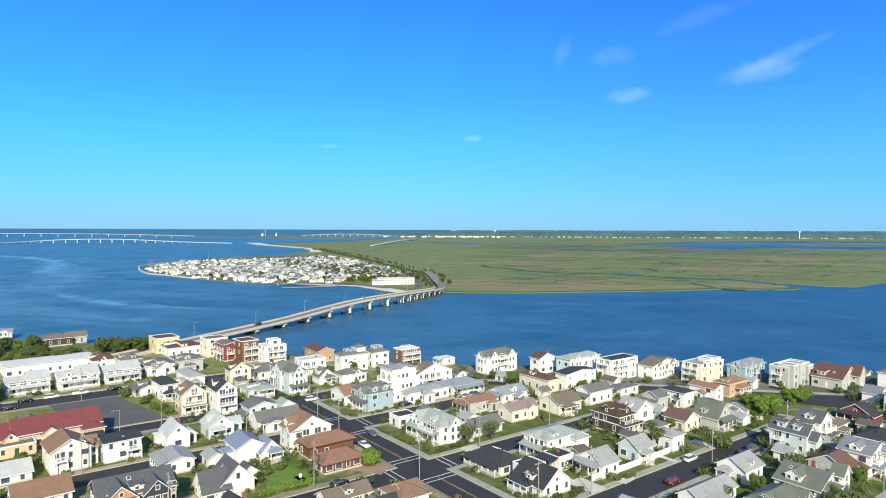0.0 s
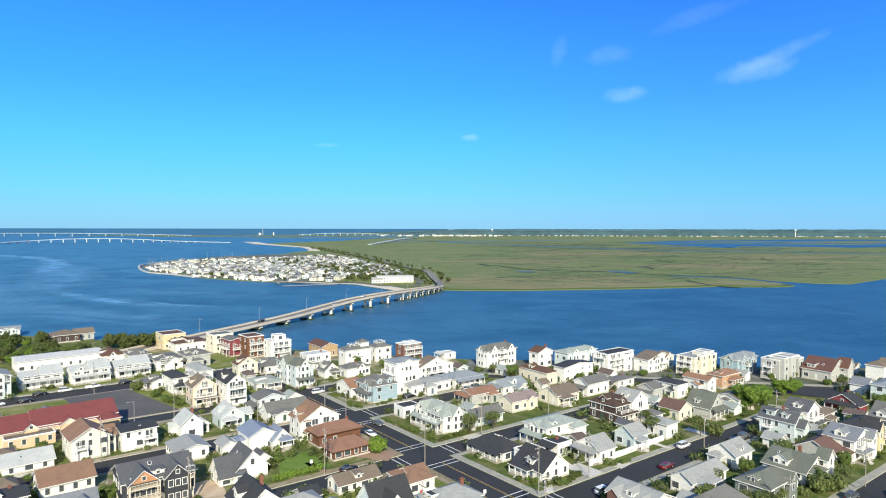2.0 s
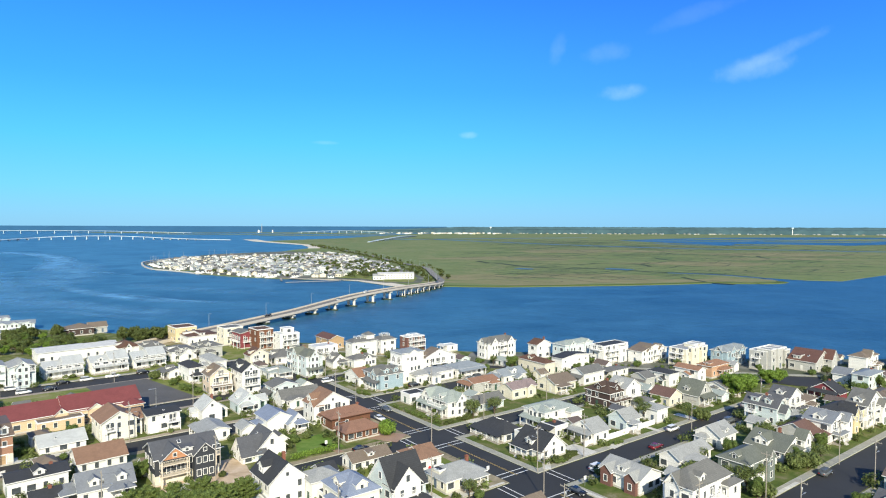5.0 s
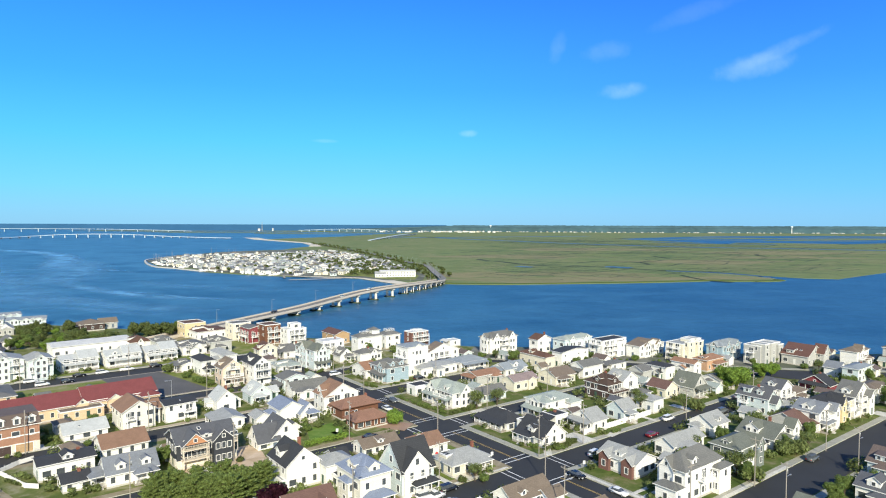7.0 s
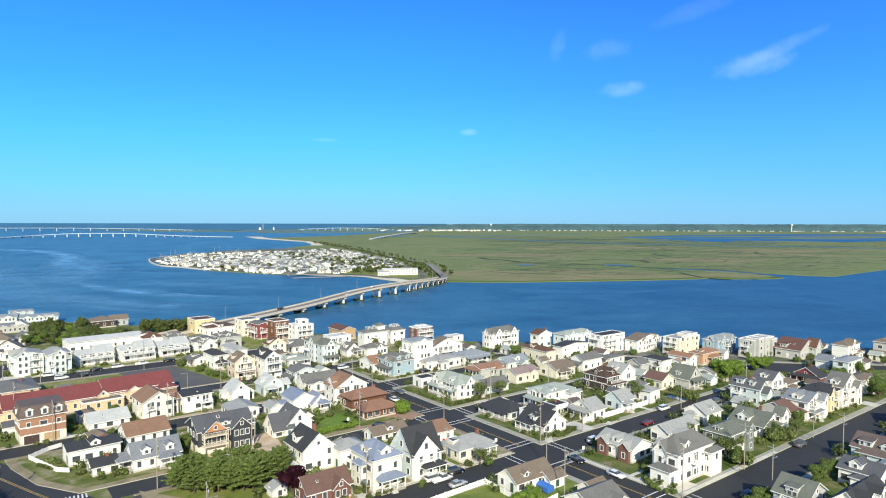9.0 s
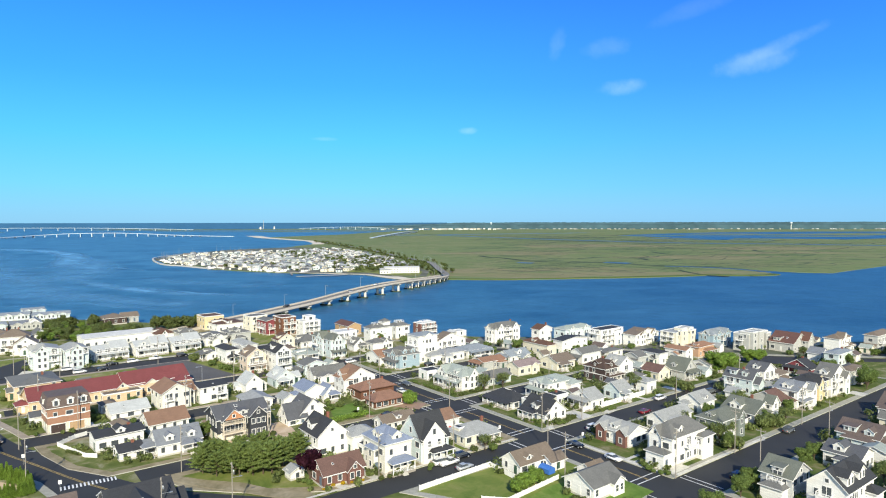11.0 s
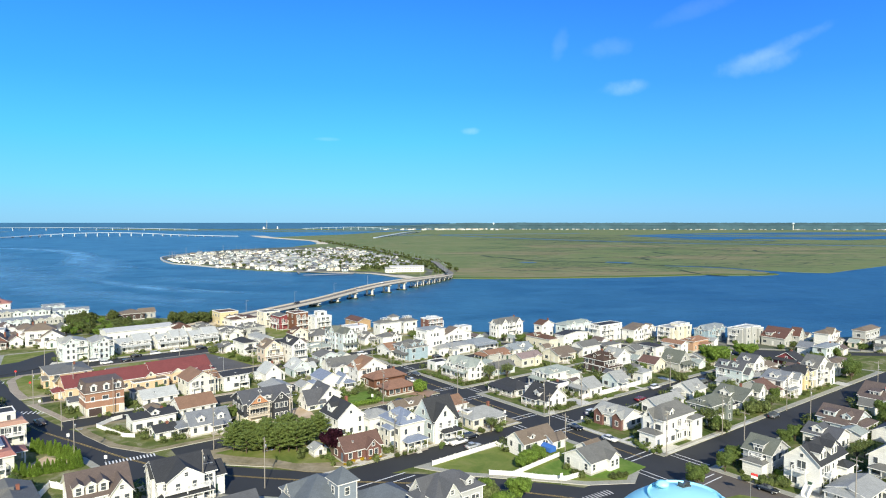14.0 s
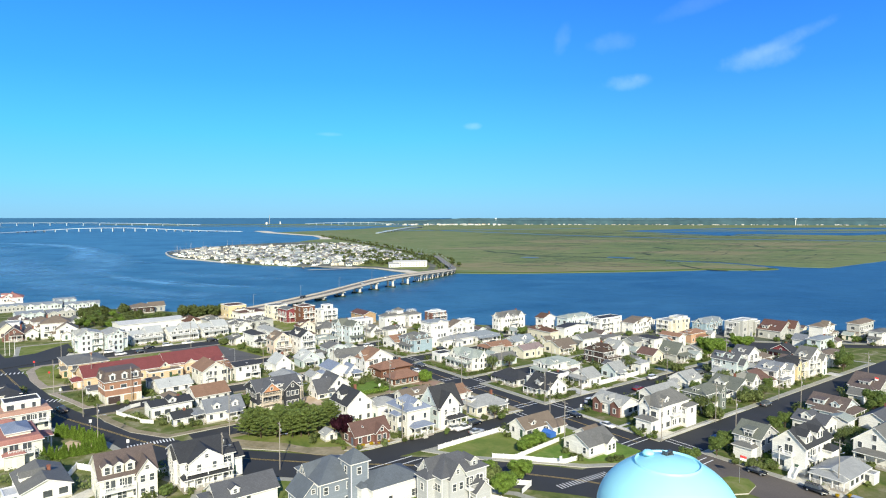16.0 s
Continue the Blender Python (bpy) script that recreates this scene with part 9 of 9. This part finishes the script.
def hedge(points, high, wide, leaf, label):
    """A clipped hedge: stems and a dense body of small leaves along a line."""
    r = random.Random(len(points) + int(high * 10))
    root = thing("hedge", pose(0, 0, 0), label, "hedge", "clipped hedges")
    stems, leaves = bmesh.new(), bmesh.new()
    for a, b in zip(points, points[1:]):
        a, b = Vector((*a, 0.15)), Vector((*b, 0.15))
        n = max(1, int((b - a).length / 0.7))
        for k in range(n):
            p = a.lerp(b, (k + 0.5) / n)
            limb(stems, p, p + Vector((0, 0, high * 0.7)), 0.04, 0.02, 5)
            leaf_cloud(leaves, (p.x, p.y, 0.15 + high * 0.5), (0.7, wide * 0.6, high * 0.55), 110, 0.16, r)
    part("stems", stems, BARK, root)
    part("foliage", leaves, LEAVES[leaf], root)
    return root


hedge([(-41.6, 138.6), (-31.2, 145.9)], 1.9, 1.5, "hedge", "clipped bright green hedge along the garden")
hedge([(-106, 115.5), (-101, 113), (-97, 112.8)], 0.9, 0.9, "dark", "low dark hedge inside the picket fence")
for k, (x, y) in enumerate(((-106.8, 74.3), (-105.8, 75.9), (-102.8, 75.2))):
    plant(("bush", "broadleaf", "olivebush")[k % 3], x, y, (1.7, 0.55, 1.4)[k % 3], 40 * k)
for k, (x, y) in enumerate(((-44.5, 147), (-43.5, 151.5), (-41, 155), (-47.5, 150))):
    plant(("darkbush", "bush", "olivebush", "bush")[k % 4], x, y, (1.3, 1.5, 1.0, 1.1)[k % 4], 50 * k)
for k, (x, y) in enumerate(((14, 252), (20, 250), (46, 252), (62, 248), (81, 246), (97, 243), (115, 239), (128, 236), (147, 231), (152, 229), (167, 228), (181, 226), (186, 231), (-12, 266), (-26, 264), (-50, 262), (-66, 262))):
    plant(("bush", "spring", "olivebush", "broadleaf")[k % 4], x, y, (1.6, 0.7, 1.5, 0.55)[k % 4], 70 * k)
slab_path([(-90.5, 62), (-87, 70), (-84.5, 76)], 2.0, "pale concrete driveway between corner houses")
fence([(-98.0, 72.7), (-99.3, 78.5), (-93.4, 76.5)], 1.6, TRIM, "white board fence round a back garden")
